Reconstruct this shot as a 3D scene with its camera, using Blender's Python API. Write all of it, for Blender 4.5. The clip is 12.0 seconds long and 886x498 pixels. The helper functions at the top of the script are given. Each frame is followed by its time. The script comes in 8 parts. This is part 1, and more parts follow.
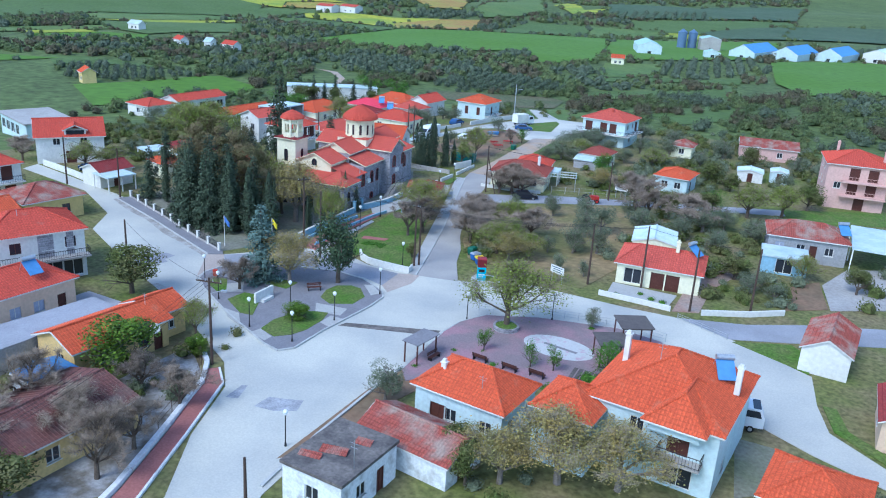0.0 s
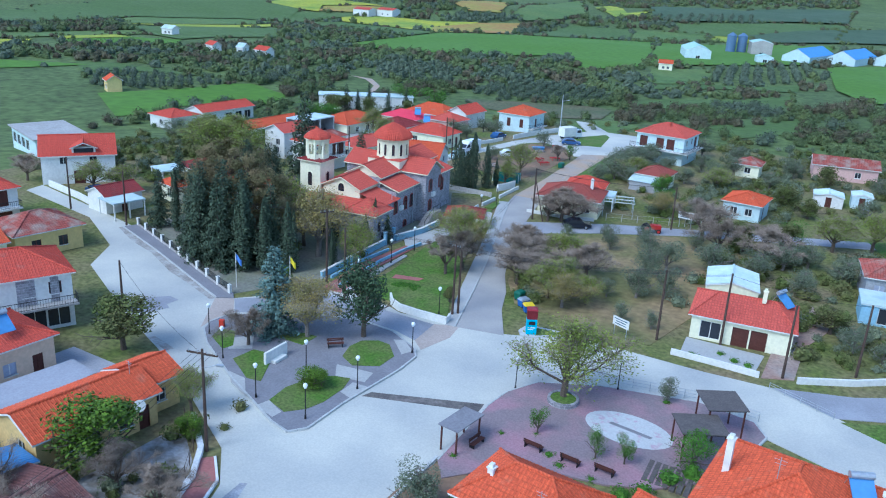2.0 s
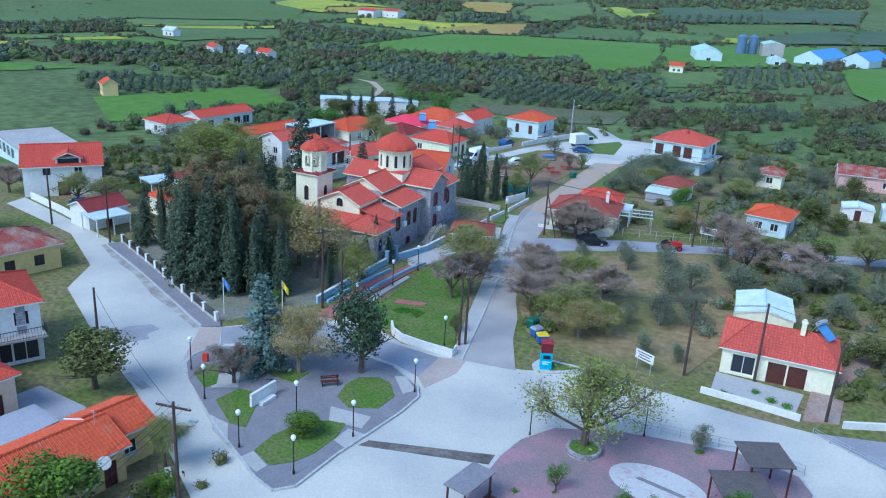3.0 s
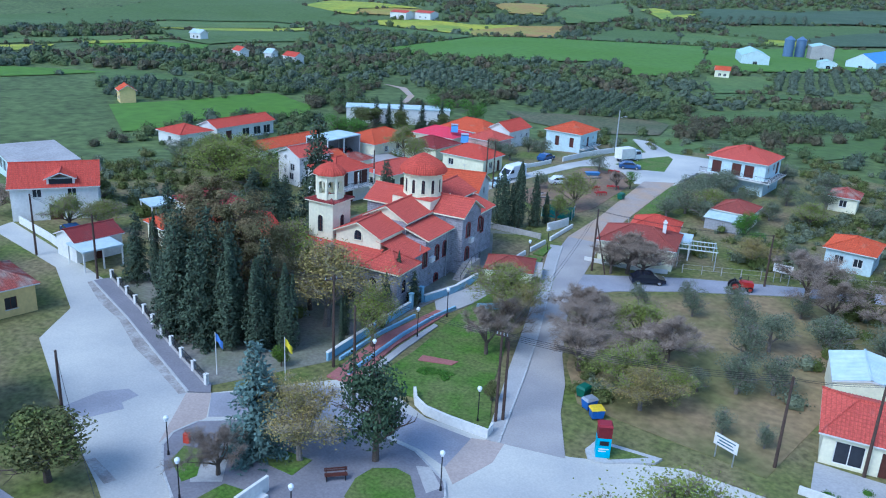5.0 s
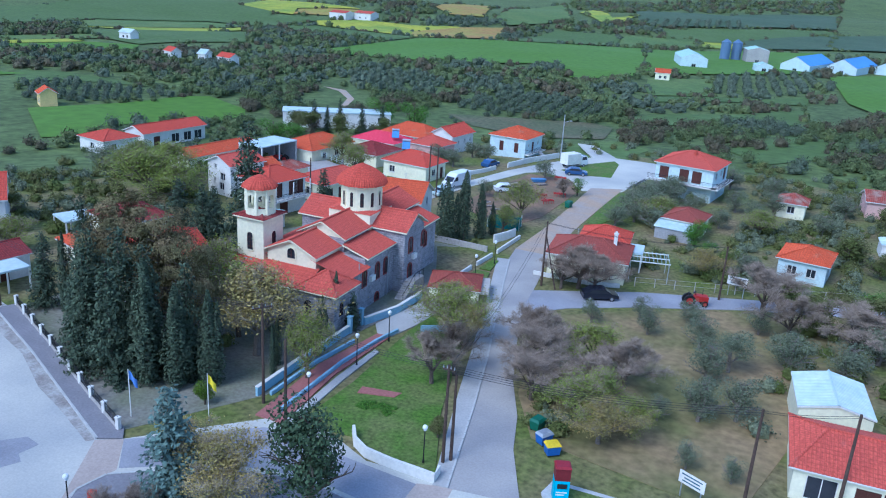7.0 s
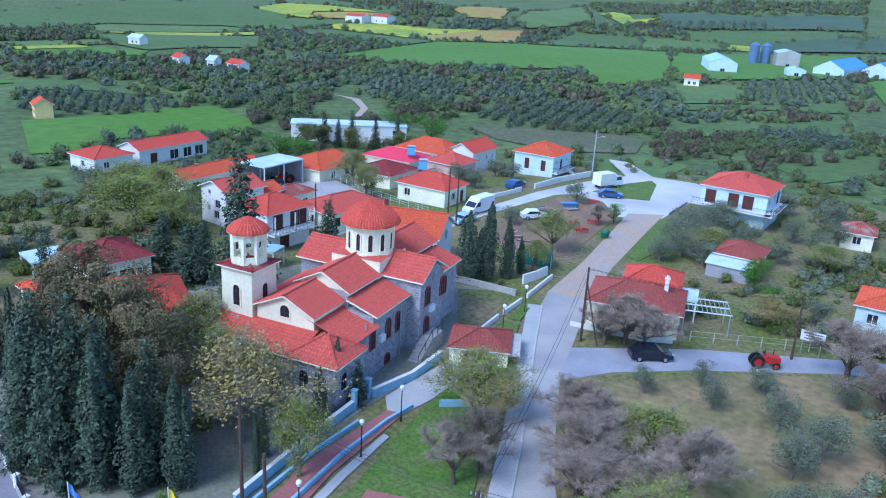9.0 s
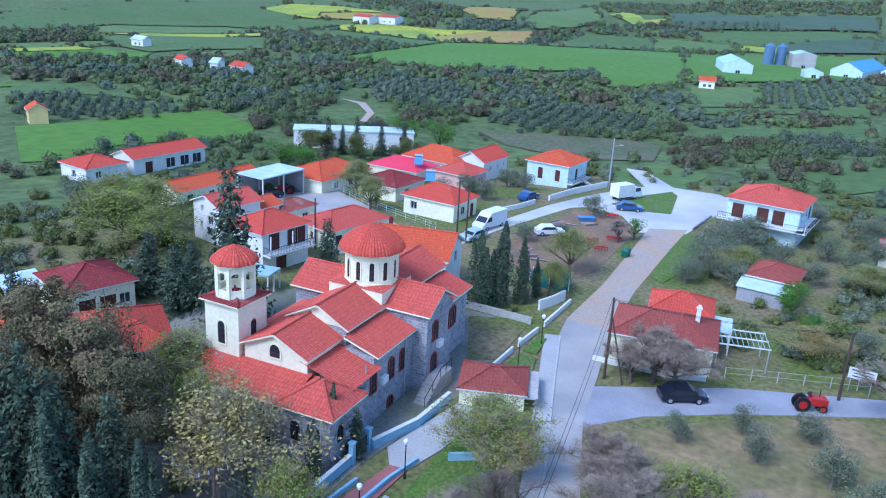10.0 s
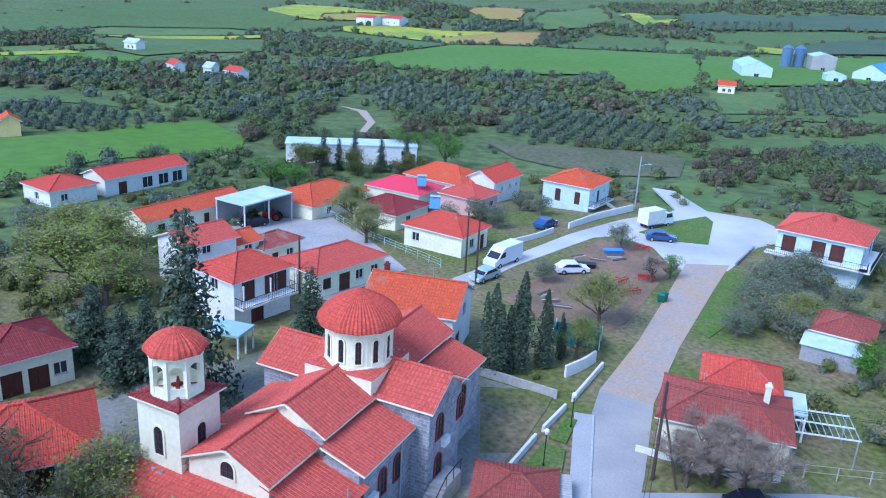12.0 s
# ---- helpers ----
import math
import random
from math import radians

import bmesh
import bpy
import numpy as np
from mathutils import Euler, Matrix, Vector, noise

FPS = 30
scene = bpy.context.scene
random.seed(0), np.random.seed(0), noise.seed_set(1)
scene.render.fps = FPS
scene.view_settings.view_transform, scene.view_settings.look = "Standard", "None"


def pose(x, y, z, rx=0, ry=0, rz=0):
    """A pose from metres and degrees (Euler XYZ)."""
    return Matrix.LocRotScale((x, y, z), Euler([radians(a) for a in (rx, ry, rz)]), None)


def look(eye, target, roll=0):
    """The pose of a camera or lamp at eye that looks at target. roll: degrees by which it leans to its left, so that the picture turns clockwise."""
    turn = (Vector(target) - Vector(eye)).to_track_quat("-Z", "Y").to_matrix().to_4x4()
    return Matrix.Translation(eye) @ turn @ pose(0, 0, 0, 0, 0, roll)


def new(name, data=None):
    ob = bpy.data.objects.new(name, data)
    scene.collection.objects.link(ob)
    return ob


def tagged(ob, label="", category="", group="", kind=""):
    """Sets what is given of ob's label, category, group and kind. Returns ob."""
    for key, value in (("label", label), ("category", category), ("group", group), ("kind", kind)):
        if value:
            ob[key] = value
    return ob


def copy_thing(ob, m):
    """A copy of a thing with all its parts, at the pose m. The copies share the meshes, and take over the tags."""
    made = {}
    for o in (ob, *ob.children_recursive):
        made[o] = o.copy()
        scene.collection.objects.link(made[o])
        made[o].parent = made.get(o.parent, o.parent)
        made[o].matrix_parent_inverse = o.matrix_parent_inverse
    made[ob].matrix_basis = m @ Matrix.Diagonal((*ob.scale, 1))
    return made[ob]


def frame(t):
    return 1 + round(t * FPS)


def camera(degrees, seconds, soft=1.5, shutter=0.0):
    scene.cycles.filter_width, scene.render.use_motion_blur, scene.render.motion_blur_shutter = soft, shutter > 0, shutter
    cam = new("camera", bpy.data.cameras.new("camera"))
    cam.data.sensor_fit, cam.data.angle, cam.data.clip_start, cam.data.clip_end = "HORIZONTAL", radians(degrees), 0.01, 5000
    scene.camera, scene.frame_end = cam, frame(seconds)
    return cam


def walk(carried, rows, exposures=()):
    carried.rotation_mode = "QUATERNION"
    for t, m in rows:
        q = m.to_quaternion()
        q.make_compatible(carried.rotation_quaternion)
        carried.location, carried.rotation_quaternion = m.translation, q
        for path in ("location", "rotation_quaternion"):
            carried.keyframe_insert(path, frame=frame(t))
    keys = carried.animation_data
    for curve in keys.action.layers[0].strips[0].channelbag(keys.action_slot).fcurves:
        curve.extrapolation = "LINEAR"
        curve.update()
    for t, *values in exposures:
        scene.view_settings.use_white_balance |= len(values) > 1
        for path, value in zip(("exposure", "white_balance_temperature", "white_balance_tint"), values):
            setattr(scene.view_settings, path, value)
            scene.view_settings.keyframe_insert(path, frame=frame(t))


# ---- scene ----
cam = camera(57.1, 12.0, soft=1.1)
METRES, EYE, TILT, LEAN, TURN = 86.42, 37.5, 0.0, 0.0, 23.5
ROWS = [
    (0.0, 0.0, 0.0, 0.0, 1.17, -19.16, -3.37),
    (0.5, -0.0029, 0.0417, -0.001, 2.16, -19.18, -3.17),
    (1.0, -0.0064, 0.0868, -0.0017, 2.86, -19.17, -3.11),
    (1.5, -0.01, 0.133, -0.0022, 3.38, -19.16, -3.07),
    (2.0, -0.0139, 0.1803, -0.0034, 3.72, -19.13, -3.06),
    (2.5, -0.0175, 0.2277, -0.0044, 3.96, -19.12, -3.04),
    (3.0, -0.0209, 0.2762, -0.0063, 4.1, -19.09, -3.03),
    (5.0, -0.0367, 0.4526, -0.0116, 6.35, -19.12, -2.83),
    (5.5, -0.0387, 0.4747, -0.0133, 7.01, -19.13, -2.76),
    (6.0, -0.0387, 0.4884, -0.0145, 6.34, -19.11, -2.88),
    (6.5, -0.0393, 0.5017, -0.0141, 3.43, -18.94, -3.42),
    (7.0, -0.041, 0.5285, -0.0151, 2.37, -18.85, -3.43),
    (9.0, -0.0553, 0.706, -0.0156, 3.53, -18.79, -3.16),
    (9.5, -0.059, 0.7542, -0.0161, 3.84, -18.79, -3.13),
    (10.0, -0.0626, 0.803, -0.017, 4.1, -18.8, -3.08),
    (10.5, -0.0663, 0.8514, -0.018, 4.21, -18.8, -3.02),
    (11.0, -0.0701, 0.9001, -0.0191, 4.3, -18.82, -2.98),
    (11.5, -0.0739, 0.9483, -0.0196, 4.38, -18.81, -2.97),
    (12.0, -0.0773, 0.9966, -0.0204, 4.47, -18.81, -2.97),
]
walk(cam, [(t, pose(0, 0, EYE, TILT, LEAN, TURN) @ pose(METRES * x, METRES * y, METRES * z, 90 + pitch, roll, yaw)) for t, x, y, z, yaw, pitch, roll in ROWS],
     exposures=[(0.0, 1.0, 5250, 7), (1.5, 0.92, 5100, 5), (2.5, 0.88, 5100, 5), (5.5, 0.82, 4950, 9), (7.0, 0.82, 4950, 11), (9.5, 1.09, 4900, 14), (12.0, 1.13, 4950, 15)])

# ---- light: overcast sky, soft high sun ----
world = bpy.data.worlds.new("sky")
scene.world = world
world.use_nodes = True
_wn = world.node_tree.nodes
_sky = _wn.new("ShaderNodeTexSky")
_sky.sky_type = "NISHITA"
_sky.sun_disc = False
_sky.sun_elevation = radians(48)
_sky.sun_rotation = radians(200)
_sky.air_density, _sky.dust_density, _sky.ozone_density = 1.0, 0.8, 1.5
world.node_tree.links.new(_sky.outputs[0], _wn["Background"].inputs[0])
_wn["Background"].inputs[1].default_value = 0.14
sun = new("sun", bpy.data.lights.new("sun", "SUN"))
sun.data.energy, sun.data.angle, sun.data.color = 1.25, radians(25), (1.0, 0.96, 0.9)
_az, _el = radians(200), radians(48)
sun.matrix_world = look((100 * math.sin(_az) * math.cos(_el), 100 * math.cos(_az) * math.cos(_el), 100 * math.sin(_el)), (0, 0, 0))


# ---- materials ----
def mat(name, base, rough=0.8, var=0.25, big=0.15, fine=4.0, bump=0.15, alt=None, metal=0.0, island=0.0, ratio=0.5, contrast=0.3, spec=0.3):
    """Base colour broken up by a broad stain noise and a fine grain, with fine relief."""
    m = bpy.data.materials.new(name)
    m.use_nodes = True
    nt = m.node_tree
    n, li = nt.nodes, nt.links
    p = n["Principled BSDF"]
    p.inputs["Roughness"].default_value, p.inputs["Metallic"].default_value = rough, metal
    p.inputs["Specular IOR Level"].default_value = spec
    geo = n.new("ShaderNodeNewGeometry")
    nb, nf = n.new("ShaderNodeTexNoise"), n.new("ShaderNodeTexNoise")
    nb.inputs["Scale"].default_value, nb.inputs["Detail"].default_value = big, 6
    nf.inputs["Scale"].default_value, nf.inputs["Detail"].default_value = fine, 4
    for k in (nb, nf):
        li.new(geo.outputs["Position"], k.inputs["Vector"])
    ramp = n.new("ShaderNodeMapRange")
    ramp.inputs[1].default_value, ramp.inputs[2].default_value = ratio - contrast / 2, ratio + contrast / 2
    li.new(nb.outputs[0], ramp.inputs[0])
    mix = n.new("ShaderNodeMix")
    mix.data_type = "RGBA"
    b2 = alt or tuple(c * (1 - var) for c in base)
    mix.inputs[6].default_value, mix.inputs[7].default_value = (*base, 1), (*b2, 1)
    li.new(ramp.outputs[0], mix.inputs[0])
    hsv = n.new("ShaderNodeHueSaturation")
    li.new(mix.outputs[2], hsv.inputs["Color"])
    val = n.new("ShaderNodeMapRange")
    val.inputs[1].default_value, val.inputs[2].default_value = 0.3, 0.7
    val.inputs[3].default_value, val.inputs[4].default_value = 1 - var, 1 + var
    li.new(nf.outputs[0], val.inputs[0])
    last = val.outputs[0]
    if island:
        ri = n.new("ShaderNodeMapRange")
        ri.inputs[3].default_value, ri.inputs[4].default_value = 1 - island, 1 + island
        li.new(geo.outputs["Random Per Island"], ri.inputs[0])
        mul = n.new("ShaderNodeMath")
        mul.operation = "MULTIPLY"
        li.new(last, mul.inputs[0])
        li.new(ri.outputs[0], mul.inputs[1])
        last = mul.outputs[0]
    li.new(last, hsv.inputs["Value"])
    li.new(hsv.outputs[0], p.inputs["Base Color"])
    if bump:
        bp = n.new("ShaderNodeBump")
        bp.inputs["Strength"].default_value, bp.inputs["Distance"].default_value = bump, 0.05
        li.new(nf.outputs[0], bp.inputs["Height"])
        li.new(bp.outputs[0], p.inputs["Normal"])
    return m


def tile_mat(name, c1, c2, old, age, wide=0.3, course=0.42, grout=0.62):
    """Clay tiles laid in courses, with single paler or darker tiles and patches of age."""
    m = bpy.data.materials.new(name)
    m.use_nodes = True
    nt = m.node_tree
    n, li = nt.nodes, nt.links
    p = n["Principled BSDF"]
    p.inputs["Roughness"].default_value = 0.75
    p.inputs["Specular IOR Level"].default_value = 0.2
    uv = n.new("ShaderNodeTexCoord")
    br = n.new("ShaderNodeTexBrick")
    br.offset = 0.0
    br.inputs["Color1"].default_value, br.inputs["Color2"].default_value = (*c1, 1), (*c2, 1)
    br.inputs["Mortar"].default_value = (*[c * grout for c in c1], 1)
    br.inputs["Scale"].default_value, br.inputs["Mortar Size"].default_value = 1, 0.045
    br.inputs["Brick Width"].default_value, br.inputs["Row Height"].default_value = wide, course
    li.new(uv.outputs["UV"], br.inputs["Vector"])
    geo = n.new("ShaderNodeNewGeometry")
    no = n.new("ShaderNodeTexNoise")
    no.inputs["Scale"].default_value, no.inputs["Detail"].default_value = 0.55, 7
    li.new(geo.outputs["Position"], no.inputs["Vector"])
    mr = n.new("ShaderNodeMapRange")
    mr.inputs[1].default_value, mr.inputs[2].default_value = 0.75 - age * 0.4, 0.85 - age * 0.25
    li.new(no.outputs[0], mr.inputs[0])
    mx = n.new("ShaderNodeMix")
    mx.data_type = "RGBA"
    mx.inputs[7].default_value = (*old, 1)
    li.new(mr.outputs[0], mx.inputs[0])
    li.new(br.outputs[0], mx.inputs[6])
    n2 = n.new("ShaderNodeTexNoise")
    n2.inputs["Scale"].default_value = 5.0
    li.new(geo.outputs["Position"], n2.inputs["Vector"])
    v = n.new("ShaderNodeMapRange")
    v.inputs[1].default_value, v.inputs[2].default_value, v.inputs[3].default_value, v.inputs[4].default_value = 0.3, 0.7, 0.8, 1.2
    li.new(n2.outputs[0], v.inputs[0])
    h = n.new("ShaderNodeHueSaturation")
    li.new(v.outputs[0], h.inputs["Value"])
    li.new(mx.outputs[2], h.inputs["Color"])
    li.new(h.outputs[0], p.inputs["Base Color"])
    bp = n.new("ShaderNodeBump")
    bp.inputs["Strength"].default_value, bp.inputs["Distance"].default_value = 0.6, 0.04
    li.new(br.outputs["Fac"], bp.inputs["Height"])
    bp.invert = True
    li.new(bp.outputs[0], p.inputs["Normal"])
    return m


ORANGE = tile_mat("tile_orange", (0.64, 0.115, 0.045), (0.55, 0.095, 0.04), (0.45, 0.17, 0.1), 0.35, grout=0.74)
CORAL = tile_mat("tile_coral", (0.60, 0.115, 0.078), (0.52, 0.095, 0.068), (0.46, 0.13, 0.10), 0.25, grout=0.72)
SCARLET = tile_mat("tile_scarlet", (0.60, 0.095, 0.058), (0.51, 0.08, 0.052), (0.44, 0.14, 0.1), 0.3, grout=0.72)
OLDTILE = tile_mat("tile_old", (0.40, 0.10, 0.07), (0.32, 0.09, 0.07), (0.34, 0.25, 0.2), 0.75)
BROWNTILE = tile_mat("tile_brown", (0.20, 0.085, 0.07), (0.16, 0.075, 0.065), (0.17, 0.12, 0.10), 0.6)
MUTED = tile_mat("tile_muted", (0.34, 0.085, 0.062), (0.28, 0.075, 0.058), (0.30, 0.12, 0.09), 0.4, grout=0.72)
DARKTILE = tile_mat("tile_dark", (0.30, 0.05, 0.045), (0.24, 0.045, 0.045), (0.25, 0.13, 0.11), 0.4)
PINKTIN = mat("pink_sheet", (0.72, 0.06, 0.10), 0.5, 0.1)
WHITE = mat("white_render", (0.74, 0.73, 0.67), 0.85, 0.08, 0.6, 3, 0.08)
CREAM = mat("cream_render", (0.82, 0.785, 0.56), 0.85, 0.07, 0.6, 3, 0.08)
PALEBLUE = mat("pale_blue_render", (0.56, 0.68, 0.68), 0.85, 0.1, 0.5, 3, 0.08)
OCHRE = mat("ochre_render", (0.62, 0.44, 0.18), 0.85, 0.12, 0.5, 3, 0.1)
YELLOW = mat("yellow_render", (0.72, 0.55, 0.22), 0.85, 0.08, 0.5, 3, 0.1)
PEACH = mat("peach_render", (0.72, 0.52, 0.36), 0.85, 0.08, 0.5, 3, 0.1)
PINK = mat("pink_render", (0.66, 0.42, 0.36), 0.85, 0.08, 0.5, 3, 0.1)
STAINED = mat("stained_white_render", (0.72, 0.74, 0.74), 0.9, 0.12, 0.9, 5, 0.2, alt=(0.42, 0.42, 0.40), ratio=0.6, contrast=0.2)
GREYWALL = mat("grey_block", (0.36, 0.36, 0.36), 0.9, 0.15, 0.7, 5, 0.2)


def block_mat(name, c1, c2, joint, wide, course):
    """Squared stone blocks: courses run level on every wall."""
    m = mat(name, c1, 0.9, 0.2, 1.2, 3.0, 0.4, alt=c2)
    n, li = m.node_tree.nodes, m.node_tree.links
    geo = n.new("ShaderNodeNewGeometry")
    sep, com, add = n.new("ShaderNodeSeparateXYZ"), n.new("ShaderNodeCombineXYZ"), n.new("ShaderNodeMath")
    li.new(geo.outputs["Position"], sep.inputs[0])
    li.new(sep.outputs[0], add.inputs[0])
    li.new(sep.outputs[1], add.inputs[1])
    li.new(add.outputs[0], com.inputs[0])
    li.new(sep.outputs[2], com.inputs[1])
    br = n.new("ShaderNodeTexBrick")
    br.inputs["Color1"].default_value, br.inputs["Color2"].default_value, br.inputs["Mortar"].default_value = (1, 1, 1, 1), (0.66, 0.66, 0.68, 1), (*joint, 1)
    br.inputs["Scale"].default_value, br.inputs["Mortar Size"].default_value, br.inputs["Brick Width"].default_value, br.inputs["Row Height"].default_value = 1, 0.02, wide, course
    li.new(com.outputs[0], br.inputs["Vector"])
    mul = n.new("ShaderNodeMix")
    mul.data_type, mul.blend_type = "RGBA", "MULTIPLY"
    mul.inputs[0].default_value = 1.0
    hs = next(k for k in n if k.bl_idname == "ShaderNodeHueSaturation")
    li.new(hs.outputs[0], mul.inputs[6])
    li.new(br.outputs[0], mul.inputs[7])
    li.new(mul.outputs[2], n["Principled BSDF"].inputs["Base Color"])
    return m


STONE = block_mat("grey_stone_blocks", (0.36, 0.35, 0.36), (0.28, 0.27, 0.28), (1.3, 1.3, 1.3), 0.55, 0.27)
CONCRETE = mat("concrete", (0.42, 0.395, 0.36), 0.9, 0.15, 0.25, 3, 0.15)
OLDCONC = mat("stained_concrete", (0.20, 0.175, 0.155), 0.95, 0.25, 0.6, 4, 0.3, alt=(0.095, 0.085, 0.08))
ROAD = mat("pale_road", (0.57, 0.55, 0.465), 0.9, 0.08, 0.09, 6, 0.1, alt=(0.38, 0.38, 0.36), ratio=0.55, contrast=0.35)
ASPHALT = mat("worn_asphalt", (0.35, 0.35, 0.37), 0.9, 0.1, 0.2, 6, 0.1, alt=(0.27, 0.27, 0.285))
DIRTROAD = mat("dirt_road", (0.45, 0.325, 0.22), 0.95, 0.12, 0.25, 4, 0.2, alt=(0.39, 0.33, 0.275))
LANE = mat("pale_lane", (0.42, 0.39, 0.35), 0.9, 0.08, 0.15, 6, 0.1, alt=(0.32, 0.305, 0.29))
PAVE = mat("grey_paving", (0.24, 0.23, 0.24), 0.9, 0.12, 0.5, 5, 0.15)
PALEPAVE = mat("pale_paving", (0.44, 0.43, 0.40), 0.9, 0.1, 0.5, 5, 0.15)
MAUVE = mat("mauve_paving", (0.25, 0.195, 0.20), 0.9, 0.15, 0.25, 6, 0.15, alt=(0.37, 0.21, 0.235), ratio=0.56, contrast=0.25)
REDPAVE = mat("red_paving", (0.38, 0.15, 0.13), 0.9, 0.15, 0.5, 5, 0.15)
KERB = mat("kerb_stone", (0.50, 0.50, 0.47), 0.9, 0.12, 0.8, 5, 0.15)
WASH = mat("whitewash", (0.74, 0.74, 0.72), 0.9, 0.1, 1.0, 5, 0.15, alt=(0.5, 0.49, 0.46), ratio=0.62)
LAWN = mat("lawn", (0.085, 0.165, 0.018), 0.95, 0.38, 0.35, 3.5, 0.7, alt=(0.135, 0.165, 0.045))
ROUGH = mat("rough_grass", (0.12, 0.15, 0.03), 0.95, 0.4, 0.11, 1.8, 0.7, alt=(0.21, 0.165, 0.085))
SCRUB = mat("scrub_ground", (0.085, 0.118, 0.034), 0.95, 0.4, 0.03, 0.4, 0.5, alt=(0.115, 0.155, 0.045))
MEADOW = mat("meadow", (0.092, 0.185, 0.014), 0.95, 0.16, 0.02, 0.3, 0.2, alt=(0.105, 0.20, 0.028))
HILL = mat("hill_crop", (0.085, 0.135, 0.03), 0.95, 0.2, 0.03, 0.4, 0.2, alt=(0.10, 0.15, 0.042))
PALEHILL = mat("pale_crop", (0.13, 0.18, 0.045), 0.95, 0.2, 0.03, 0.4, 0.2, alt=(0.10, 0.16, 0.04))
DULLHILL = mat("dull_plain", (0.062, 0.10, 0.045), 0.95, 0.2, 0.02, 0.2, 0.2, alt=(0.08, 0.115, 0.055))
DRYGRASS = mat("dry_grass", (0.10, 0.115, 0.05), 0.95, 0.3, 0.08, 1.0, 0.5, alt=(0.15, 0.13, 0.07))
RAPE = mat("yellow_flowers", (0.42, 0.40, 0.035), 0.95, 0.2, 0.03, 0.3, 0.2, alt=(0.2, 0.28, 0.04))
RUST = mat("orange_soil", (0.36, 0.20, 0.06), 0.95, 0.2, 0.03, 0.3, 0.2, alt=(0.3, 0.28, 0.05))
DRY = mat("dry_field", (0.285, 0.205, 0.105), 0.95, 0.25, 0.12, 1.2, 0.5, alt=(0.16, 0.155, 0.055), contrast=0.25)
EARTH = mat("bare_earth", (0.27, 0.165, 0.10), 0.95, 0.2, 0.25, 2, 0.5, alt=(0.17, 0.125, 0.075))
YARD = mat("gravel_yard", (0.25, 0.23, 0.20), 0.95, 0.2, 0.15, 3, 0.4, alt=(0.17, 0.18, 0.11))
GLASS = mat("dark_glass", (0.03, 0.035, 0.045), 0.1, 0.1, 1, 3, 0, spec=0.5)
BROWN = mat("brown_wood", (0.10, 0.035, 0.025), 0.6, 0.2, 1, 8, 0.1)
PALEBLIND = mat("pale_shutter", (0.40, 0.42, 0.50), 0.7, 0.1)
BLACK = mat("black_iron", (0.02, 0.02, 0.022), 0.5, 0.2, 1, 5, 0.0)
POLEWOOD = mat("pole_wood", (0.09, 0.06, 0.045), 0.9, 0.2, 1, 6, 0.2)
STEEL = mat("galvanised_steel", (0.5, 0.52, 0.54), 0.45, 0.1, 1, 5, 0.0, metal=0.6)
GREENTIN = mat("green_sheet_metal", (0.36, 0.52, 0.48), 0.6, 0.08, 0.1, 1, 0.1)
SILO = mat("blue_grey_steel", (0.12, 0.19, 0.30), 0.5, 0.1, 0.3, 2, 0.0)
TIN = mat("pale_sheet_metal", (0.58, 0.66, 0.65), 0.5, 0.08, 0.4, 2, 0.1, alt=(0.44, 0.55, 0.56))
BLUETIN = mat("blue_sheet_metal", (0.11, 0.27, 0.52), 0.5, 0.1, 0.3, 2, 0.1)
BLUEPAINT = mat("blue_painted_wall", (0.30, 0.50, 0.62), 0.8, 0.1, 0.6, 3, 0.1)
LAMPGLOBE = mat("white_globe", (0.82, 0.84, 0.84), 0.3, 0.03, 1, 3, 0)
BARK = mat("bark", (0.13, 0.10, 0.075), 0.95, 0.25, 1.5, 8, 0.5)
PALEBARK = mat("pale_bark", (0.22, 0.19, 0.16), 0.95, 0.25, 1.5, 8, 0.5)
TWIG = mat("bare_twigs", (0.30, 0.235, 0.175), 0.95, 0.15, 0.5, 3, 0, island=0.35)
TWIGPALE = mat("pale_twigs", (0.36, 0.30, 0.20), 0.95, 0.15, 0.5, 3, 0, island=0.35)
CYP = mat("cypress_leaf", (0.062, 0.088, 0.05), 0.85, 0.2, 0.7, 3, 0, island=0.5)
OAKLEAF = mat("evergreen_leaf", (0.055, 0.09, 0.042), 0.8, 0.2, 0.7, 3, 0, island=0.45)
PINE = mat("pine_leaf", (0.19, 0.145, 0.075), 0.9, 0.2, 0.5, 3, 0, alt=(0.13, 0.125, 0.055), island=0.4, spec=0.1)
SPRUCE = mat("blue_spruce_leaf", (0.12, 0.185, 0.155), 0.85, 0.2, 0.7, 3, 0, island=0.4)
OLIVE = mat("olive_leaf", (0.165, 0.19, 0.115), 0.85, 0.2, 0.5, 3, 0, island=0.4, spec=0.15)
FRESH = mat("fresh_leaf", (0.085, 0.19, 0.018), 0.8, 0.2, 0.5, 3, 0, island=0.4)
BUDS = mat("spring_buds", (0.25, 0.285, 0.06), 0.85, 0.2, 0.5, 3, 0, alt=(0.19, 0.235, 0.05), island=0.3, spec=0.1)
BUDTAN = mat("tan_buds", (0.36, 0.27, 0.085), 0.85, 0.2, 0.5, 3, 0, alt=(0.25, 0.23, 0.075), island=0.35)
CITRUS = mat("citrus_leaf", (0.10, 0.17, 0.012), 0.7, 0.2, 0.7, 3, 0, island=0.5)
BUSHLEAF = mat("bush_leaf", (0.10, 0.128, 0.034), 0.9, 0.2, 0.3, 1, 0, alt=(0.14, 0.135, 0.055), island=0.4, spec=0.1)
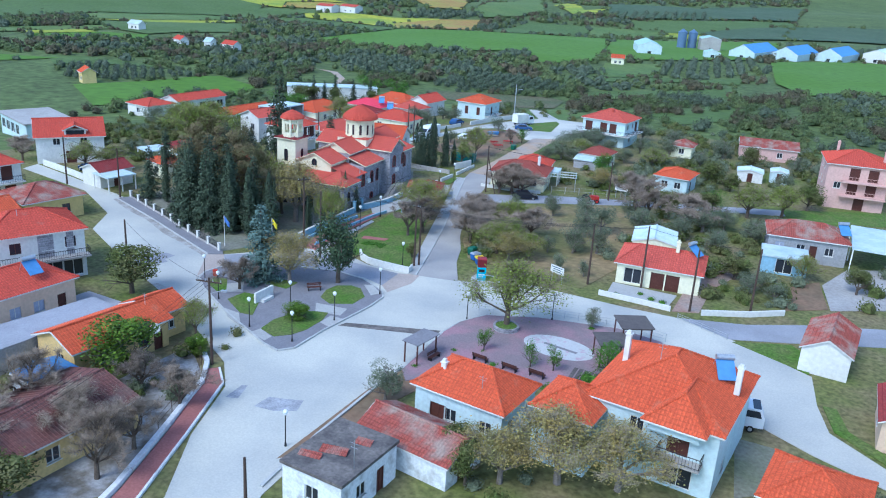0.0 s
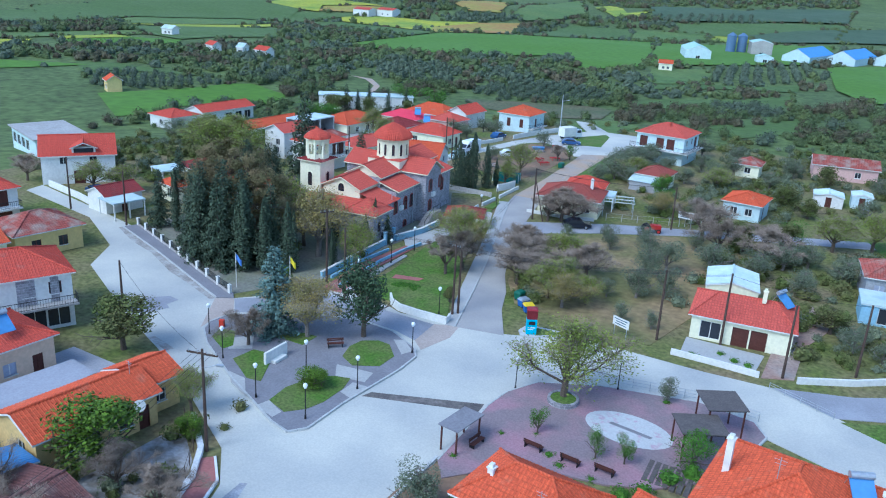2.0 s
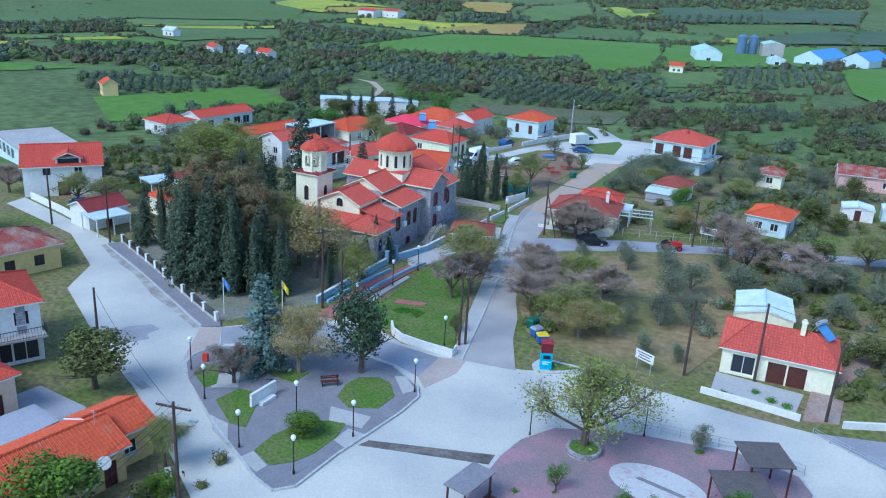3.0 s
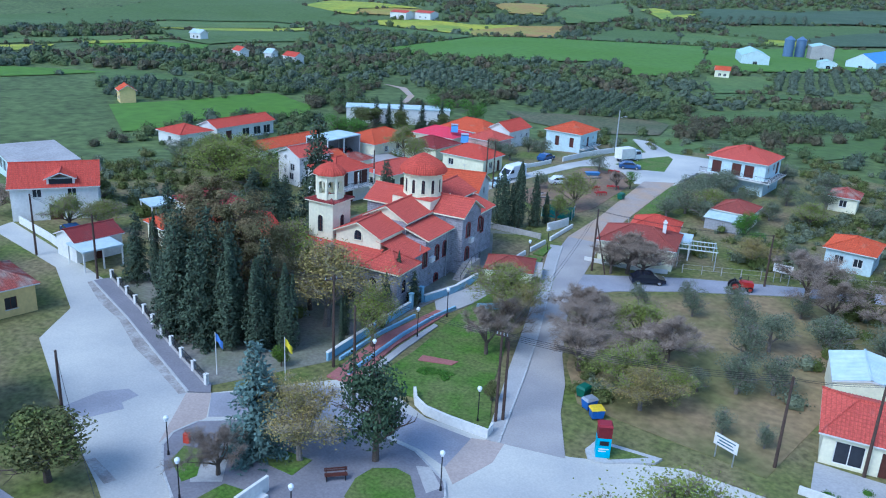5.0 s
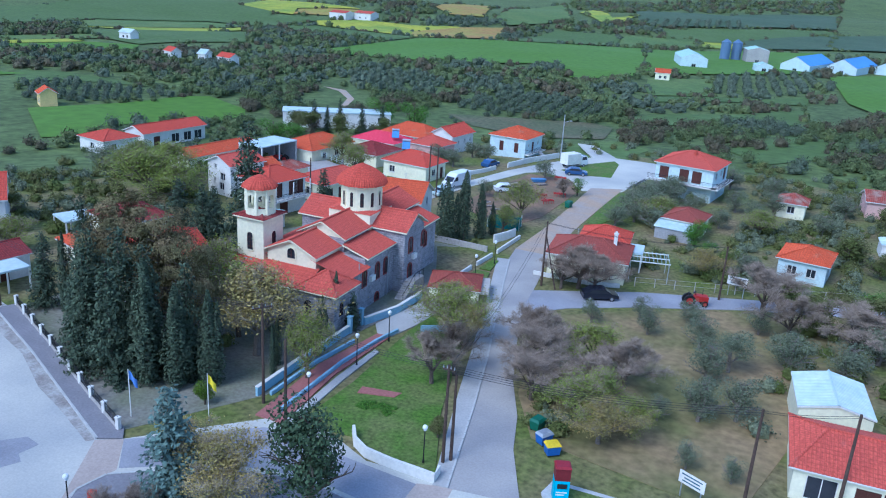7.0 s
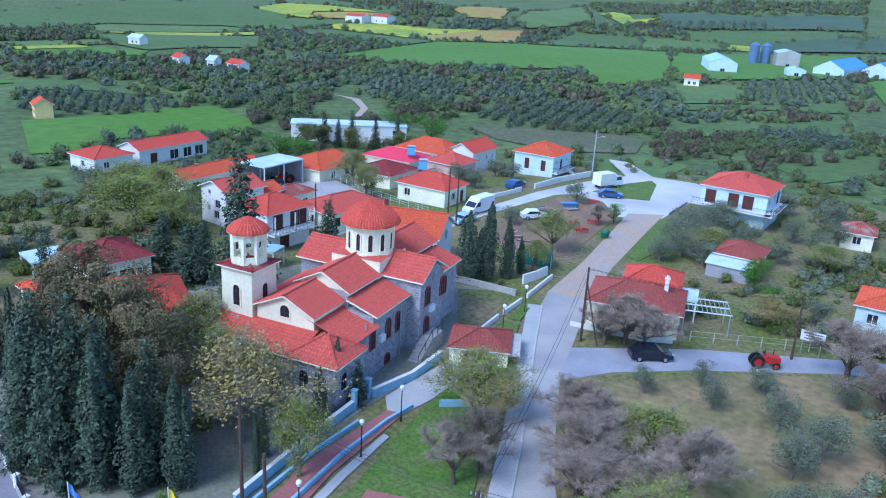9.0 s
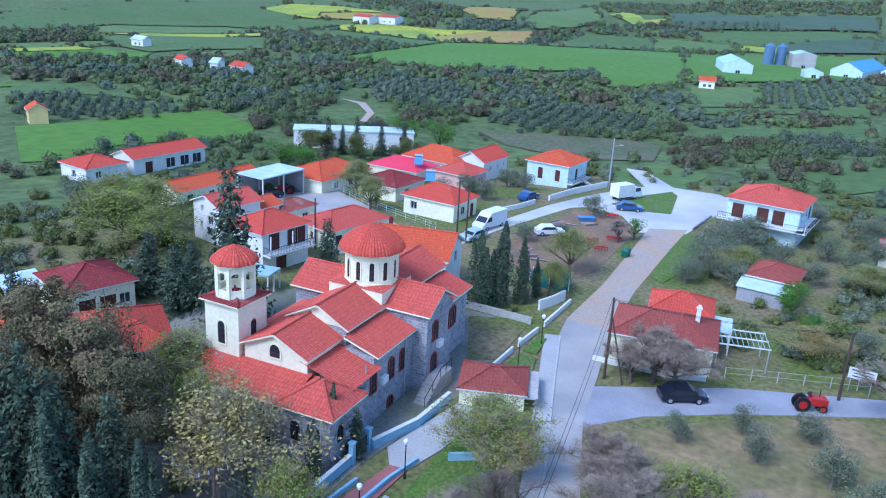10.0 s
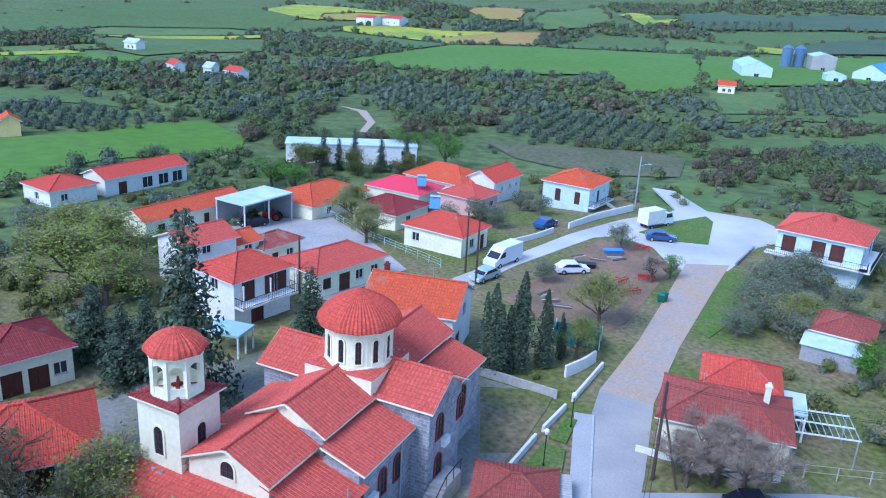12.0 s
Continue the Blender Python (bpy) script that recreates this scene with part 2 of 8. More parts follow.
SCRUBLEAF = mat("scrub_leaf", (0.078, 0.108, 0.042), 0.9, 0.2, 0.2, 1, 0, alt=(0.115, 0.14, 0.05), island=0.35)
RUSTLEAF = mat("russet_bush_leaf", (0.105, 0.085, 0.05), 0.85, 0.2, 0.25, 1, 0, alt=(0.075, 0.08, 0.04), island=0.35)
GREYLEAF = mat("far_olive_leaf", (0.10, 0.125, 0.082), 0.85, 0.2, 0.25, 1, 0, alt=(0.08, 0.105, 0.06), island=0.3)


# ---- small mesh kit ----
class Kit:
    """Vertices and faces of one mesh."""

    def __init__(self):
        self.v, self.f, self.uv, self.weld = [], [], None, False

    def add(self, vs, fs):
        o = len(self.v)
        self.v += [tuple(p) for p in vs]
        self.f += [tuple(i + o for i in q) for q in fs]
        return self

    def box(self, x0, x1, y0, y1, z0, z1, top=0.0):
        vs = [(x, y, z0) for x, y in ((x0, y0), (x1, y0), (x1, y1), (x0, y1))]
        vs += [(x, y, z1) for x, y in ((x0 + top, y0 + top), (x1 - top, y0 + top), (x1 - top, y1 - top), (x0 + top, y1 - top))]
        return self.add(vs, [(3, 2, 1, 0), (4, 5, 6, 7), (0, 1, 5, 4), (1, 2, 6, 5), (2, 3, 7, 6), (3, 0, 4, 7)])

    def tube(self, a, b, r0, r1=None, n=8):
        a, b = Vector(a), Vector(b)
        r1 = r0 if r1 is None else r1
        d = (b - a).normalized()
        s = d.orthogonal().normalized()
        t = d.cross(s)
        ring = [s * math.cos(2 * math.pi * i / n) + t * math.sin(2 * math.pi * i / n) for i in range(n)]
        vs = [a + k * r0 for k in ring] + [b + k * r1 for k in ring]
        fs = [(i, (i + 1) % n, (i + 1) % n + n, i + n) for i in range(n)] + [tuple(range(n))[::-1], tuple(range(n, 2 * n))]
        return self.add(vs, fs)

    def ball(self, c, r, n=10, m=6, squash=1.0):
        c = Vector(c)
        vs, fs = [c + Vector((0, 0, -r * squash))], []
        for j in range(1, m):
            a = -math.pi / 2 + math.pi * j / m
            vs += [c + Vector((r * math.cos(a) * math.cos(2 * math.pi * i / n), r * math.cos(a) * math.sin(2 * math.pi * i / n), r * squash * math.sin(a))) for i in range(n)]
        vs.append(c + Vector((0, 0, r * squash)))
        fs += [(0, 1 + (i + 1) % n, 1 + i) for i in range(n)]
        for j in range(m - 2):
            fs += [(1 + j * n + i, 1 + j * n + (i + 1) % n, 1 + (j + 1) * n + (i + 1) % n, 1 + (j + 1) * n + i) for i in range(n)]
        k = 1 + (m - 2) * n
        fs += [(k + i, k + (i + 1) % n, len(vs) - 1) for i in range(n)]
        return self.add(vs, fs)

    def path(self, pts, r, n=4, step=1.0):
        """One tube along a line of points; step: how much wider every other ring is."""
        rings = []
        for i, p in enumerate(pts):
            d = (pts[min(i + 1, len(pts) - 1)] - pts[max(i - 1, 0)]).normalized()
            s = d.cross(Vector((0, 0, 1))).normalized()
            t = s.cross(d)
            rings.append([p + (s * math.cos(2 * math.pi * k / n) + t * math.sin(2 * math.pi * k / n)) * r for k in range(n)])
            rings[-1] = [p + (v - p) * (step if i % 2 else 1.0) for v in rings[-1]]
        fs = [(i * n + k, i * n + (k + 1) % n, (i + 1) * n + (k + 1) % n, (i + 1) * n + k) for i in range(len(pts) - 1) for k in range(n)]
        return self.add([v for q in rings for v in q], fs)

    def ring(self, w, h, t, y0, y1):
        """A rectangular frame of width t standing in the xz plane."""
        o = [(-w / 2, 0), (w / 2, 0), (w / 2, h), (-w / 2, h)]
        q = [(-w / 2 + t, t), (w / 2 - t, t), (w / 2 - t, h - t), (-w / 2 + t, h - t)]
        vs = [(x, y, z) for y in (y0, y1) for p in (o, q) for x, z in p]
        fs = []
        for i in range(4):
            j = (i + 1) % 4
            fs += [(i, j, 4 + j, 4 + i), (12 + i, 12 + j, 8 + j, 8 + i), (4 + i, 4 + j, 12 + j, 12 + i), (8 + i, 8 + j, j, i)]
        return self.add(vs, fs)

    def prism(self, pts, z0, z1):
        n = len(pts)
        area = sum(pts[i][0] * pts[(i + 1) % n][1] - pts[(i + 1) % n][0] * pts[i][1] for i in range(n))
        pts = pts if area > 0 else pts[::-1]
        vs = [(x, y, z0) for x, y in pts] + [(x, y, z1) for x, y in pts]
        fs = [tuple(range(n))[::-1], tuple(range(n, 2 * n))] + [(i, (i + 1) % n, (i + 1) % n + n, i + n) for i in range(n)]
        return self.add(vs, fs)

    def mesh(self, name, material):
        me = bpy.data.meshes.new(name)
        me.from_pydata(self.v, [], self.f)
        if self.weld:
            bm = bmesh.new()
            bm.from_mesh(me)
            bmesh.ops.remove_doubles(bm, verts=bm.verts[:], dist=0.002)
            bm.to_mesh(me)
            bm.free()
        me.materials.append(material)
        if self.uv is not None:
            lay = me.uv_layers.new(name="uv")
            idx = np.empty(len(me.loops), dtype=np.int32)
            me.loops.foreach_get("vertex_index", idx)
            lay.data.foreach_set("uv", np.asarray(self.uv, dtype=np.float32)[idx].ravel())
        return me


def part(name, kit, material, parent, label=""):
    me = kit.mesh(name, material) if isinstance(kit, Kit) else kit
    ob = new(name, me)
    ob.parent = parent
    if label:
        ob["label"] = label
    return ob


def thing(name, x, y, z, yaw, label, category, group="", kind=""):
    ob = new(name)
    ob.matrix_basis = pose(x, y, z, 0, 0, yaw)
    return tagged(ob, label, category, group, kind)


def solid(name, kit, material, label, category, kind="", group=""):
    return tagged(new(name, kit.mesh(name, material)), label, category, group, kind)


# ---- ground ----
def smooth(a, b, u):
    u = min(max((u - a) / (b - a), 0.0), 1.0)
    return u * u * (3 - 2 * u)


def height(x, y):
    """The land: level in the village, falling to the north-west, rolling in the distance."""
    far = smooth(380, 700, math.hypot(x + 30, y - 60))
    return -4 * smooth(170, 230, -x * 0.8 + y * 0.6) + far * (4 * math.sin(x / 70 + 1) * math.sin(y / 95) + 5 * math.sin(y / 150 - x / 240)) + 70 * smooth(1000, 3000, math.hypot(x + 30, y - 60))


gk = Kit()
axis = [math.sinh(a) for a in np.linspace(-4.4, 4.4, 261)]
gx, gy = [-40 + 60 * a for a in axis], [120 + 60 * a for a in axis]
gk.v = [(x, y, height(x, y)) for y in gy for x in gx]
gk.f = [(j * 261 + i, j * 261 + i + 1, (j + 1) * 261 + i + 1, (j + 1) * 261 + i) for j in range(260) for i in range(260)]
solid("ground", gk, SCRUB, "green scrubland and open country round the village", "ground", "structure")


def sheet(name, pts, z, material, label, category, cell=0.0, depth=0.3):
    """A surface laid on the ground: a slab with a real edge, or, for wide fields, a draped sheet."""
    k = Kit()
    if not cell:
        k.prism(pts, z - depth, z)
    else:
        bm = bmesh.new()
        bm.faces.new([bm.verts.new((x, y, 0)) for x, y in pts])
        bmesh.ops.triangulate(bm, faces=bm.faces[:])
        for _ in range(7):
            long = [e for e in bm.edges if e.calc_length() > cell]
            if not long:
                break
            bmesh.ops.subdivide_edges(bm, edges=long, cuts=1)
            bmesh.ops.triangulate(bm, faces=[f for f in bm.faces if len(f.verts) > 3])
        for v in bm.verts:
            v.co.z = height(v.co.x, v.co.y) + z
        bm.normal_update()
        for f in bm.faces:
            if f.normal.z < 0:
                f.normal_flip()
        me = bpy.data.meshes.new(name)
        bm.to_mesh(me)
        bm.free()
        me.materials.append(material)
        return tagged(new(name, me), label, category, "", "structure")
    return solid(name, k, material, label, category, "structure")


# village ground
sheet("village_ground", [(-140, 70), (-80, 45), (-60, 20), (40, 10), (60, 120), (40, 200), (-20, 215), (-95, 225), (-130, 150)], 0.06, ROUGH, "rough spring grass between the village houses", "grass", cell=6)
sheet("paved_square", [(-122, 96), (-103.2, 92), (-91.4, 85.2), (-87.6, 78.8), (-73.9, 71.3), (-63.6, 66.4), (-57.4, 63), (-46.9, 56.5), (-43.7, 52.7), (-41, 45), (-37.1, 37.7), (-33, 22), (-27, 22), (-31.2, 41.3), (-31.6, 56), (-31.4, 67), (-31.6, 74), (-31.1, 77), (-29.3, 80.4), (-23.8, 83), (-14.9, 85), (-9.7, 84), (-8.8, 82), (-1.2, 78.9), (1.5, 70.8), (5.8, 68.2), (11.2, 65.8), (26, 56), (28, 61), (11.5, 69), (7, 73), (5.9, 77.9), (5.3, 84.2), (-3.4, 89.4), (-9, 92.2), (-16.1, 92), (-27.6, 92.6), (-33, 90.3), (-36, 89), (-42, 88.2), (-48.5, 87.6), (-53, 89.5), (-58, 89.5), (-66.5, 80.2), (-68, 79.3), (-81.4, 85.8), (-94.3, 92.4), (-103.5, 94.8), (-122.7, 99.5)], 0.12, ROAD, "pale concrete village road and crossroads", "road")
sheet("side_road", [(-9.2, 92.3), (-3.4, 89.2), (3, 92), (22, 101), (40, 108), (40, 114), (20, 105.5), (4, 98.2), (-2, 94.6)], 0.13, ASPHALT, "grey worn asphalt side road", "road")
sheet("lane", [(-41.8, 87.6), (-36.2, 88.6), (-39.2, 95), (-40.8, 100.1), (-43.4, 105.8), (-46.5, 115), (-49, 123.5), (-50.2, 131.5), (-52.4, 143), (-57.4, 143), (-56.6, 138), (-53.6, 128), (-50.7, 118.8), (-47.6, 109), (-44.9, 99.9)], 0.135, LANE, "grey asphalt lane beside the church garden", "road")
sheet("upper_lane", [(-57.4, 142.8), (-52.4, 142.8), (-53.1, 156), (-53.2, 175), (-53.1, 187), (-58.4, 184), (-57.8, 171), (-57.2, 155.7)], 0.137, DIRTROAD, "brown-grey dusty lane of worn concrete", "road")
sheet("upper_square", [(-59.3, 181), (-53, 184), (-51, 197.8), (-46, 207.2), (-53, 214), (-61.2, 213.6), (-69, 224), (-73, 224), (-65.8, 211), (-72, 199), (-76, 187), (-79.6, 170), (-83, 155), (-79.5, 154), (-77, 170), (-72.5, 187.5), (-70, 190.5), (-64, 188.5)], 0.13, ROAD, "pale concrete street end between houses", "road")
sheet("cross_lane", [(-51, 128.5), (-38.3, 136.3), (-25.4, 141.9), (3, 154), (30, 166), (32, 162), (3, 150), (-25.4, 138.2), (-37.5, 131.2), (-44.5, 126.2), (-49, 121)], 0.128, ASPHALT, "narrow grey asphalt lane past the dry field", "road")
sheet("grass_island", [(-67.6, 194.3), (-64.6, 203.3), (-60.7, 210), (-59.1, 207.5), (-57.4, 194.6), (-61.5, 193.3)], 0.2, LAWN, "green grass island in the paved street end", "grass")
sheet("church_yard", [(-94.3, 93.2), (-81.4, 86.6), (-68, 80.2), (-61.2, 91.9), (-61.4, 106.5), (-59.8, 120), (-60.5, 139), (-85, 139), (-93, 120)], 0.1, YARD, "gravel and earth yard round the church", "yard")
sheet("church_lawn", [(-66.9, 137.3), (-60.7, 140.4), (-60.3, 137.1), (-59.8, 129.2), (-62.3, 127.6)], 0.14, ROUGH, "dull green grass behind the church", "grass")
sheet("dry_plot", [(-38.6, 97.5), (-42.2, 104), (-44.5, 112.6), (-47, 121.5), (-37.3, 130.4), (-25.2, 137.6), (-14, 142), (-16, 122), (-19.5, 106), (-22, 95)], 0.11, DRY, "dry brown grass plot with olive trees", "field")
sheet("dirt_lot", [(-71.5, 187), (-64, 187.8), (-59.6, 180.8), (-59.6, 160), (-62, 152), (-74, 158)], 0.11, EARTH, "brown bare-earth lot strewn with scrap", "yard")
sheet("court_yard", [(-127, 160), (-113, 178), (-99, 168), (-88, 160), (-90, 146), (-104, 146)], 0.10, CONCRETE, "concrete farmyard between the houses", "yard", cell=5)


# ---- building kit ----
def facade(k, a, b, z0, z1, holes, depth=0.18):
    """A wall face from a to b (outside to the right of the way a to b) with rectangular openings (s0, s1, za, zb) and their reveals."""
    a, b = Vector((a[0], a[1], 0)), Vector((b[0], b[1], 0))
    d = (b - a).normalized()
    n = Vector((d.y, -d.x, 0))
    length = (b - a).length
    xs = sorted({0.0, length, *[h[0] for h in holes], *[h[1] for h in holes]})
    zs = sorted({z0, z1, *[h[2] for h in holes], *[h[3] for h in holes]})

    def at(s, z, inn=0.0):
        p = a + d * s - n * inn
        return (p.x, p.y, z)

    for i in range(len(xs) - 1):
        for j in range(len(zs) - 1):
            s, z = (xs[i] + xs[i + 1]) / 2, (zs[j] + zs[j + 1]) / 2
            if not any(h[0] < s < h[1] and h[2] < z < h[3] for h in holes):
                k.add([at(xs[i], zs[j]), at(xs[i + 1], zs[j]), at(xs[i + 1], zs[j + 1]), at(xs[i], zs[j + 1])], [(0, 1, 2, 3)])
    for s0, s1, za, zb in holes:
        o = [at(s0, za), at(s1, za), at(s1, zb), at(s0, zb)]
        q = [at(s0, za, depth), at(s1, za, depth), at(s1, zb, depth), at(s0, zb, depth)]
        k.add(o + q, [(0, 1, 5, 4), (1, 2, 6, 5), (2, 3, 7, 6), (3, 0, 4, 7)])


def opening(parent, a, b, hole, kind, depth=0.15):
    """A window (frame, mullion, sill, pane) or a door (frame, leaf) set in a hole of the wall a to b."""
    a, b = Vector((a[0], a[1], 0)), Vector((b[0], b[1], 0))
    d = (b - a).normalized()
    s0, s1, za, zb = hole
    p = a + d * (s0 + s1) / 2
    w, h = s1 - s0, zb - za
    m = Matrix.Translation((p.x, p.y, za)) @ Matrix.Rotation(math.atan2(d.y, d.x), 4, "Z")
    k = Kit()
    t, y = 0.07, depth
    k.ring(w, h, t, y - 0.06, y)
    fr = part("window" if kind in ("w", "b", "s") else "door", k, BROWN if kind in ("d", "b") else (PALEBLIND if kind == "s" else WHITE), parent)
    fr.matrix_basis = m
    part("mullion", Kit().box(-0.035, 0.035, y - 0.055, y - 0.005, 0.05, h - 0.05), BROWN if kind in ("d", "b") else WHITE, fr)
    if kind in ("w", "b", "s"):
        part("sill", Kit().box(-w / 2 - 0.06, w / 2 + 0.06, -0.07, y, -0.07, 0), WHITE, fr)
    g = Kit().box(-w / 2 + 0.02, w / 2 - 0.02, y - 0.01, y + 0.02, 0.02, h - 0.02)
    part({"w": "pane", "b": "pane", "d": "leaf", "s": "shutter", "g": "pane"}[kind], g, {"w": GLASS, "b": GLASS, "d": BROWN, "s": PALEBLIND, "g": GLASS}[kind], fr)
    return fr


def slope(p0, p1, q1, q0, step=0.3, amp=0.045, rows=5):
    """A tiled roof slope: eave p0 to p1, ridge q0 to q1, with a half-round cover tile every step."""
    p0, p1, q0, q1 = Vector(p0), Vector(p1), Vector(q0), Vector(q1)
    e = (p1 - p0).normalized()
    n = e.cross(q0 - p0 if (q0 - p0).length > 0.01 else q1 - p0).normalized()
    if n.z < 0:
        n = -n
    up = n.cross(e)
    if up.z < 0:
        up = -up
    length = (p1 - p0).length
    loc = [((v - p0).dot(e), (v - p0).dot(up)) for v in (p0, q0, q1, p1)]
    xs = sorted({*np.arange(0, length, step / 4).tolist(), length, *[min(max(l[0], 0), length) for l in loc]})
    k = Kit()
    uv = []
    ax, ay = [l[0] for l in loc], [l[1] for l in loc]
    for i in range(1, 4):
        ax[i] = max(ax[i], ax[i - 1] + 1e-5)
    for s in xs:
        top = float(np.interp(s, ax, ay))
        for j in range(rows + 1):
            v = top * j / rows
            lift = amp * max(0.0, math.sin(2 * math.pi * s / step))
            k.v.append(tuple(p0 + e * s + up * v + n * lift))
            uv.append((s, v))
    r = rows + 1
    flip = e.cross(up).z < 0
    for i in range(len(xs) - 1):
        for j in range(rows):
            q = (i * r + j, (i + 1) * r + j, (i + 1) * r + j + 1, i * r + j + 1)
            k.f.append(q[::-1] if flip else q)
    k.uv = uv
    return k


def merged(kits):
    out = Kit()
    out.uv = []
    for k in kits:
        out.add(k.v, k.f)
        out.uv += list(k.uv)
    return out


def roof(parent, x0, x1, y0, y1, z, rise, kind, tiles, trim, ridge=None, step=0.3, amp=0.045, name="roof"):
    """A hip, gable or pyramid roof of tiles on a boarded deck, with ridge and hip tiles. kind: hip, gx (gable, ridge along x), gy, px (hip with full pyramid)."""
    w, l = x1 - x0, y1 - y0
    cx, cy, zr = (x0 + x1) / 2, (y0 + y1) / 2, z + rise
    c = [(x0, y0, z), (x1, y0, z), (x1, y1, z), (x0, y1, z)]
    if kind == "gx":
        a, b = (x0, cy, zr), (x1, cy, zr)
    elif kind == "gy":
        a, b = (cx, y0, zr), (cx, y1, zr)
    else:
        inset = min(w, l) / 2 * (0.95 if ridge is None else ridge)
        a, b = ((x0 + inset, cy, zr), (x1 - inset, cy, zr)) if w >= l else ((cx, y0 + inset, zr), (cx, y1 - inset, zr))
    along_x = kind == "gx" or (kind == "hip" and w >= l)
    ks = []
    if along_x:
        ks += [slope(c[0], c[1], b, a, step, amp), slope(c[2], c[3], a, b, step, amp)]
        if kind == "hip":
            ks += [slope(c[1], c[2], b, b, step, amp), slope(c[3], c[0], a, a, step, amp)]
    else:
        ks += [slope(c[1], c[2], b, a, step, amp), slope(c[3], c[0], a, b, step, amp)]
        if kind == "hip":
            ks += [slope(c[0], c[1], a, a, step, amp), slope(c[2], c[3], b, b, step, amp)]
    rf = part(name, merged(ks), tiles, parent)
    d = Kit()
    e = 0.13
    low = [(p[0], p[1], z - e) for p in c]
    top = [(p[0], p[1], z - 0.015) for p in c]
    a2, b2 = (a[0], a[1], zr - 0.03), (b[0], b[1], zr - 0.03)
    if kind in ("gx", "gy"):
        th = Vector((0, 0, -0.13))
        lo = Vector((0, 0, -0.02))
        pairs = ((c[0], c[1], b, a), (c[2], c[3], a, b)) if along_x else ((c[1], c[2], b, a), (c[3], c[0], a, b))
        for i, qd in enumerate(pairs):
            vs = [Vector(p) + lo for p in qd]
            d = Kit().add(vs + [v + th for v in vs], [(0, 1, 2, 3), (7, 6, 5, 4), (0, 4, 5, 1), (1, 5, 6, 2), (2, 6, 7, 3), (3, 7, 4, 0)])
            if i == 0:
                part("soffit", d, trim, rf)
        d2 = d
        part("soffit", d2, trim, rf)
        d = Kit()
    d.add([] if kind in ("gx", "gy") else low + top + [a2, b2], [] if kind in ("gx", "gy") else [(3, 2, 1, 0), (0, 1, 5, 4), (1, 2, 6, 5), (2, 3, 7, 6), (3, 0, 4, 7)])
    o = len(d.v) - 10
    if kind in ("gx", "gy"):
        pass
    elif along_x:
        d.f += [(o + 4, o + 5, o + 9, o + 8), (o + 6, o + 7, o + 8, o + 9), (o + 5, o + 6, o + 9), (o + 7, o + 4, o + 8)]
    else:
        d.f += [(o + 5, o + 6, o + 9, o + 8), (o + 7, o + 4, o + 8, o + 9), (o + 4, o + 5, o + 8), (o + 6, o + 7, o + 9)]
    if d.v:
        part("soffit", d, trim, rf)
    lines = [(a, b)]
    if kind == "hip":
        lines += [(c[0], a), (c[1], b if along_x else a), (c[2], b), (c[3], a if along_x else b)]
    for p, q in lines:
        p, q = Vector(p), Vector(q)
        if (q - p).length > 0.3:
            m = max(2, int((q - p).length / 0.21))
            rk = Kit().path([p.lerp(q, i / m) + Vector((0, 0, 0.03)) for i in range(m + 1)], 0.10, 6, 1.25)
            rk.uv = [(v[0] + v[1], v[2]) for v in rk.v]
            part("ridge", rk, tiles, rf)
    return rf


def chimney(parent, x, y, z0, z1, material=None, s=0.3):
    k = Kit().box(x - s, x + s, y - s, y + s, z0, z1).box(x - s - 0.07, x + s + 0.07, y - s - 0.07, y + s + 0.07, z1, z1 + 0.1)
    k.box(x - s * 0.7, x + s * 0.7, y - s * 0.7, y + s * 0.7, z1 + 0.1, z1 + 0.35)
    part("chimney", k, material or WHITE, parent)


SIDES = {"s": lambda w, l: ((-w / 2, -l / 2), (w / 2, -l / 2)), "e": lambda w, l: ((w / 2, -l / 2), (w / 2, l / 2)),
         "n": lambda w, l: ((w / 2, l / 2), (-w / 2, l / 2)), "w": lambda w, l: ((-w / 2, l / 2), (-w / 2, -l / 2))}
SIZES = {"w": (1.2, 0.95, 2.15), "s": (1.2, 0.95, 2.15), "b": (1.2, 0.9, 2.2), "d": (1.0, 0.05, 2.15), "v": (0.6, 1.3, 2.1), "g": (2.2, 0.3, 2.3), "D": (1.7, 0.05, 2.25)}


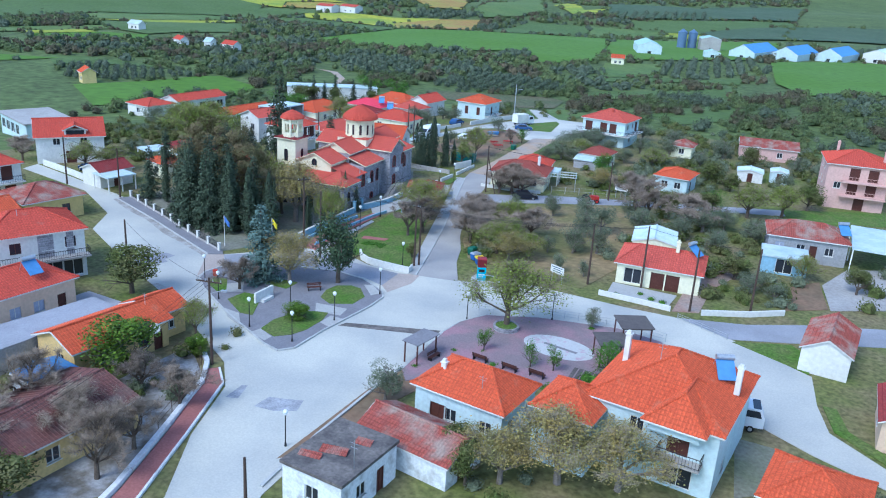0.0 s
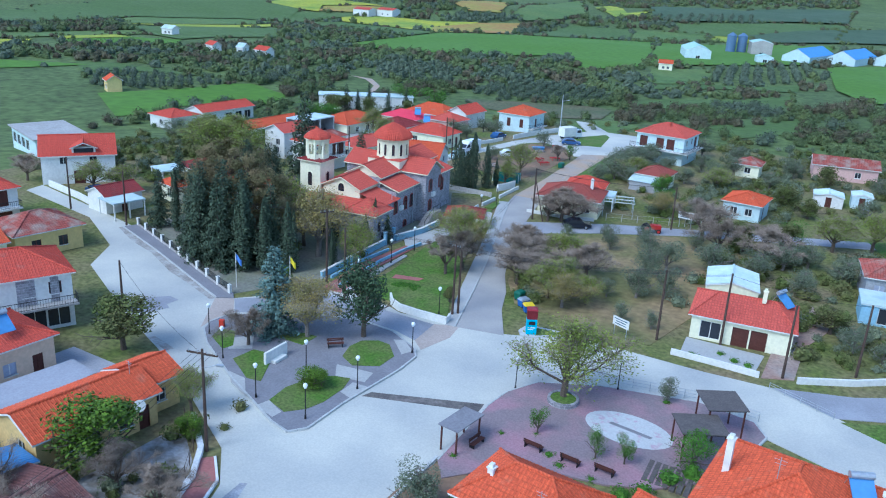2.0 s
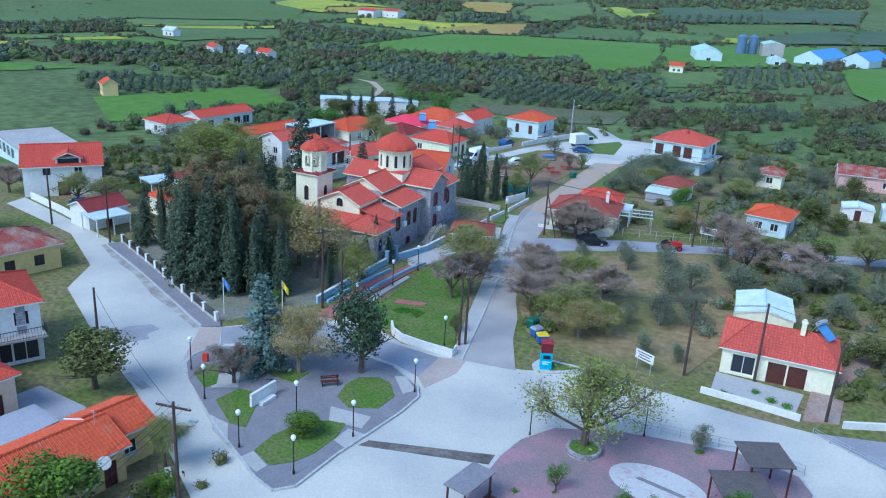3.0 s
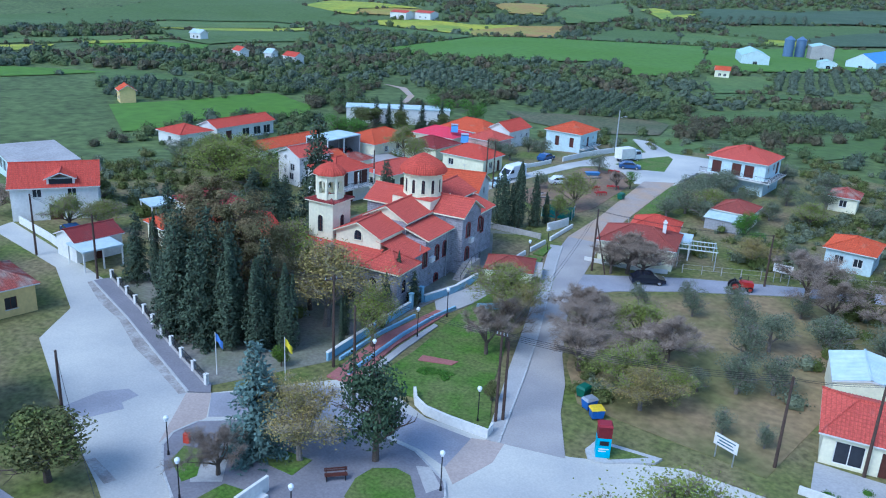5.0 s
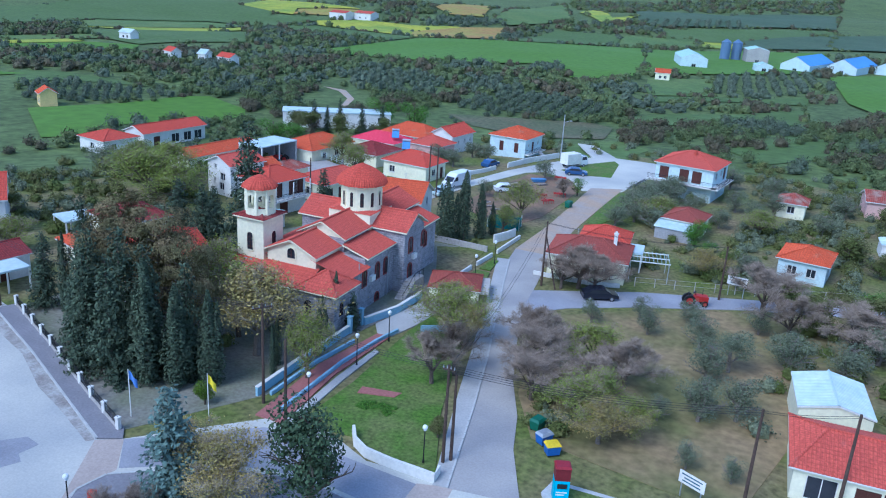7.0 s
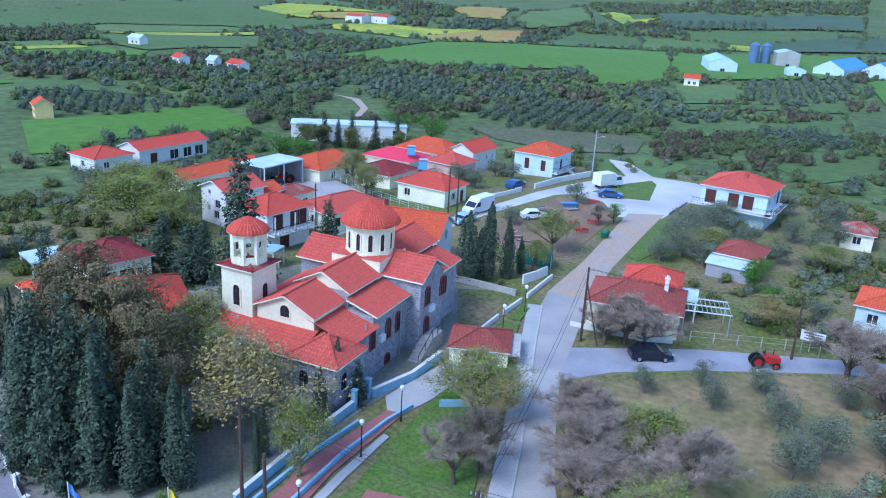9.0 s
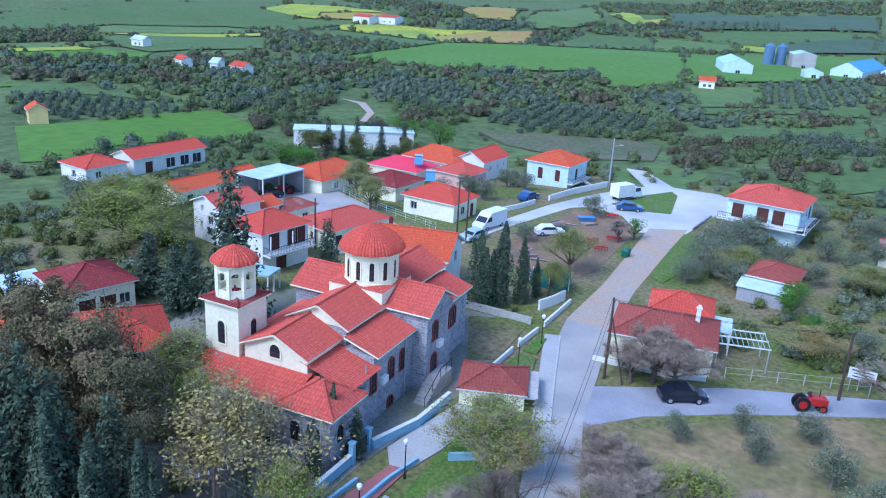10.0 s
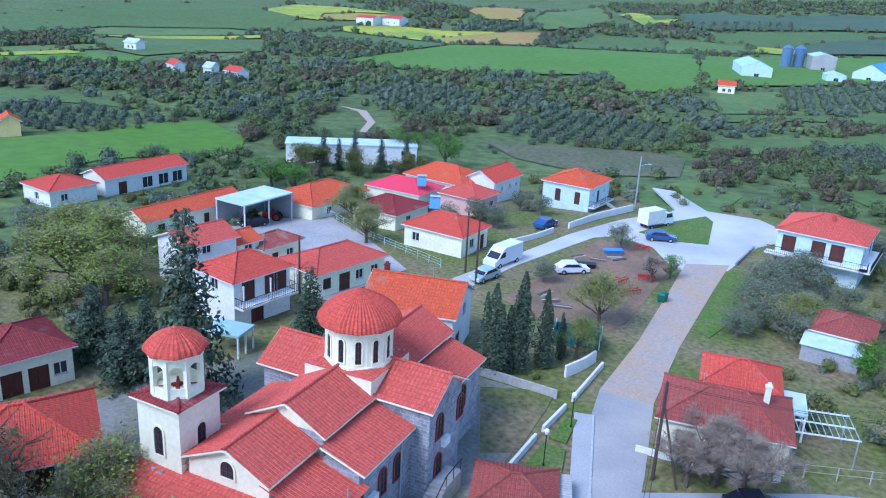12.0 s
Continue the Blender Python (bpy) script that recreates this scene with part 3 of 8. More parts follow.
def house(x, y, yaw, w, l, h, rise, kind, tiles, wall, label, holes=(), over=0.4, trim=None, z=None, name="house", category="house", base=None, ridge=None, chim=(), step=0.3, group="village houses"):
    """w, l: the roof's size at the eaves. holes: (side, fraction along it, floor height, kind)."""
    gz = height(x, y) if z is None else z
    ob = thing(name, x, y, gz, yaw, label, category, group)
    ww, wl = w - 2 * over, l - 2 * over
    k = Kit()
    fit = []
    for side, fn in SIDES.items():
        a, b = fn(ww, wl)
        length = math.dist(a, b)
        hs = []
        for s, fr, z0, kd in holes:
            if s == side:
                hw, za, zb = SIZES[kd]
                hs.append((fr * length - hw / 2, fr * length + hw / 2, z0 + za, min(z0 + zb, h - 0.2)))
                fit.append((a, b, hs[-1], {"v": "w", "D": "d"}.get(kd, kd)))
        facade(k, a, b, -0.6, h - 0.05, hs)
    if kind == "gx":
        for s, o in ((1, (0, 1, 2)), (-1, (2, 1, 0))):
            k.add([(s * ww / 2, -wl / 2, h - 0.05), (s * ww / 2, wl / 2, h - 0.05), (s * ww / 2, 0, h + rise * 0.94)], [(0, 1, 2) if s > 0 else (1, 0, 2)])
    if kind == "gy":
        for s in (1, -1):
            k.add([(-ww / 2, s * wl / 2, h - 0.05), (ww / 2, s * wl / 2, h - 0.05), (0, s * wl / 2, h + rise * 0.94)], [(0, 1, 2) if s < 0 else (1, 0, 2)])
    k.weld = True
    part("wall", k, wall, ob)
    if base:
        part("plinth", Kit().box(-ww / 2 - 0.04, ww / 2 + 0.04, -wl / 2 - 0.04, wl / 2 + 0.04, -0.6, 0.5), base, ob)
    for a, b, hole, kd in fit:
        opening(ob, a, b, hole, kd)
    if kind == "flat":
        k2 = Kit().box(-w / 2, w / 2, -l / 2, l / 2, h - 0.05, h + 0.2)
        part("roof_slab", k2, tiles, ob)
    else:
        roof(ob, -w / 2, w / 2, -l / 2, l / 2, h, rise, kind, tiles, trim or WHITE, ridge, step)
    for cx, cy, z0, z1, cm in chim:
        chimney(ob, cx, cy, z0, z1, cm, 0.22)
    return ob


def balcony(ob, x0, x1, y0, y1, z, rail=BLACK, gap=0.25, slab=WHITE, sides="se"):
    part("balcony", Kit().box(x0, x1, y0, y1, z - 0.18, z), slab, ob)
    k = Kit()
    edges = []
    if "s" in sides:
        edges.append(((x0 + 0.05, y0 + 0.05), (x1 - 0.05, y0 + 0.05)))
    if "e" in sides:
        edges.append(((x1 - 0.05, y0 + 0.05), (x1 - 0.05, y1 - 0.05)))
    if "w" in sides:
        edges.append(((x0 + 0.05, y0 + 0.05), (x0 + 0.05, y1 - 0.05)))
    if "n" in sides:
        edges.append(((x0 + 0.05, y1 - 0.05), (x1 - 0.05, y1 - 0.05)))
    for a, b in edges:
        k.tube((*a, z + 0.95), (*b, z + 0.95), 0.035, n=6)
        k.tube((*a, z + 0.12), (*b, z + 0.12), 0.025, n=6)
        m = max(1, int(math.dist(a, b) / gap))
        for i in range(m + 1):
            p = Vector(a).lerp(Vector(b), i / m)
            k.tube((p.x, p.y, z), (p.x, p.y, z + 0.95), 0.018, n=4)
    part("railing", k, rail, ob)


def solar(ob, x, y, z, yaw=0, tilt=38):
    k = Kit().box(-0.75, 0.75, -0.95, 0.95, 0, 0.09)
    pn = part("solar_panel", k, BLUETIN, ob, "blue solar water heater panel")
    pn.matrix_basis = pose(x, y, z + 0.75, tilt, 0, yaw)
    q = Kit().tube((-0.75, 1.05, 0.25), (0.75, 1.05, 0.25), 0.24, n=12)
    part("water_tank", q, STEEL, pn, "silver hot water tank")
    f = Kit()
    for sx in (-0.7, 0.7):
        f.tube((sx, 0.95, 0), (sx, 0.95 * math.cos(radians(tilt)), -1.3), 0.025, n=5)
    part("frame", f, STEEL, pn)


# ---- the church: three-step nave, transept, domed crossing, porch and bell tower ----
church = thing("church", -70.0, 118.0, 0, 2, "grey stone church with coral tiled roofs and a domed drum", "church")


def arched(k, x, y, z, w, h, nx, ny, mat_parent, material=None, recess=0.12):
    """An arched window: dark leaf with a stone surround standing proud of the wall; nx, ny: the wall's outward way."""
    t = Vector((-ny, nx, 0))
    n = Vector((nx, ny, 0))
    c = Vector((x, y, z))
    pts = [(-w / 2, 0), (w / 2, 0)] + [(w / 2 * math.cos(a), h - w / 2 + w / 2 * math.sin(a)) for a in np.linspace(0, math.pi, 9)]
    k1 = Kit()
    outer = [(-w / 2 - 0.12, -0.1), (w / 2 + 0.12, -0.1)] + [((w / 2 + 0.12) * math.cos(a), h - w / 2 + (w / 2 + 0.12) * math.sin(a)) for a in np.linspace(0, math.pi, 9)]
    m = len(pts)
    vs = [c + t * u + n * 0.10 + Vector((0, 0, v)) for u, v in outer] + [c + t * u + n * 0.10 + Vector((0, 0, v)) for u, v in pts]
    vs += [c + t * u - n * 0.02 + Vector((0, 0, v)) for u, v in outer] + [c + t * u + n * 0.02 + Vector((0, 0, v)) for u, v in pts]
    fs = []
    for i in range(m):
        j = (i + 1) % m
        fs += [(i, j, m + j, m + i), (2 * m + i, 2 * m + j, j, i), (m + i, m + j, 3 * m + j, 3 * m + i)]
    k1.add(vs, fs)
    win = part("window", k1, material or STONE, mat_parent)
    g = Kit().add([c + t * u + n * 0.03 + Vector((0, 0, v)) for u, v in pts], [tuple(range(m))])
    part("pane", g, GLASS, win)
    b = Kit()
    b.tube(c + n * 0.05, c + n * 0.05 + Vector((0, 0, h)), 0.03, n=5)
    for q in np.arange(0.4, h - 0.3, 0.5):
        b.tube(c - t * w / 2 + n * 0.05 + Vector((0, 0, q)), c + t * w / 2 + n * 0.05 + Vector((0, 0, q)), 0.02, n=5)
    part("glazing_bar", b, BROWN, win)


CX = 0.3
DEEPRED = mat("dark_red_frame", (0.22, 0.035, 0.03), 0.6, 0.15, 1, 6, 0.1)
for b_ in ((CX - 5.9, CX + 5.6, -5.5, 13.2, -0.5, 6.1), (CX - 5.9, CX + 5.6, -9.8, -5.45, -0.5, 5.0), (CX - 6.9, CX + 7.0, 1.3, 6.5, -0.5, 7.5), (CX - 2.9, CX + 2.6, -5.0, 13.0, 5, 7.7), (CX - 6.0, CX + 2.3, -12.6, -7.2, -0.5, 4.25)):
    part("wall", Kit().box(*b_), STONE, church, "grey cut stone wall")
# white upper walls
up = Kit()
up.box(CX - 2.75, CX + 2.75, 0.6, 6.1, 6.5, 9.0)
part("crossing_base", up, CREAM, church, "cream square base under the drum")
part("crossing_roof", merged([slope((CX - 2.85, 0.5, 9.0), (CX + 2.85, 0.5, 9.0), (CX, 3.35, 9.7), (CX, 3.35, 9.7)), slope((CX + 2.85, 0.5, 9.0), (CX + 2.85, 6.2, 9.0), (CX, 3.35, 9.7), (CX, 3.35, 9.7)), slope((CX + 2.85, 6.2, 9.0), (CX - 2.85, 6.2, 9.0), (CX, 3.35, 9.7), (CX, 3.35, 9.7)), slope((CX - 2.85, 6.2, 9.0), (CX - 2.85, 0.5, 9.0), (CX, 3.35, 9.7), (CX, 3.35, 9.7))]), CORAL, church)
# roofs
roof(church, CX - 3.3, CX + 3.0, -5.4, 1.0, 7.7, 1.6, "gy", CORAL, CREAM, name="nave_roof")
roof(church, CX - 3.3, CX + 3.0, 6.0, 13.6, 7.7, 1.6, "gy", CORAL, CREAM, name="east_roof")
roof(church, CX - 7.3, CX + 7.4, 0.9, 6.9, 7.6, 1.7, "gx", CORAL, CREAM, name="transept_roof")
for sx in (-1, 1):
    pr, pl_ = CX + sx * 2.8, CX + sx * 6.1
    for y0, y1 in ((-5.7, 1.1), (6.8, 13.4)):
        e0, e1, r0, r1 = (pl_, y0, 6.2), (pl_, y1, 6.2), (pr, y0, 7.25), (pr, y1, 7.25)
        k = slope(e0, e1, r1, r0) if sx > 0 else slope(e1, e0, r0, r1)
        a = part("aisle_roof", k, CORAL, church)
        kk = Kit().add([e0, e1, r1, r0] + [(p[0], p[1], p[2] - 0.16) for p in (e0, e1, r1, r0)], [(4, 5, 6, 7), (0, 1, 5, 4), (1, 2, 6, 5), (2, 3, 7, 6), (3, 0, 4, 7)])
        part("soffit", kk, CREAM, a)
roof(church, CX - 4.3, CX + 2.4, -10.3, -4.6, 6.85, 1.5, "gy", CORAL, CREAM, name="front_roof")
part("gable", Kit().add([(CX - 2.9, -5.0, 7.65), (CX + 2.6, -5.0, 7.65), (CX - 0.15, -5.0, 9.1)], [(0, 1, 2)]), CREAM, church)
fw = Kit().box(CX - 4.0, CX + 2.1, -9.9, -5, 4.0, 6.8)
fw.add([(CX - 4.0, -9.9, 6.8), (CX + 2.1, -9.9, 6.8), (CX - 0.95, -9.9, 8.2)], [(0, 1, 2)])
part("front_pediment", fw, CREAM, church, "cream pediment wall")
arched(None, CX - 0.95, -9.9, 6.2, 1.0, 1.15, 0, -1, church, CREAM)
for sx, x0, x1 in ((1, CX + 1.4, CX + 6.2), (-1, CX - 6.4, CX - 4.0)):
    e0, e1, r0, r1 = (x1, -10.1, 5.15), (x1, -5.2, 5.15), (x0, -10.1, 6.5), (x0, -5.2, 6.5)
    if sx < 0:
        e0, e1, r0, r1 = (x0, -5.2, 5.2), (x0, -10.1, 5.2), (x1, -5.2, 6.2), (x1, -10.1, 6.2)
    part("shoulder_roof", slope(e0, e1, r1, r0), CORAL, church)
# porch roof: lean-to with a hipped corner bay
part("porch_roof", slope((CX - 8.0, -13.3, 4.4), (CX + 2.5, -13.3, 4.4), (CX + 2.5, -9.7, 5.6), (CX - 8.0, -9.7, 5.6)), CORAL, church)
pk = Kit().box(CX - 8.0, CX + 2.5, -13.3, -8.2, 4.25, 4.38)
part("porch_ceiling", pk, CREAM, church)
roof(church, CX + 1.6, CX + 6.9, -13.7, -8.6, 4.6, 1.7, "hip", CORAL, CREAM, name="corner_roof", ridge=1.0)
part("corner_bay", Kit().prism([(CX + 2.0, -13.2), (CX + 6.4, -13.2), (CX + 6.4, -8), (CX + 2.0, -8)], -0.5, 4.55), STONE, church)
# transept gables
for sx in (-1, 1):
    x = CX + sx * 7.0
    g = Kit().add([(x, 1.3, 7.4), (x, 6.5, 7.4), (x, 3.9, 9.1)], [(0, 1, 2) if sx > 0 else (1, 0, 2)])
    part("gable", g, STONE, church)
for y, z, w, h in ((2.9, 1.3, 0.95, 2.0), (2.9, 4.7, 0.95, 1.8), (6.3, 4.7, 0.9, 1.8)):
    arched(None, CX + 7.0, y, z, w, h, 1, 0, church, DEEPRED)
for y, z, h in ((-5.6, 2.9, 1.9), (-2.6, 2.9, 1.9), (-0.6, 2.9, 1.9), (10, 3.2, 1.9), (-2.6, 0.3, 0.9)):
    arched(None, CX + 5.6, y, z, 0.85, h, 1, 0, church, DEEPRED)
for y, z, h in ((-11.9, 1.9, 1.6), (-9.2, 0.2, 2.2)):
    arched(None, CX + 6.4, y, z, 0.95, h, 1, 0, church)
for x in (3.3, 5.1):
    arched(None, CX + x, -13.2, 1.8, 0.9, 1.7, 0, -1, church)
for x in (-5, -2.6, -0.2):
    arched(None, CX + x, -12.6, 0.1, 1.5, 3.0, 0, -1, church)
for y, z in ((-4.0, 3.1), (-10.6, 1.7)):
    x = CX + (5.6 if y > -5 else 6.4)
    part("air_conditioner", Kit().box(x, x + 0.35, y - 0.45, y + 0.45, z, z + 0.65).tube((x + 0.33, y, z + 0.33), (x + 0.37, y, z + 0.33), 0.24, n=12), WHITE, church, "white air conditioning unit")
part("air_conditioner", Kit().box(CX + 7.0, CX + 7.35, 3.3, 4.2, 3.7, 4.35), WHITE, church, "white air conditioning unit")
for y in (-7.0, -0.2):
    part("downpipe", Kit().tube((CX + 5.72, y, 0), (CX + 5.72, y, 6.0), 0.06, n=6), STEEL, church)
# steps to the side door
for i in range(9):
    part("step", Kit().box(CX + 7.05, CX + 8.3, 1.6 - 0.32 * i, 1.6 - 0.32 * i + 0.32, -0.3, 1.55 - 0.17 * i), CONCRETE, church)
part("landing", Kit().box(CX + 7.05, CX + 8.3, 1.9, 4.4, -0.3, 1.6), CONCRETE, church)
hr = Kit().tube((CX + 8.25, -1.2, 0.9), (CX + 8.25, 1.9, 2.5), 0.04, n=6).tube((CX + 8.25, 1.9, 2.5), (CX + 8.25, 4.4, 2.5), 0.04, n=6)
for y, z in ((-1.1, 0.1), (0.4, 0.9), (1.9, 1.6), (3.1, 1.6), (4.3, 1.6)):
    hr.tube((CX + 8.25, y, z), (CX + 8.25, y, z + 0.92), 0.03, n=5)
part("handrail", hr, BLACK, church)
# drum and dome: twelve sides
DX, DY = CX + 0.1, 3.3


def ngon(r, n=12, off=0.5):
    return [(DX + r * math.cos(2 * math.pi * (i + off) / n), DY + r * math.sin(2 * math.pi * (i + off) / n)) for i in range(n)]


part("drum", Kit().prism(ngon(2.42), 8.8, 12.0), CREAM, church, "cream twelve-sided drum")
part("drum_cornice", Kit().prism(ngon(2.75), 11.85, 12.05).prism(ngon(2.55), 9.0, 9.3), CREAM, church)
for i in range(12):
    a = 2 * math.pi * i / 12
    r = 2.42 * math.cos(math.pi / 12)
    arched(None, DX + r * math.cos(a), DY + r * math.sin(a), 9.55, 0.42, 1.75, math.cos(a), math.sin(a), church, CREAM)


def dome(parent, cx, cy, z, r, h, sides, material, name="dome", ribs=10):
    """A faceted dome with rows of half-round tiles running up to the crown."""
    k = Kit()
    k.uv = []
    cols = sides * ribs
    rows = 10
    for j in range(rows + 1):
        a = math.pi / 2 * j / rows
        for i in range(cols):
            b = 2 * math.pi * i / cols
            sect = 2 * math.pi / sides
            f = math.cos(sect / 2) / math.cos((b % sect) - sect / 2)
            rr = r * f * (1 - (j / rows) ** 1.85)
            bump = 0.05 * (i % 2) * math.cos(a)
            k.v.append((cx + (rr + bump) * math.cos(b), cy + (rr + bump) * math.sin(b), z + h * j / rows + bump))
            k.uv.append((b * r, a * r))
    for j in range(rows):
        k.f += [(j * cols + i, j * cols + (i + 1) % cols, (j + 1) * cols + (i + 1) % cols, (j + 1) * cols + i) for i in range(cols)]
    d = part(name, k, material, parent)
    part("dome_soffit", Kit().prism([(cx + r * 0.97 * math.cos(2 * math.pi * i / sides), cy + r * 0.97 * math.sin(2 * math.pi * i / sides)) for i in range(sides)], z - 0.08, z + 0.02), CREAM, d)
    return d


dome(church, DX, DY, 12.05, 3.05, 2.35, 12, SCARLET)

# bell tower
tower = thing("bell_tower", -75.4, 109.4, 0, 0, "cream bell tower with an open arcade and a red tiled dome", "tower")
TW = 1.75
tk = Kit()
tk.box(-TW, TW, -TW, TW, -0.5, 9.9)
part("shaft", tk, CREAM, tower)
part("cornice", Kit().box(-TW - 0.3, TW + 0.3, -TW - 0.3, TW + 0.3, 9.85, 9.97), CREAM, tower)
roof(tower, -TW - 0.35, TW + 0.35, -TW - 0.35, TW + 0.35, 9.97, 0.5, "hip", DARKTILE, CREAM, ridge=1.0, name="skirt_roof", step=0.25)
for nx, ny in ((0, -1), (1, 0), (-1, 0), (0, 1)):
    arched(None, nx * TW, ny * TW, 6.3, 0.75, 2.0, nx, ny, tower, CREAM)
oct_ = [(1.62 * math.cos(math.pi / 4 * i + math.pi / 8), 1.62 * math.sin(math.pi / 4 * i + math.pi / 8)) for i in range(8)]
part("belfry_floor", Kit().prism([(x * 1.02, y * 1.02) for x, y in oct_], 9.95, 10.4), CREAM, tower)
for i in range(8):
    x, y = oct_[i]
    part("pillar", Kit().box(x * 0.93 - 0.15, x * 0.93 + 0.15, y * 0.93 - 0.15, y * 0.93 + 0.15, 10.2, 12.8), CREAM, tower)
    (xa, ya), (xb, yb) = oct_[i], oct_[(i + 1) % 8]
    p, q = Vector((xa, ya, 0)), Vector((xb, yb, 0))
    d = (q - p).normalized()
    n = Vector((d.y, -d.x, 0))
    le = (q - p).length
    k = Kit()
    prof = [(0, 12.85)] + [(0, 11.9), (0.12, 11.9)] + [(le / 2 - (le / 2 - 0.14) * math.cos(a), 11.9 + 0.42 * math.sin(a)) for a in np.linspace(0, math.pi, 9)] + [(le - 0.12, 11.9), (le, 11.9), (le, 12.85)]
    m = len(prof)
    k.add([p + d * s + Vector((0, 0, z)) for s, z in prof] + [p + d * s - n * 0.22 + Vector((0, 0, z)) for s, z in prof], [tuple(range(m)), tuple(range(m, 2 * m))[::-1]] + [(a, a + m, (a + 1) % m + m, (a + 1) % m) for a in range(m)])
    part("arch", k, CREAM, tower)
    part("parapet", Kit().add([p + d * 0.1 + Vector((0, 0, 10.25)), q - d * 0.1 + Vector((0, 0, 10.25)), q - d * 0.1 + Vector((0, 0, 10.85)), p + d * 0.1 + Vector((0, 0, 10.85))] + [v - n * 0.08 for v in (p + d * 0.1 + Vector((0, 0, 10.25)), q - d * 0.1 + Vector((0, 0, 10.25)), q - d * 0.1 + Vector((0, 0, 10.85)), p + d * 0.1 + Vector((0, 0, 10.85)))], [(0, 1, 2, 3), (7, 6, 5, 4), (3, 2, 6, 7), (0, 3, 7, 4), (1, 5, 6, 2)]), CREAM, tower)
part("belfry_cornice", Kit().prism([(x * 1.1, y * 1.1) for x, y in oct_], 12.8, 13.0), CREAM, tower)
dome(tower, 0, 0, 13.0, 1.98, 1.4, 8, SCARLET, ribs=8)
part("loudspeaker", Kit().tube((0.3, -TW, 5.2), (0.3, -TW - 0.5, 5.3), 0.08, 0.22, 10).tube((-0.2, -TW, 5.2), (-0.4, -TW - 0.45, 5.3), 0.08, 0.2, 10), STEEL, tower, "grey horn loudspeaker")


# ---- houses ----
F1 = house(-21.8, 59.2, -8, 9.3, 6.9, 3.5, 2.0, "hip", ORANGE, PALEBLUE, "pale blue single-storey house with a bright orange hipped roof", [("s", 0.28, 0, "D"), ("s", 0.42, 0, "w"), ("s", 0.82, 0, "w"), ("e", 0.75, 0.4, "v"), ("e", 0.3, 0, "w")], chim=[(-2.6, -1.2, 4.2, 5.2, WHITE)])
F2 = house(-26.7, 44.9, -6, 5.6, 7.2, 3.2, 0, "flat", OLDCONC, STAINED, "derelict white house with a stained flat concrete roof", [("e", 0.35, 0, "w"), ("e", 0.7, 0, "d"), ("s", 0.5, 0, "w")], over=0.15)
house(-23.4, 51.5, -10, 9.2, 5.6, 2.3, 1.2, "gx", OLDTILE, STAINED, "low white outhouse with patched old red tiles", [("e", 0.5, 0, "D")], over=0.3, name="outhouse", category="outhouse")
F4 = house(-6.0, 63.4, -7, 11.4, 12.2, 5.9, 3.0, "hip", ORANGE, PALEBLUE, "large two-storey pale house with a broad orange roof", [("s", 0.72, 3, "D"), ("s", 0.4, 3, "w"), ("e", 0.5, 3, "v"), ("s", 0.75, 0, "g"), ("e", 0.3, 0, "w")], chim=[(-4.4, 0.5, 6.5, 9.0, WHITE), (4.9, 0.6, 6.4, 8.7, WHITE)])
house(-12.9, 58.2, -7, 5.5, 6.0, 5.0, 1.6, "hip", ORANGE, PALEBLUE, "orange-roofed side wing of the large house", [("s", 0.5, 2.4, "w")], ridge=1.0, name="house_wing")
house(5.6, 57.2, -8, 7.2, 7.2, 3.6, 1.7, "hip", ORANGE, WHITE, "small house with an orange pyramid roof", [("s", 0.5, 0, "w")], ridge=1.0)
house(6.6, 89.2, -6, 5.2, 9.0, 2.8, 1.4, "gy", OLDTILE, WHITE, "long white barn with faded old roof tiles", [("e", 0.4, 0, "d")], over=0.25, name="barn", category="barn")
house(13.4, 75.5, -2, 6, 8, 3.0, 1.5, "gy", DARKTILE, PEACH, "peach house with dark red tiles beside the road", [("s", 0.4, 0, "d"), ("w", 0.5, 0, "w")])
L1 = house(-57.6, 52.2, -10, 6.6, 10.9, 3.0, 1.3, "gy", ORANGE, OCHRE, "ochre house with an orange gabled roof behind trees", [("e", 0.72, 0, "b"), ("e", 0.88, 0, "d"), ("s", 0.6, 0, "w"), ("e", 0.3, 0, "w")])
house(-57.4, 58.6, -10, 5.5, 4.6, 3.0, 1.1, "gy", ORANGE, OCHRE, "orange-tiled back room of the ochre house", [("e", 0.5, 0, "w")], name="house_wing")
L2 = house(-73.2, 53.4, -8, 8.5, 12.5, 3.6, 1.6, "hip", SCARLET, PEACH, "peach house with grey shutters and red tiles", [("e", 0.2, 0, "s"), ("e", 0.42, 0, "s"), ("e", 0.64, 0, "s"), ("e", 0.86, 0, "d")])
L3 = house(-81.0, 63.2, -27, 9, 11.5, 6.0, 1.9, "hip", SCARLET, WHITE, "two-storey white house with stone facing and shop windows", [("e", 0.62, 3, "b"), ("e", 0.85, 3, "b"), ("e", 0.3, 3, "b"), ("e", 0.2, 0, "w"), ("e", 0.45, 0, "g"), ("e", 0.65, 0, "g"), ("e", 0.86, 0, "g"), ("n", 0.5, 3, "w")])
house(-98.4, 79.8, -14, 8.4, 9.2, 3.2, 1.7, "hip", OLDTILE, YELLOW, "yellow house with weathered red tiles", [("e", 0.3, 0, "b"), ("e", 0.7, 0, "b"), ("s", 0.5, 0, "w")])
house(-98.8, 71.6, -14, 6.5, 6, 3.0, 1.2, "gy", ORANGE, CREAM, "cream outbuilding with an orange roof", [("e", 0.5, 0, "w")])
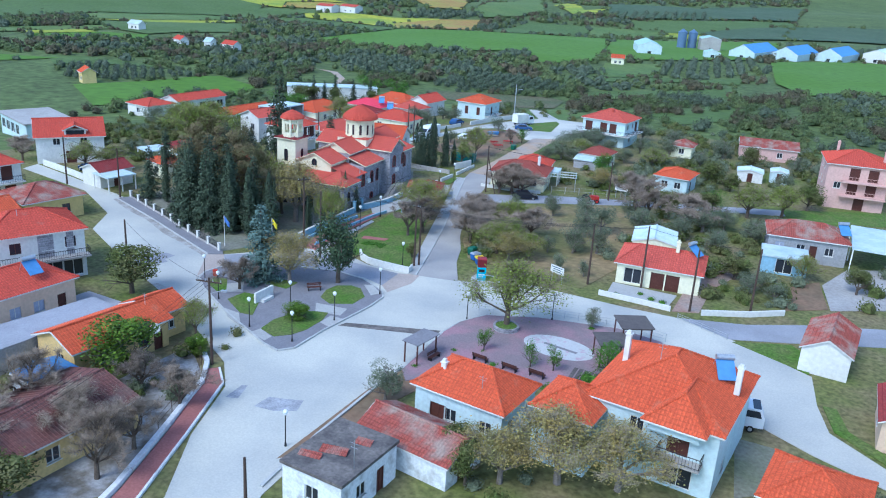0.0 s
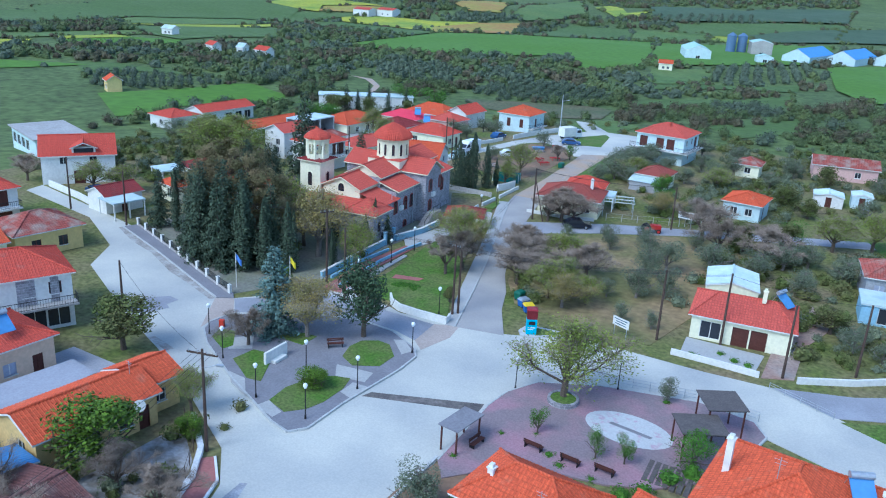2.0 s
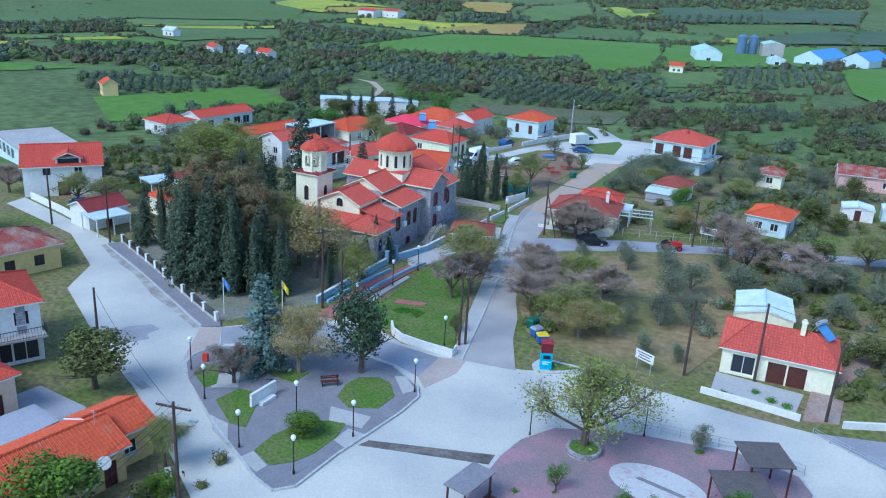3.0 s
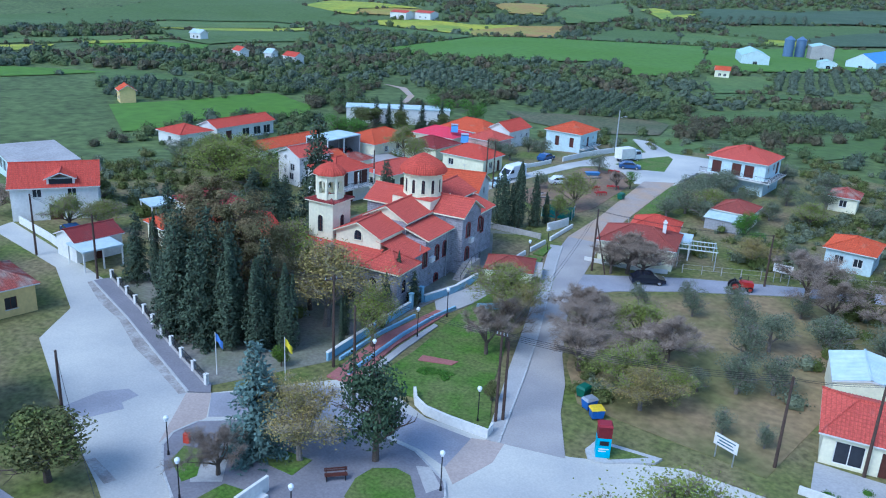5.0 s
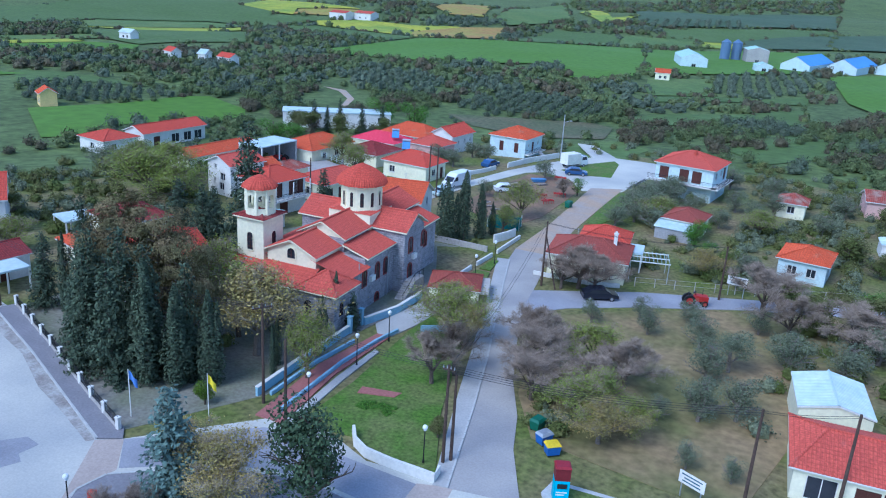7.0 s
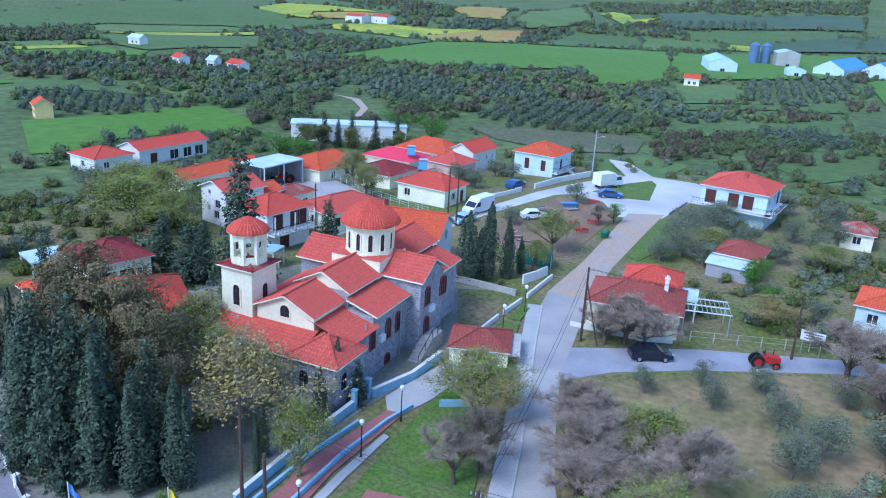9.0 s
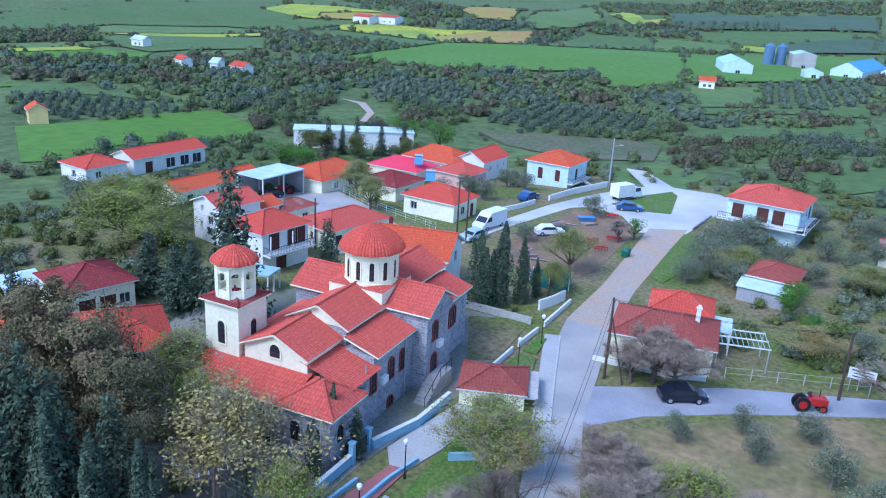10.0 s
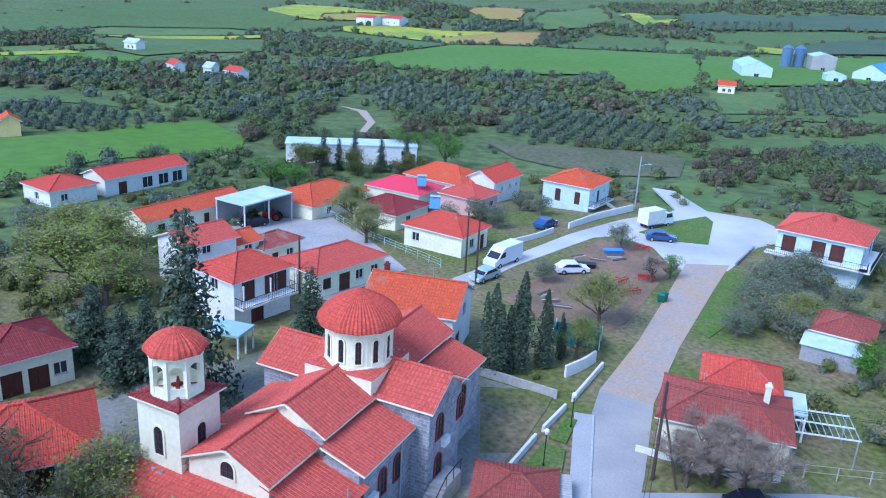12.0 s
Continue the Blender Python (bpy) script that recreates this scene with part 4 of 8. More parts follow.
L5 = house(-112.5, 81.8, -14, 9, 8, 5.5, 1.6, "hip", SCARLET, WHITE, "two-storey white house with deep balconies", [("e", 0.3, 3, "D"), ("e", 0.7, 3, "D"), ("e", 0.4, 0, "g"), ("e", 0.75, 0, "D")])
LW = house(-122.5, 106.7, 50, 12, 9.5, 4.8, 2.6, "gx", SCARLET, WHITE, "white two-storey house with a dormer in its red roof", [("s", 0.3, 2.4, "w"), ("s", 0.7, 2.4, "w"), ("e", 0.5, 0, "w"), ("e", 0.3, 2.6, "w"), ("s", 0.5, 0, "D")])
house(-146, 119.5, -22, 17, 10.5, 3.9, 0, "flat", CONCRETE, PALEBLUE, "pale blue flat-roofed building with arches", [("s", 0.1, 0.6, "g"), ("s", 0.28, 0.6, "g"), ("s", 0.46, 0.6, "g"), ("s", 0.64, 0.6, "g"), ("e", 0.3, 0.6, "g"), ("e", 0.6, 0.6, "g")], over=0.5)
house(-104.0, 97.6, -10, 5.4, 6.6, 2.8, 1.1, "gy", DARKTILE, WHITE, "white shed with a dark red roof by the road", [("e", 0.5, 0, "d")], over=0.3, name="shed", category="shed")
house(-99.8, 107, -15, 5.2, 5.2, 2.8, 1.2, "hip", ORANGE, CREAM, "small cream house under a red roof", [("s", 0.5, 0, "w")])
C1 = house(-86.5, 105.8, -36, 9.5, 10, 5.1, 2.1, "hip", SCARLET, WHITE, "two-storey white house with brown doors and a balcony", [("e", 0.2, 2.6, "d"), ("e", 0.45, 2.6, "w"), ("e", 0.62, 2.6, "D"), ("e", 0.85, 2.6, "w"), ("e", 0.8, 0, "D"), ("e", 0.4, 0, "w"), ("n", 0.3, 0, "D")])
house(-102.2, 116.4, -18, 8, 8, 3.4, 1.6, "hip", DARKTILE, CREAM, "cream house with a dark red roof and porch", [("e", 0.3, 0, "D"), ("e", 0.6, 0, "D"), ("e", 0.85, 0, "w")])
house(-106.6, 143.2, -12, 6.5, 7.5, 5.2, 1.3, "gy", CORAL, WHITE, "two-storey white house with small windows", [("s", 0.35, 3, "v"), ("s", 0.3, 0.6, "v"), ("s", 0.65, 1.6, "w"), ("e", 0.4, 3, "w"), ("s", 0.6, 0, "w")])
C4 = house(-95.8, 138.6, -10, 7.2, 8.2, 5.2, 1.7, "hip", SCARLET, WHITE, "two-storey white house with a red roof and veranda", [("e", 0.25, 2.7, "D"), ("e", 0.65, 2.7, "D"), ("e", 0.83, 2.7, "D"), ("s", 0.5, 2.7, "w"), ("e", 0.4, 0, "D")])
house(-103.3, 152.4, -8, 5.0, 7.0, 3.0, 1.1, "hip", OLDTILE, CREAM, "cream outbuilding with weathered tiles", [("e", 0.3, 0, "d"), ("e", 0.7, 0, "w")])
house(-93.4, 151.6, -14, 7.6, 11.4, 3.0, 1.6, "hip", CORAL, CREAM, "cream bungalow with a coral roof and porch", [("e", 0.15, 0, "b"), ("e", 0.4, 0, "D"), ("e", 0.62, 0, "w"), ("e", 0.85, 0, "w"), ("s", 0.5, 0, "w")])
house(-105, 148.2, -10, 5.0, 4.0, 4.0, 1.0, "gy", ORANGE, CREAM, "cream annexe with an orange roof", [("e", 0.5, 2, "w")], name="annexe", category="house")
house(-126.5, 161.2, -6, 6.0, 18.5, 3.0, 1.3, "gy", ORANGE, CREAM, "long cream farm building with orange tiles", [("e", 0.15, 0, "b"), ("e", 0.4, 0, "w"), ("e", 0.6, 0, "d"), ("e", 0.8, 0, "w")], name="farm_building", category="barn")
CH = house(-76.6, 142.6, 13, 9.9, 8.6, 4.9, 2.2, "gx", ORANGE, WHITE, "white parish house with a broad orange gabled roof", [("s", 0.85, 0, "D"), ("e", 0.3, 0.2, "D"), ("e", 0.6, 2.6, "w")], chim=[(-3.6, 0.6, 6, 7.6, DARKTILE)])
C12 = house(-88.6, 171.6, -5, 10, 7.6, 3.0, 1.8, "hip", SCARLET, CREAM, "cream bungalow with a bright red roof", [("e", 0.4, 0, "w"), ("s", 0.2, 0, "w"), ("e", 0.8, 0, "d")])
house(-116.5, 180.5, -6, 10, 14, 3.0, 2.0, "hip", ORANGE, CREAM, "long orange-roofed house among the village roofs", [("e", 0.3, 0, "w"), ("e", 0.6, 0, "w")])
house(-101.8, 178.5, -6, 9, 9, 2.9, 1.6, "hip", DARKTILE, CREAM, "house with dark weathered roof tiles", [("e", 0.4, 0, "w")])
C10 = house(-106.6, 191.0, -3, 11, 8, 3.6, 1.5, "hip", PINKTIN, CREAM, "cream house under a bright pink sheet roof", [("s", 0.4, 0.3, "g"), ("e", 0.6, 0, "w")])
house(-104.5, 202.2, -8, 13, 9, 4.0, 2.2, "hip", ORANGE, WHITE, "white house with a large orange roof", [("e", 0.4, 0.6, "w"), ("s", 0.8, 0.6, "w")])
C13 = house(-95.4, 192.6, -8, 7.6, 7.4, 3.2, 1.6, "hip", CORAL, PINK, "pink-walled house with a coral roof", [("e", 0.4, 0, "w"), ("e", 0.75, 0, "w")])
house(-96.8, 205.2, -6, 6.6, 10, 4.2, 1.8, "gy", SCARLET, WHITE, "narrow white gabled house with red tiles", [("e", 0.3, 1, "v"), ("e", 0.6, 1, "v"), ("e", 0.85, 1, "v")])
C15 = house(-82.0, 206.8, -5, 9.2, 9.4, 4.6, 1.8, "hip", ORANGE, PALEBLUE, "pale blue house with brown shutters and outside stairs", [("s", 0.33, 1.4, "d"), ("s", 0.75, 1.4, "d"), ("e", 0.2, 1.4, "v"), ("e", 0.45, 1.4, "d"), ("e", 0.75, 1.4, "v")])
C16 = house(-42.3, 192.6, -7, 11.2, 10.4, 6.0, 2.0, "hip", CORAL, PALEBLUE, "two-storey pale house with balconies and a red hipped roof", [("s", 0.15, 3.1, "D"), ("s", 0.5, 3.1, "D"), ("s", 0.72, 3.1, "D"), ("s", 0.1, 0, "D"), ("s", 0.45, 0, "w"), ("e", 0.2, 3.1, "w"), ("e", 0.55, 3.1, "w"), ("e", 0.8, 3.1, "D"), ("e", 0.4, 0, "w"), ("w", 0.5, 3.1, "w")], chim=[(0.6, -1.2, 6.9, 8.0, CORAL)])
house(-137.4, 221, 34, 28, 7, 4.0, 0, "flat", TIN, WHITE, "long white flat-roofed shed behind conifers", [("e", 0.5, 1, "w"), ("s", 0.9, 1, "w")], over=0.2, name="farm_shed", category="shed")
house(-157.5, 164, -8, 9, 9, 3.0, 1.4, "hip", SCARLET, WHITE, "long white farmhouse with a red roof", [("e", 0.3, 0, "w"), ("s", 0.5, 0, "w")])
house(-155.5, 178.5, -6, 7, 18, 3.2, 1.4, "gy", SCARLET, WHITE, "white barn with an open implement bay", [("e", 0.2, 0, "D"), ("e", 0.5, 0, "g"), ("e", 0.7, 0, "g"), ("e", 0.88, 0, "g")], name="barn", category="barn")
R1 = house(-46.2, 140.4, 8, 10.6, 8.2, 3.0, 1.7, "hip", MUTED, CREAM, "bungalow with weathered red roof tiles", [("s", 0.2, 0, "w"), ("s", 0.5, 0, "d"), ("s", 0.8, 0, "w"), ("e", 0.4, 0, "w")], chim=[(3.0, 0.4, 3.8, 5.4, WHITE)])
house(-46.0, 147.2, 8, 7.0, 6.5, 3.1, 1.5, "hip", SCARLET, CREAM, "red-tiled back wing of the bungalow", [("e", 0.4, 0, "w")], name="house_wing")
R2 = house(-38.3, 166.0, -5, 6.2, 6.8, 2.8, 1.3, "hip", MUTED, CREAM, "small cream cottage with faded red tiles", [("s", 0.5, 0, "w"), ("e", 0.4, 0, "d"), ("e", 0.75, 0, "w")], name="cottage", category="house")
house(-20.6, 155.8, -6, 6.8, 7.4, 3.0, 1.3, "hip", ORANGE, PALEBLUE, "pale blue bungalow with an orange roof", [("s", 0.3, 0, "w"), ("s", 0.7, 0, "w"), ("e", 0.4, 0, "d")])
R4 = house(-13.9, 104.2, 4, 11.2, 8.6, 2.9, 1.6, "hip", CORAL, CREAM, "cream bungalow with a veranda and red roof", [("s", 0.2, 0, "g"), ("s", 0.5, 0, "D"), ("s", 0.68, 0, "D"), ("e", 0.5, 0, "w")], ridge=0.6, chim=[(1.8, -0.6, 4.4, 5.7, CREAM)])
house(-16.6, 113.6, 8, 6.2, 7.0, 3.0, 0.7, "gy", TIN, CREAM, "shed with a pale blue sheet-metal roof", [("e", 0.4, 0, "d")], over=0.15, name="shed", category="shed")
R5 = house(3.0, 127.0, 6, 11.4, 7.6, 3.6, 1.7, "hip", OLDTILE, GREYWALL, "grey house with white windows and faded roof", [("s", 0.15, 0.5, "s"), ("s", 0.42, 0.5, "w"), ("s", 0.78, 0.5, "w"), ("s", 0.58, 0.5, "d"), ("e", 0.5, 0, "w")])
R6 = house(9.5, 166, 6, 11, 11, 8.2, 2.0, "hip", SCARLET, PINK, "three-storey pink house with balconies", [("s", 0.2, 2.8, "w"), ("s", 0.45, 5.4, "D"), ("s", 0.75, 5.4, "D"), ("s", 0.45, 2.8, "D"), ("s", 0.75, 2.8, "D"), ("w", 0.3, 5.4, "w"), ("w", 0.6, 5.4, "w"), ("w", 0.3, 2.8, "w"), ("w", 0.6, 2.8, "w"), ("s", 0.6, 0, "D")], chim=[(-3, 3, 8.6, 10.8, PINK), (4.5, -1, 8.4, 10.4, PINK)])
house(-7.1, 199.5, 8, 13, 7, 3.0, 1.4, "gx", OLDTILE, PINK, "low brick farm building with red tiles", [("s", 0.3, 0, "d"), ("s", 0.7, 0, "w")])
house(-24.3, 188.5, -2, 5.2, 5.6, 2.7, 1.2, "hip", OLDTILE, CREAM, "small cottage with old tiles among bushes", [("s", 0.5, 0, "w")], name="cottage", category="house")
house(-8.6, 173.5, 4, 5.2, 4.6, 2.1, 0.5, "gy", TIN, WHITE, "low white shed with a tin roof", [("s", 0.5, 0, "d")], over=0.15, name="shed", category="shed")
house(-3.2, 175.5, 4, 3.6, 4.0, 2.4, 0.4, "gy", TIN, PALEBLUE, "blue garden shed with a tin roof", [("s", 0.5, 0, "d")], over=0.1, name="shed", category="shed")
house(0.6, 118.3, 4, 6.2, 5.4, 2.5, 0, "flat", TIN, BLUEPAINT, "blue garage with a white flat roof", [("s", 0.5, 0, "g")], over=0.15, name="garage", category="garage")
SH = house(-57.3, 122.6, 20, 6.2, 5.6, 1.75, 1.1, "hip", MUTED, CREAM, "small cream kiosk with a red hipped roof", [("s", 0.5, -0.35, "v"), ("e", 0.7, -0.4, "v")], over=0.25, ridge=1.0, name="kiosk", category="hut", z=0.05)


# ---- open country: fields, groves, scrub ----
def inside(x, y, poly):
    hit = False
    n = len(poly)
    for i in range(n):
        (xa, ya), (xb, yb) = poly[i], poly[i - 1]
        if (ya > y) != (yb > y) and x < (xb - xa) * (y - ya) / (yb - ya) + xa:
            hit = not hit
    return hit


FIELDS, GROVES = [], []


def field(name, material, label, pts):
    """A crop or meadow draped over the land."""
    FIELDS.append(pts)
    far = max(math.hypot(x + 30, y - 60) for x, y in pts)
    sheet(name, pts, 0.12 + max(0.0, far - 150) / 900, material, label, "field", cell=14 if far < 700 else 26)


field("meadow", HILL, "broad dull green hillside field", [(-555, 428), (-552, 464), (-611, 600), (-580, 687), (-452, 611), (-405, 528), (-443, 520), (-479, 453), (-444, 350)])
field("meadow", PALEHILL, "pale green strip of young crop on the hillside", [(-440, 347), (-476, 451), (-441, 517), (-403, 524), (-399, 471), (-421, 389), (-451, 415), (-423, 335)])
field("flower_field", RAPE, "yellow flowering hem of the hillside field", [(-416, 387), (-394, 465), (-399, 520), (-377, 492), (-361, 428), (-381, 394)])
field("flower_field", RAPE, "broad yellow flowering strip above the scrub", [(-368, 297), (-364, 316), (-342, 314), (-331, 313), (-341, 278)])
field("meadow", MEADOW, "bright green strip below yellow flowers", [(-339, 277), (-329, 313), (-309, 323), (-298, 309), (-311, 285), (-330, 270)])
field("meadow", HILL, "dull green slope above the far houses", [(-391, 370), (-353, 457), (-295, 380), (-310, 346), (-311, 324), (-348, 333)])
field("flower_field", RAPE, "yellow flowering hillside", [(-511, 641), (-546, 729), (-476, 713), (-412, 687), (-434, 678), (-457, 652), (-432, 611), (-454, 614)])
field("soil_field", RUST, "orange-brown bare field on the hillside", [(-453, 649), (-432, 674), (-407, 680), (-404, 632), (-436, 617)])
field("meadow", HILL, "green field below the far farm", [(-448, 585), (-428, 605), (-391, 613), (-398, 592), (-398, 537), (-402, 525)])
field("flower_field", RAPE, "long yellow flowering strip beside green crop", [(-399, 597), (-369, 626), (-331, 628), (-304, 661), (-261, 559), (-279, 530), (-328, 557), (-380, 570)])
field("soil_field", RUST, "orange-brown weedy strip with yellow flowers", [(-308, 586), (-302, 657), (-281, 704), (-240, 581), (-258, 553), (-276, 524)])
field("meadow", HILL, "dull green strip below the yellow field", [(-397, 539), (-379, 565), (-322, 547), (-271, 522), (-262, 469), (-297, 468), (-349, 503)])
field("meadow", MEADOW, "wide bright green crop field", [(-250, 383), (-256, 458), (-266, 520), (-229, 566), (-213, 574), (-170, 642), (-155, 672), (-104, 428), (-106, 401), (-124, 382), (-147, 434), (-176, 397), (-203, 381), (-234, 372)])
field("meadow", HILL, "green field with pale strips", [(-230, 580), (-251, 744), (-202, 781), (-178, 673), (-216, 583)])
field("meadow", PALEHILL, "pale yellow-green crop field", [(-200, 778), (-141, 804), (-128, 746), (-172, 656)])
field("flower_field", RAPE, "bright yellow flowering field by the barns", [(-138, 798), (-101, 790), (-96, 742), (-127, 742)])
field("meadow", HILL, "green plain behind the barns", [(-180, 852), (-114, 925), (-34, 1050), (-32, 789), (-99, 786), (-166, 792)])
field("meadow", DULLHILL, "dull far green plain", [(-256, 1058), (-181, 1450), (-38, 1592), (-34, 1086), (-115, 935), (-187, 873), (-213, 895)])
field("meadow", PALEHILL, "pale striped hillside crop", [(-308, 739), (-400, 1065), (-413, 1279), (-275, 864), (-271, 781), (-285, 721)])
field("soil_field", RUST, "weedy orange and yellow hill patch", [(-385, 776), (-464, 1012), (-440, 1079), (-322, 750), (-346, 728)])
field("flower_field", RAPE, "yellow flowering hill slope", [(-295, 958), (-350, 1212), (-244, 907), (-229, 952), (-225, 882), (-242, 857)])
field("meadow", MEADOW, "green pasture round the barns", [(-149, 656), (-95, 725), (-32, 744), (-31, 529), (-69, 470), (-104, 429)])
field("meadow", PALEHILL, "pale grass beside the small grove", [(-98, 415), (-73, 439), (-65, 375), (-83, 357), (-89, 368)])
field("meadow", HILL, "green clearing between scrub", [(-82, 287), (-69, 314), (-51, 331), (-30, 366), (-30, 321), (-52, 301), (-70, 288)])
field("meadow", HILL, "grassy clearing above the scrub", [(-86, 351), (-64, 373), (-46, 384), (-30, 411), (-30, 379), (-58, 363), (-81, 338)])
field("meadow", DRYGRASS, "olive-brown grass slope behind the last houses", [(-124, 260), (-109, 267), (-84, 278), (-77, 273), (-73, 248), (-87, 242), (-110, 247)])
field("meadow", MEADOW, "bright green meadow beside the farmhouse", [(-209, 185), (-199, 207), (-196, 229), (-191, 234), (-169, 223), (-162, 214), (-162, 201), (-171, 198), (-176, 186), (-172, 171), (-177, 163)])
field("meadow", HILL, "green strip above the olive grove", [(-271, 229), (-259, 237), (-235, 238), (-216, 235), (-243, 226), (-249, 213)])
field("meadow", MEADOW, "bright green field below the livestock sheds", [(-26, 520), (10, 580), (38, 600), (85, 640), (57, 408), (27, 387), (-2, 363), (-16, 400)])
field("meadow", DULLHILL, "dull green plain beyond the sheds", [(-105, 810), (10, 1080), (145, 1165), (115, 892), (10, 803), (-96, 742)])
field("meadow", HILL, "grass between scrub on the east slope", [(-42, 243), (-31, 284), (-17, 282), (-19, 250), (-33, 229)])
field("meadow", PALEHILL, "rough pale grass beyond the last houses", [(-80, 226), (-69, 246), (-58, 231), (-59, 214), (-69, 210)])
sheet("dirt_track", [(-181, 279), (-170, 277), (-158, 263), (-152, 249), (-154, 249), (-160, 262), (-171, 274)], 0.2, DIRTROAD, "pale dirt track through scrub", "track", cell=6)

field("meadow", HILL, "dull green field on the western hill", [(-535, 345), (-533, 444), (-419, 361), (-417, 268)])
field("meadow", PALEHILL, "pale strip on the western hill", [(-382, 244), (-369, 286), (-362, 352), (-341, 331), (-353, 273), (-365, 233)])
field("flower_field", RAPE, "yellow flowering strip on the western slope", [(-360, 230), (-346, 268), (-331, 253), (-341, 218)])
field("meadow", MEADOW, "green meadow above the western scrub", [(-302, 192), (-292, 211), (-282, 218), (-261, 227), (-268, 206), (-281, 178)])
rng = np.random.default_rng(7)


def clump(n, seed, leaf=0.42, seg=8, rings=4, core=0.88):
    """A unit bush: a lumpy body of leaf masses with loose leaves standing off it."""
    r = np.random.default_rng(seed)

    def lump(d):
        return 0.84 + 0.2 * np.sin(d[..., 0] * 5 + seed) * np.cos(d[..., 1] * 4 + d[..., 2] * 3 + seed) + 0.08 * np.sin(d[..., 0] * 11 + d[..., 1] * 9 + seed * 2)

    a = np.linspace(0, 2 * np.pi, seg + 1)
    e = np.linspace(-0.45, np.pi / 2, rings + 1)
    g = np.stack([np.cos(e)[:, None] * np.cos(a), np.cos(e)[:, None] * np.sin(a), np.sin(e)[:, None] + 0 * a], axis=-1)
    g = g * (lump(g) * core)[..., None]
    body = np.stack([g[:-1, :-1], g[:-1, 1:], g[1:, 1:], g[1:, :-1]], axis=2).reshape(-1, 4, 3)
    d = r.normal(size=(n, 3))
    d /= np.linalg.norm(d, axis=1)[:, None]
    d[:, 2] = np.where(d[:, 2] < -0.25, -d[:, 2], d[:, 2])
    c = d * (lump(d) * r.uniform(core * 0.95, 1.12, n))[:, None]
    nrm = d + r.normal(scale=0.5, size=(n, 3))
    nrm /= np.linalg.norm(nrm, axis=1)[:, None]
    t = np.cross(nrm, r.normal(size=(n, 3)))
    t /= np.linalg.norm(t, axis=1)[:, None]
    b = np.cross(nrm, t)
    s = leaf * r.uniform(0.6, 1.3, n)[:, None]
    return np.concatenate([body, np.stack([c - t * s * 0.5, c - b * s * 0.32, c + t * s * 0.5, c + b * s * 0.32], axis=1)])


CLUMPS = [clump(46, s, 0.32, core=0.82) for s in range(8)]
FINE = [clump(190, s + 20, 0.2, 8, 4, 0.66) for s in range(8)]


def stuff(name, items, material, label, category, fine=False):
    """Many bushes (x, y, radius, tall) joined into one object."""
    out = []
    for i, (x, y, r, tall) in enumerate(items):
        q = (FINE if fine or math.dist((x, y), (-40, 76)) < 240 else CLUMPS)[i % 8]
        a = rng.uniform(0, 6.28)
        ca, sa = math.cos(a), math.sin(a)
        p = q.copy()
        px, py = p[..., 0] * ca - p[..., 1] * sa, p[..., 0] * sa + p[..., 1] * ca
        p[..., 0], p[..., 1] = px * r + x, py * r + y
        p[..., 2] = p[..., 2] * r * tall + height(x, y) + r * tall * 0.4
        out.append(p.reshape(-1, 3))
    v = np.concatenate(out)
    me = bpy.data.meshes.new(name)
    me.from_pydata(v, [], np.arange(len(v)).reshape(-1, 4))
    me.materials.append(material)
    return tagged(new(name, me), label, category, "", "stuff")


rows = []


def grove(gap, rad, poly):
    """Olive trees planted in straight rows."""
    GROVES.append(poly)
    xs, ys = [p[0] for p in poly], [p[1] for p in poly]
    for u in np.arange(min(xs) - 20, max(xs) + 20, gap):
        for v in np.arange(min(ys), max(ys), gap * 1.15):
            x, y = u + rng.normal(0, 0.3) - (v - min(ys)) * 0.12, v + rng.normal(0, 0.3)
            if inside(x, y, poly) and rng.uniform() > 0.04:
                rows.append((x, y, rad * rng.uniform(0.85, 1.2), 1.1))


grove(4.4, 1.75, [(-130, 270), (-132, 298), (-123, 323), (-88, 313), (-82, 295), (-85, 281), (-110, 269)])
grove(4.2, 1.6, [(-245, 210), (-241, 225), (-207, 230), (-197, 226), (-200, 208), (-217, 191)])
grove(6.0, 2.2, [(-73, 449), (-31, 521), (-30, 422), (-46, 388), (-64, 375)])
grove(6.0, 2.2, [(-202, 309), (-176, 344), (-150, 314), (-145, 291), (-160, 278), (-183, 295)])
grove(10, 3.2, [(-327, 639), (-340, 705), (-297, 750), (-285, 714), (-308, 659)])
grove(10, 3.2, [(-212, 913), (-126, 985), (-120, 934), (-196, 855)])
stuff("olive_grove", rows, GREYLEAF, "grey-green olive groves planted in straight rows", "olive grove")

scrub, russet, pale = [], [], []
TRACK = [(-160, 236), (-185, 285), (-165, 285), (-143, 250)]


def settle(x, y, r):
    """Adds one bush, green, russet or grey by the lie of the land."""
    kk = noise.noise(Vector((x / 26, y / 34, 17))) + rng.normal(0, 0.12)
    item = (x, y, r, rng.uniform(0.75, 1.15))
    (russet if kk > 0.16 else pale if kk < -0.2 else scrub).append(item)


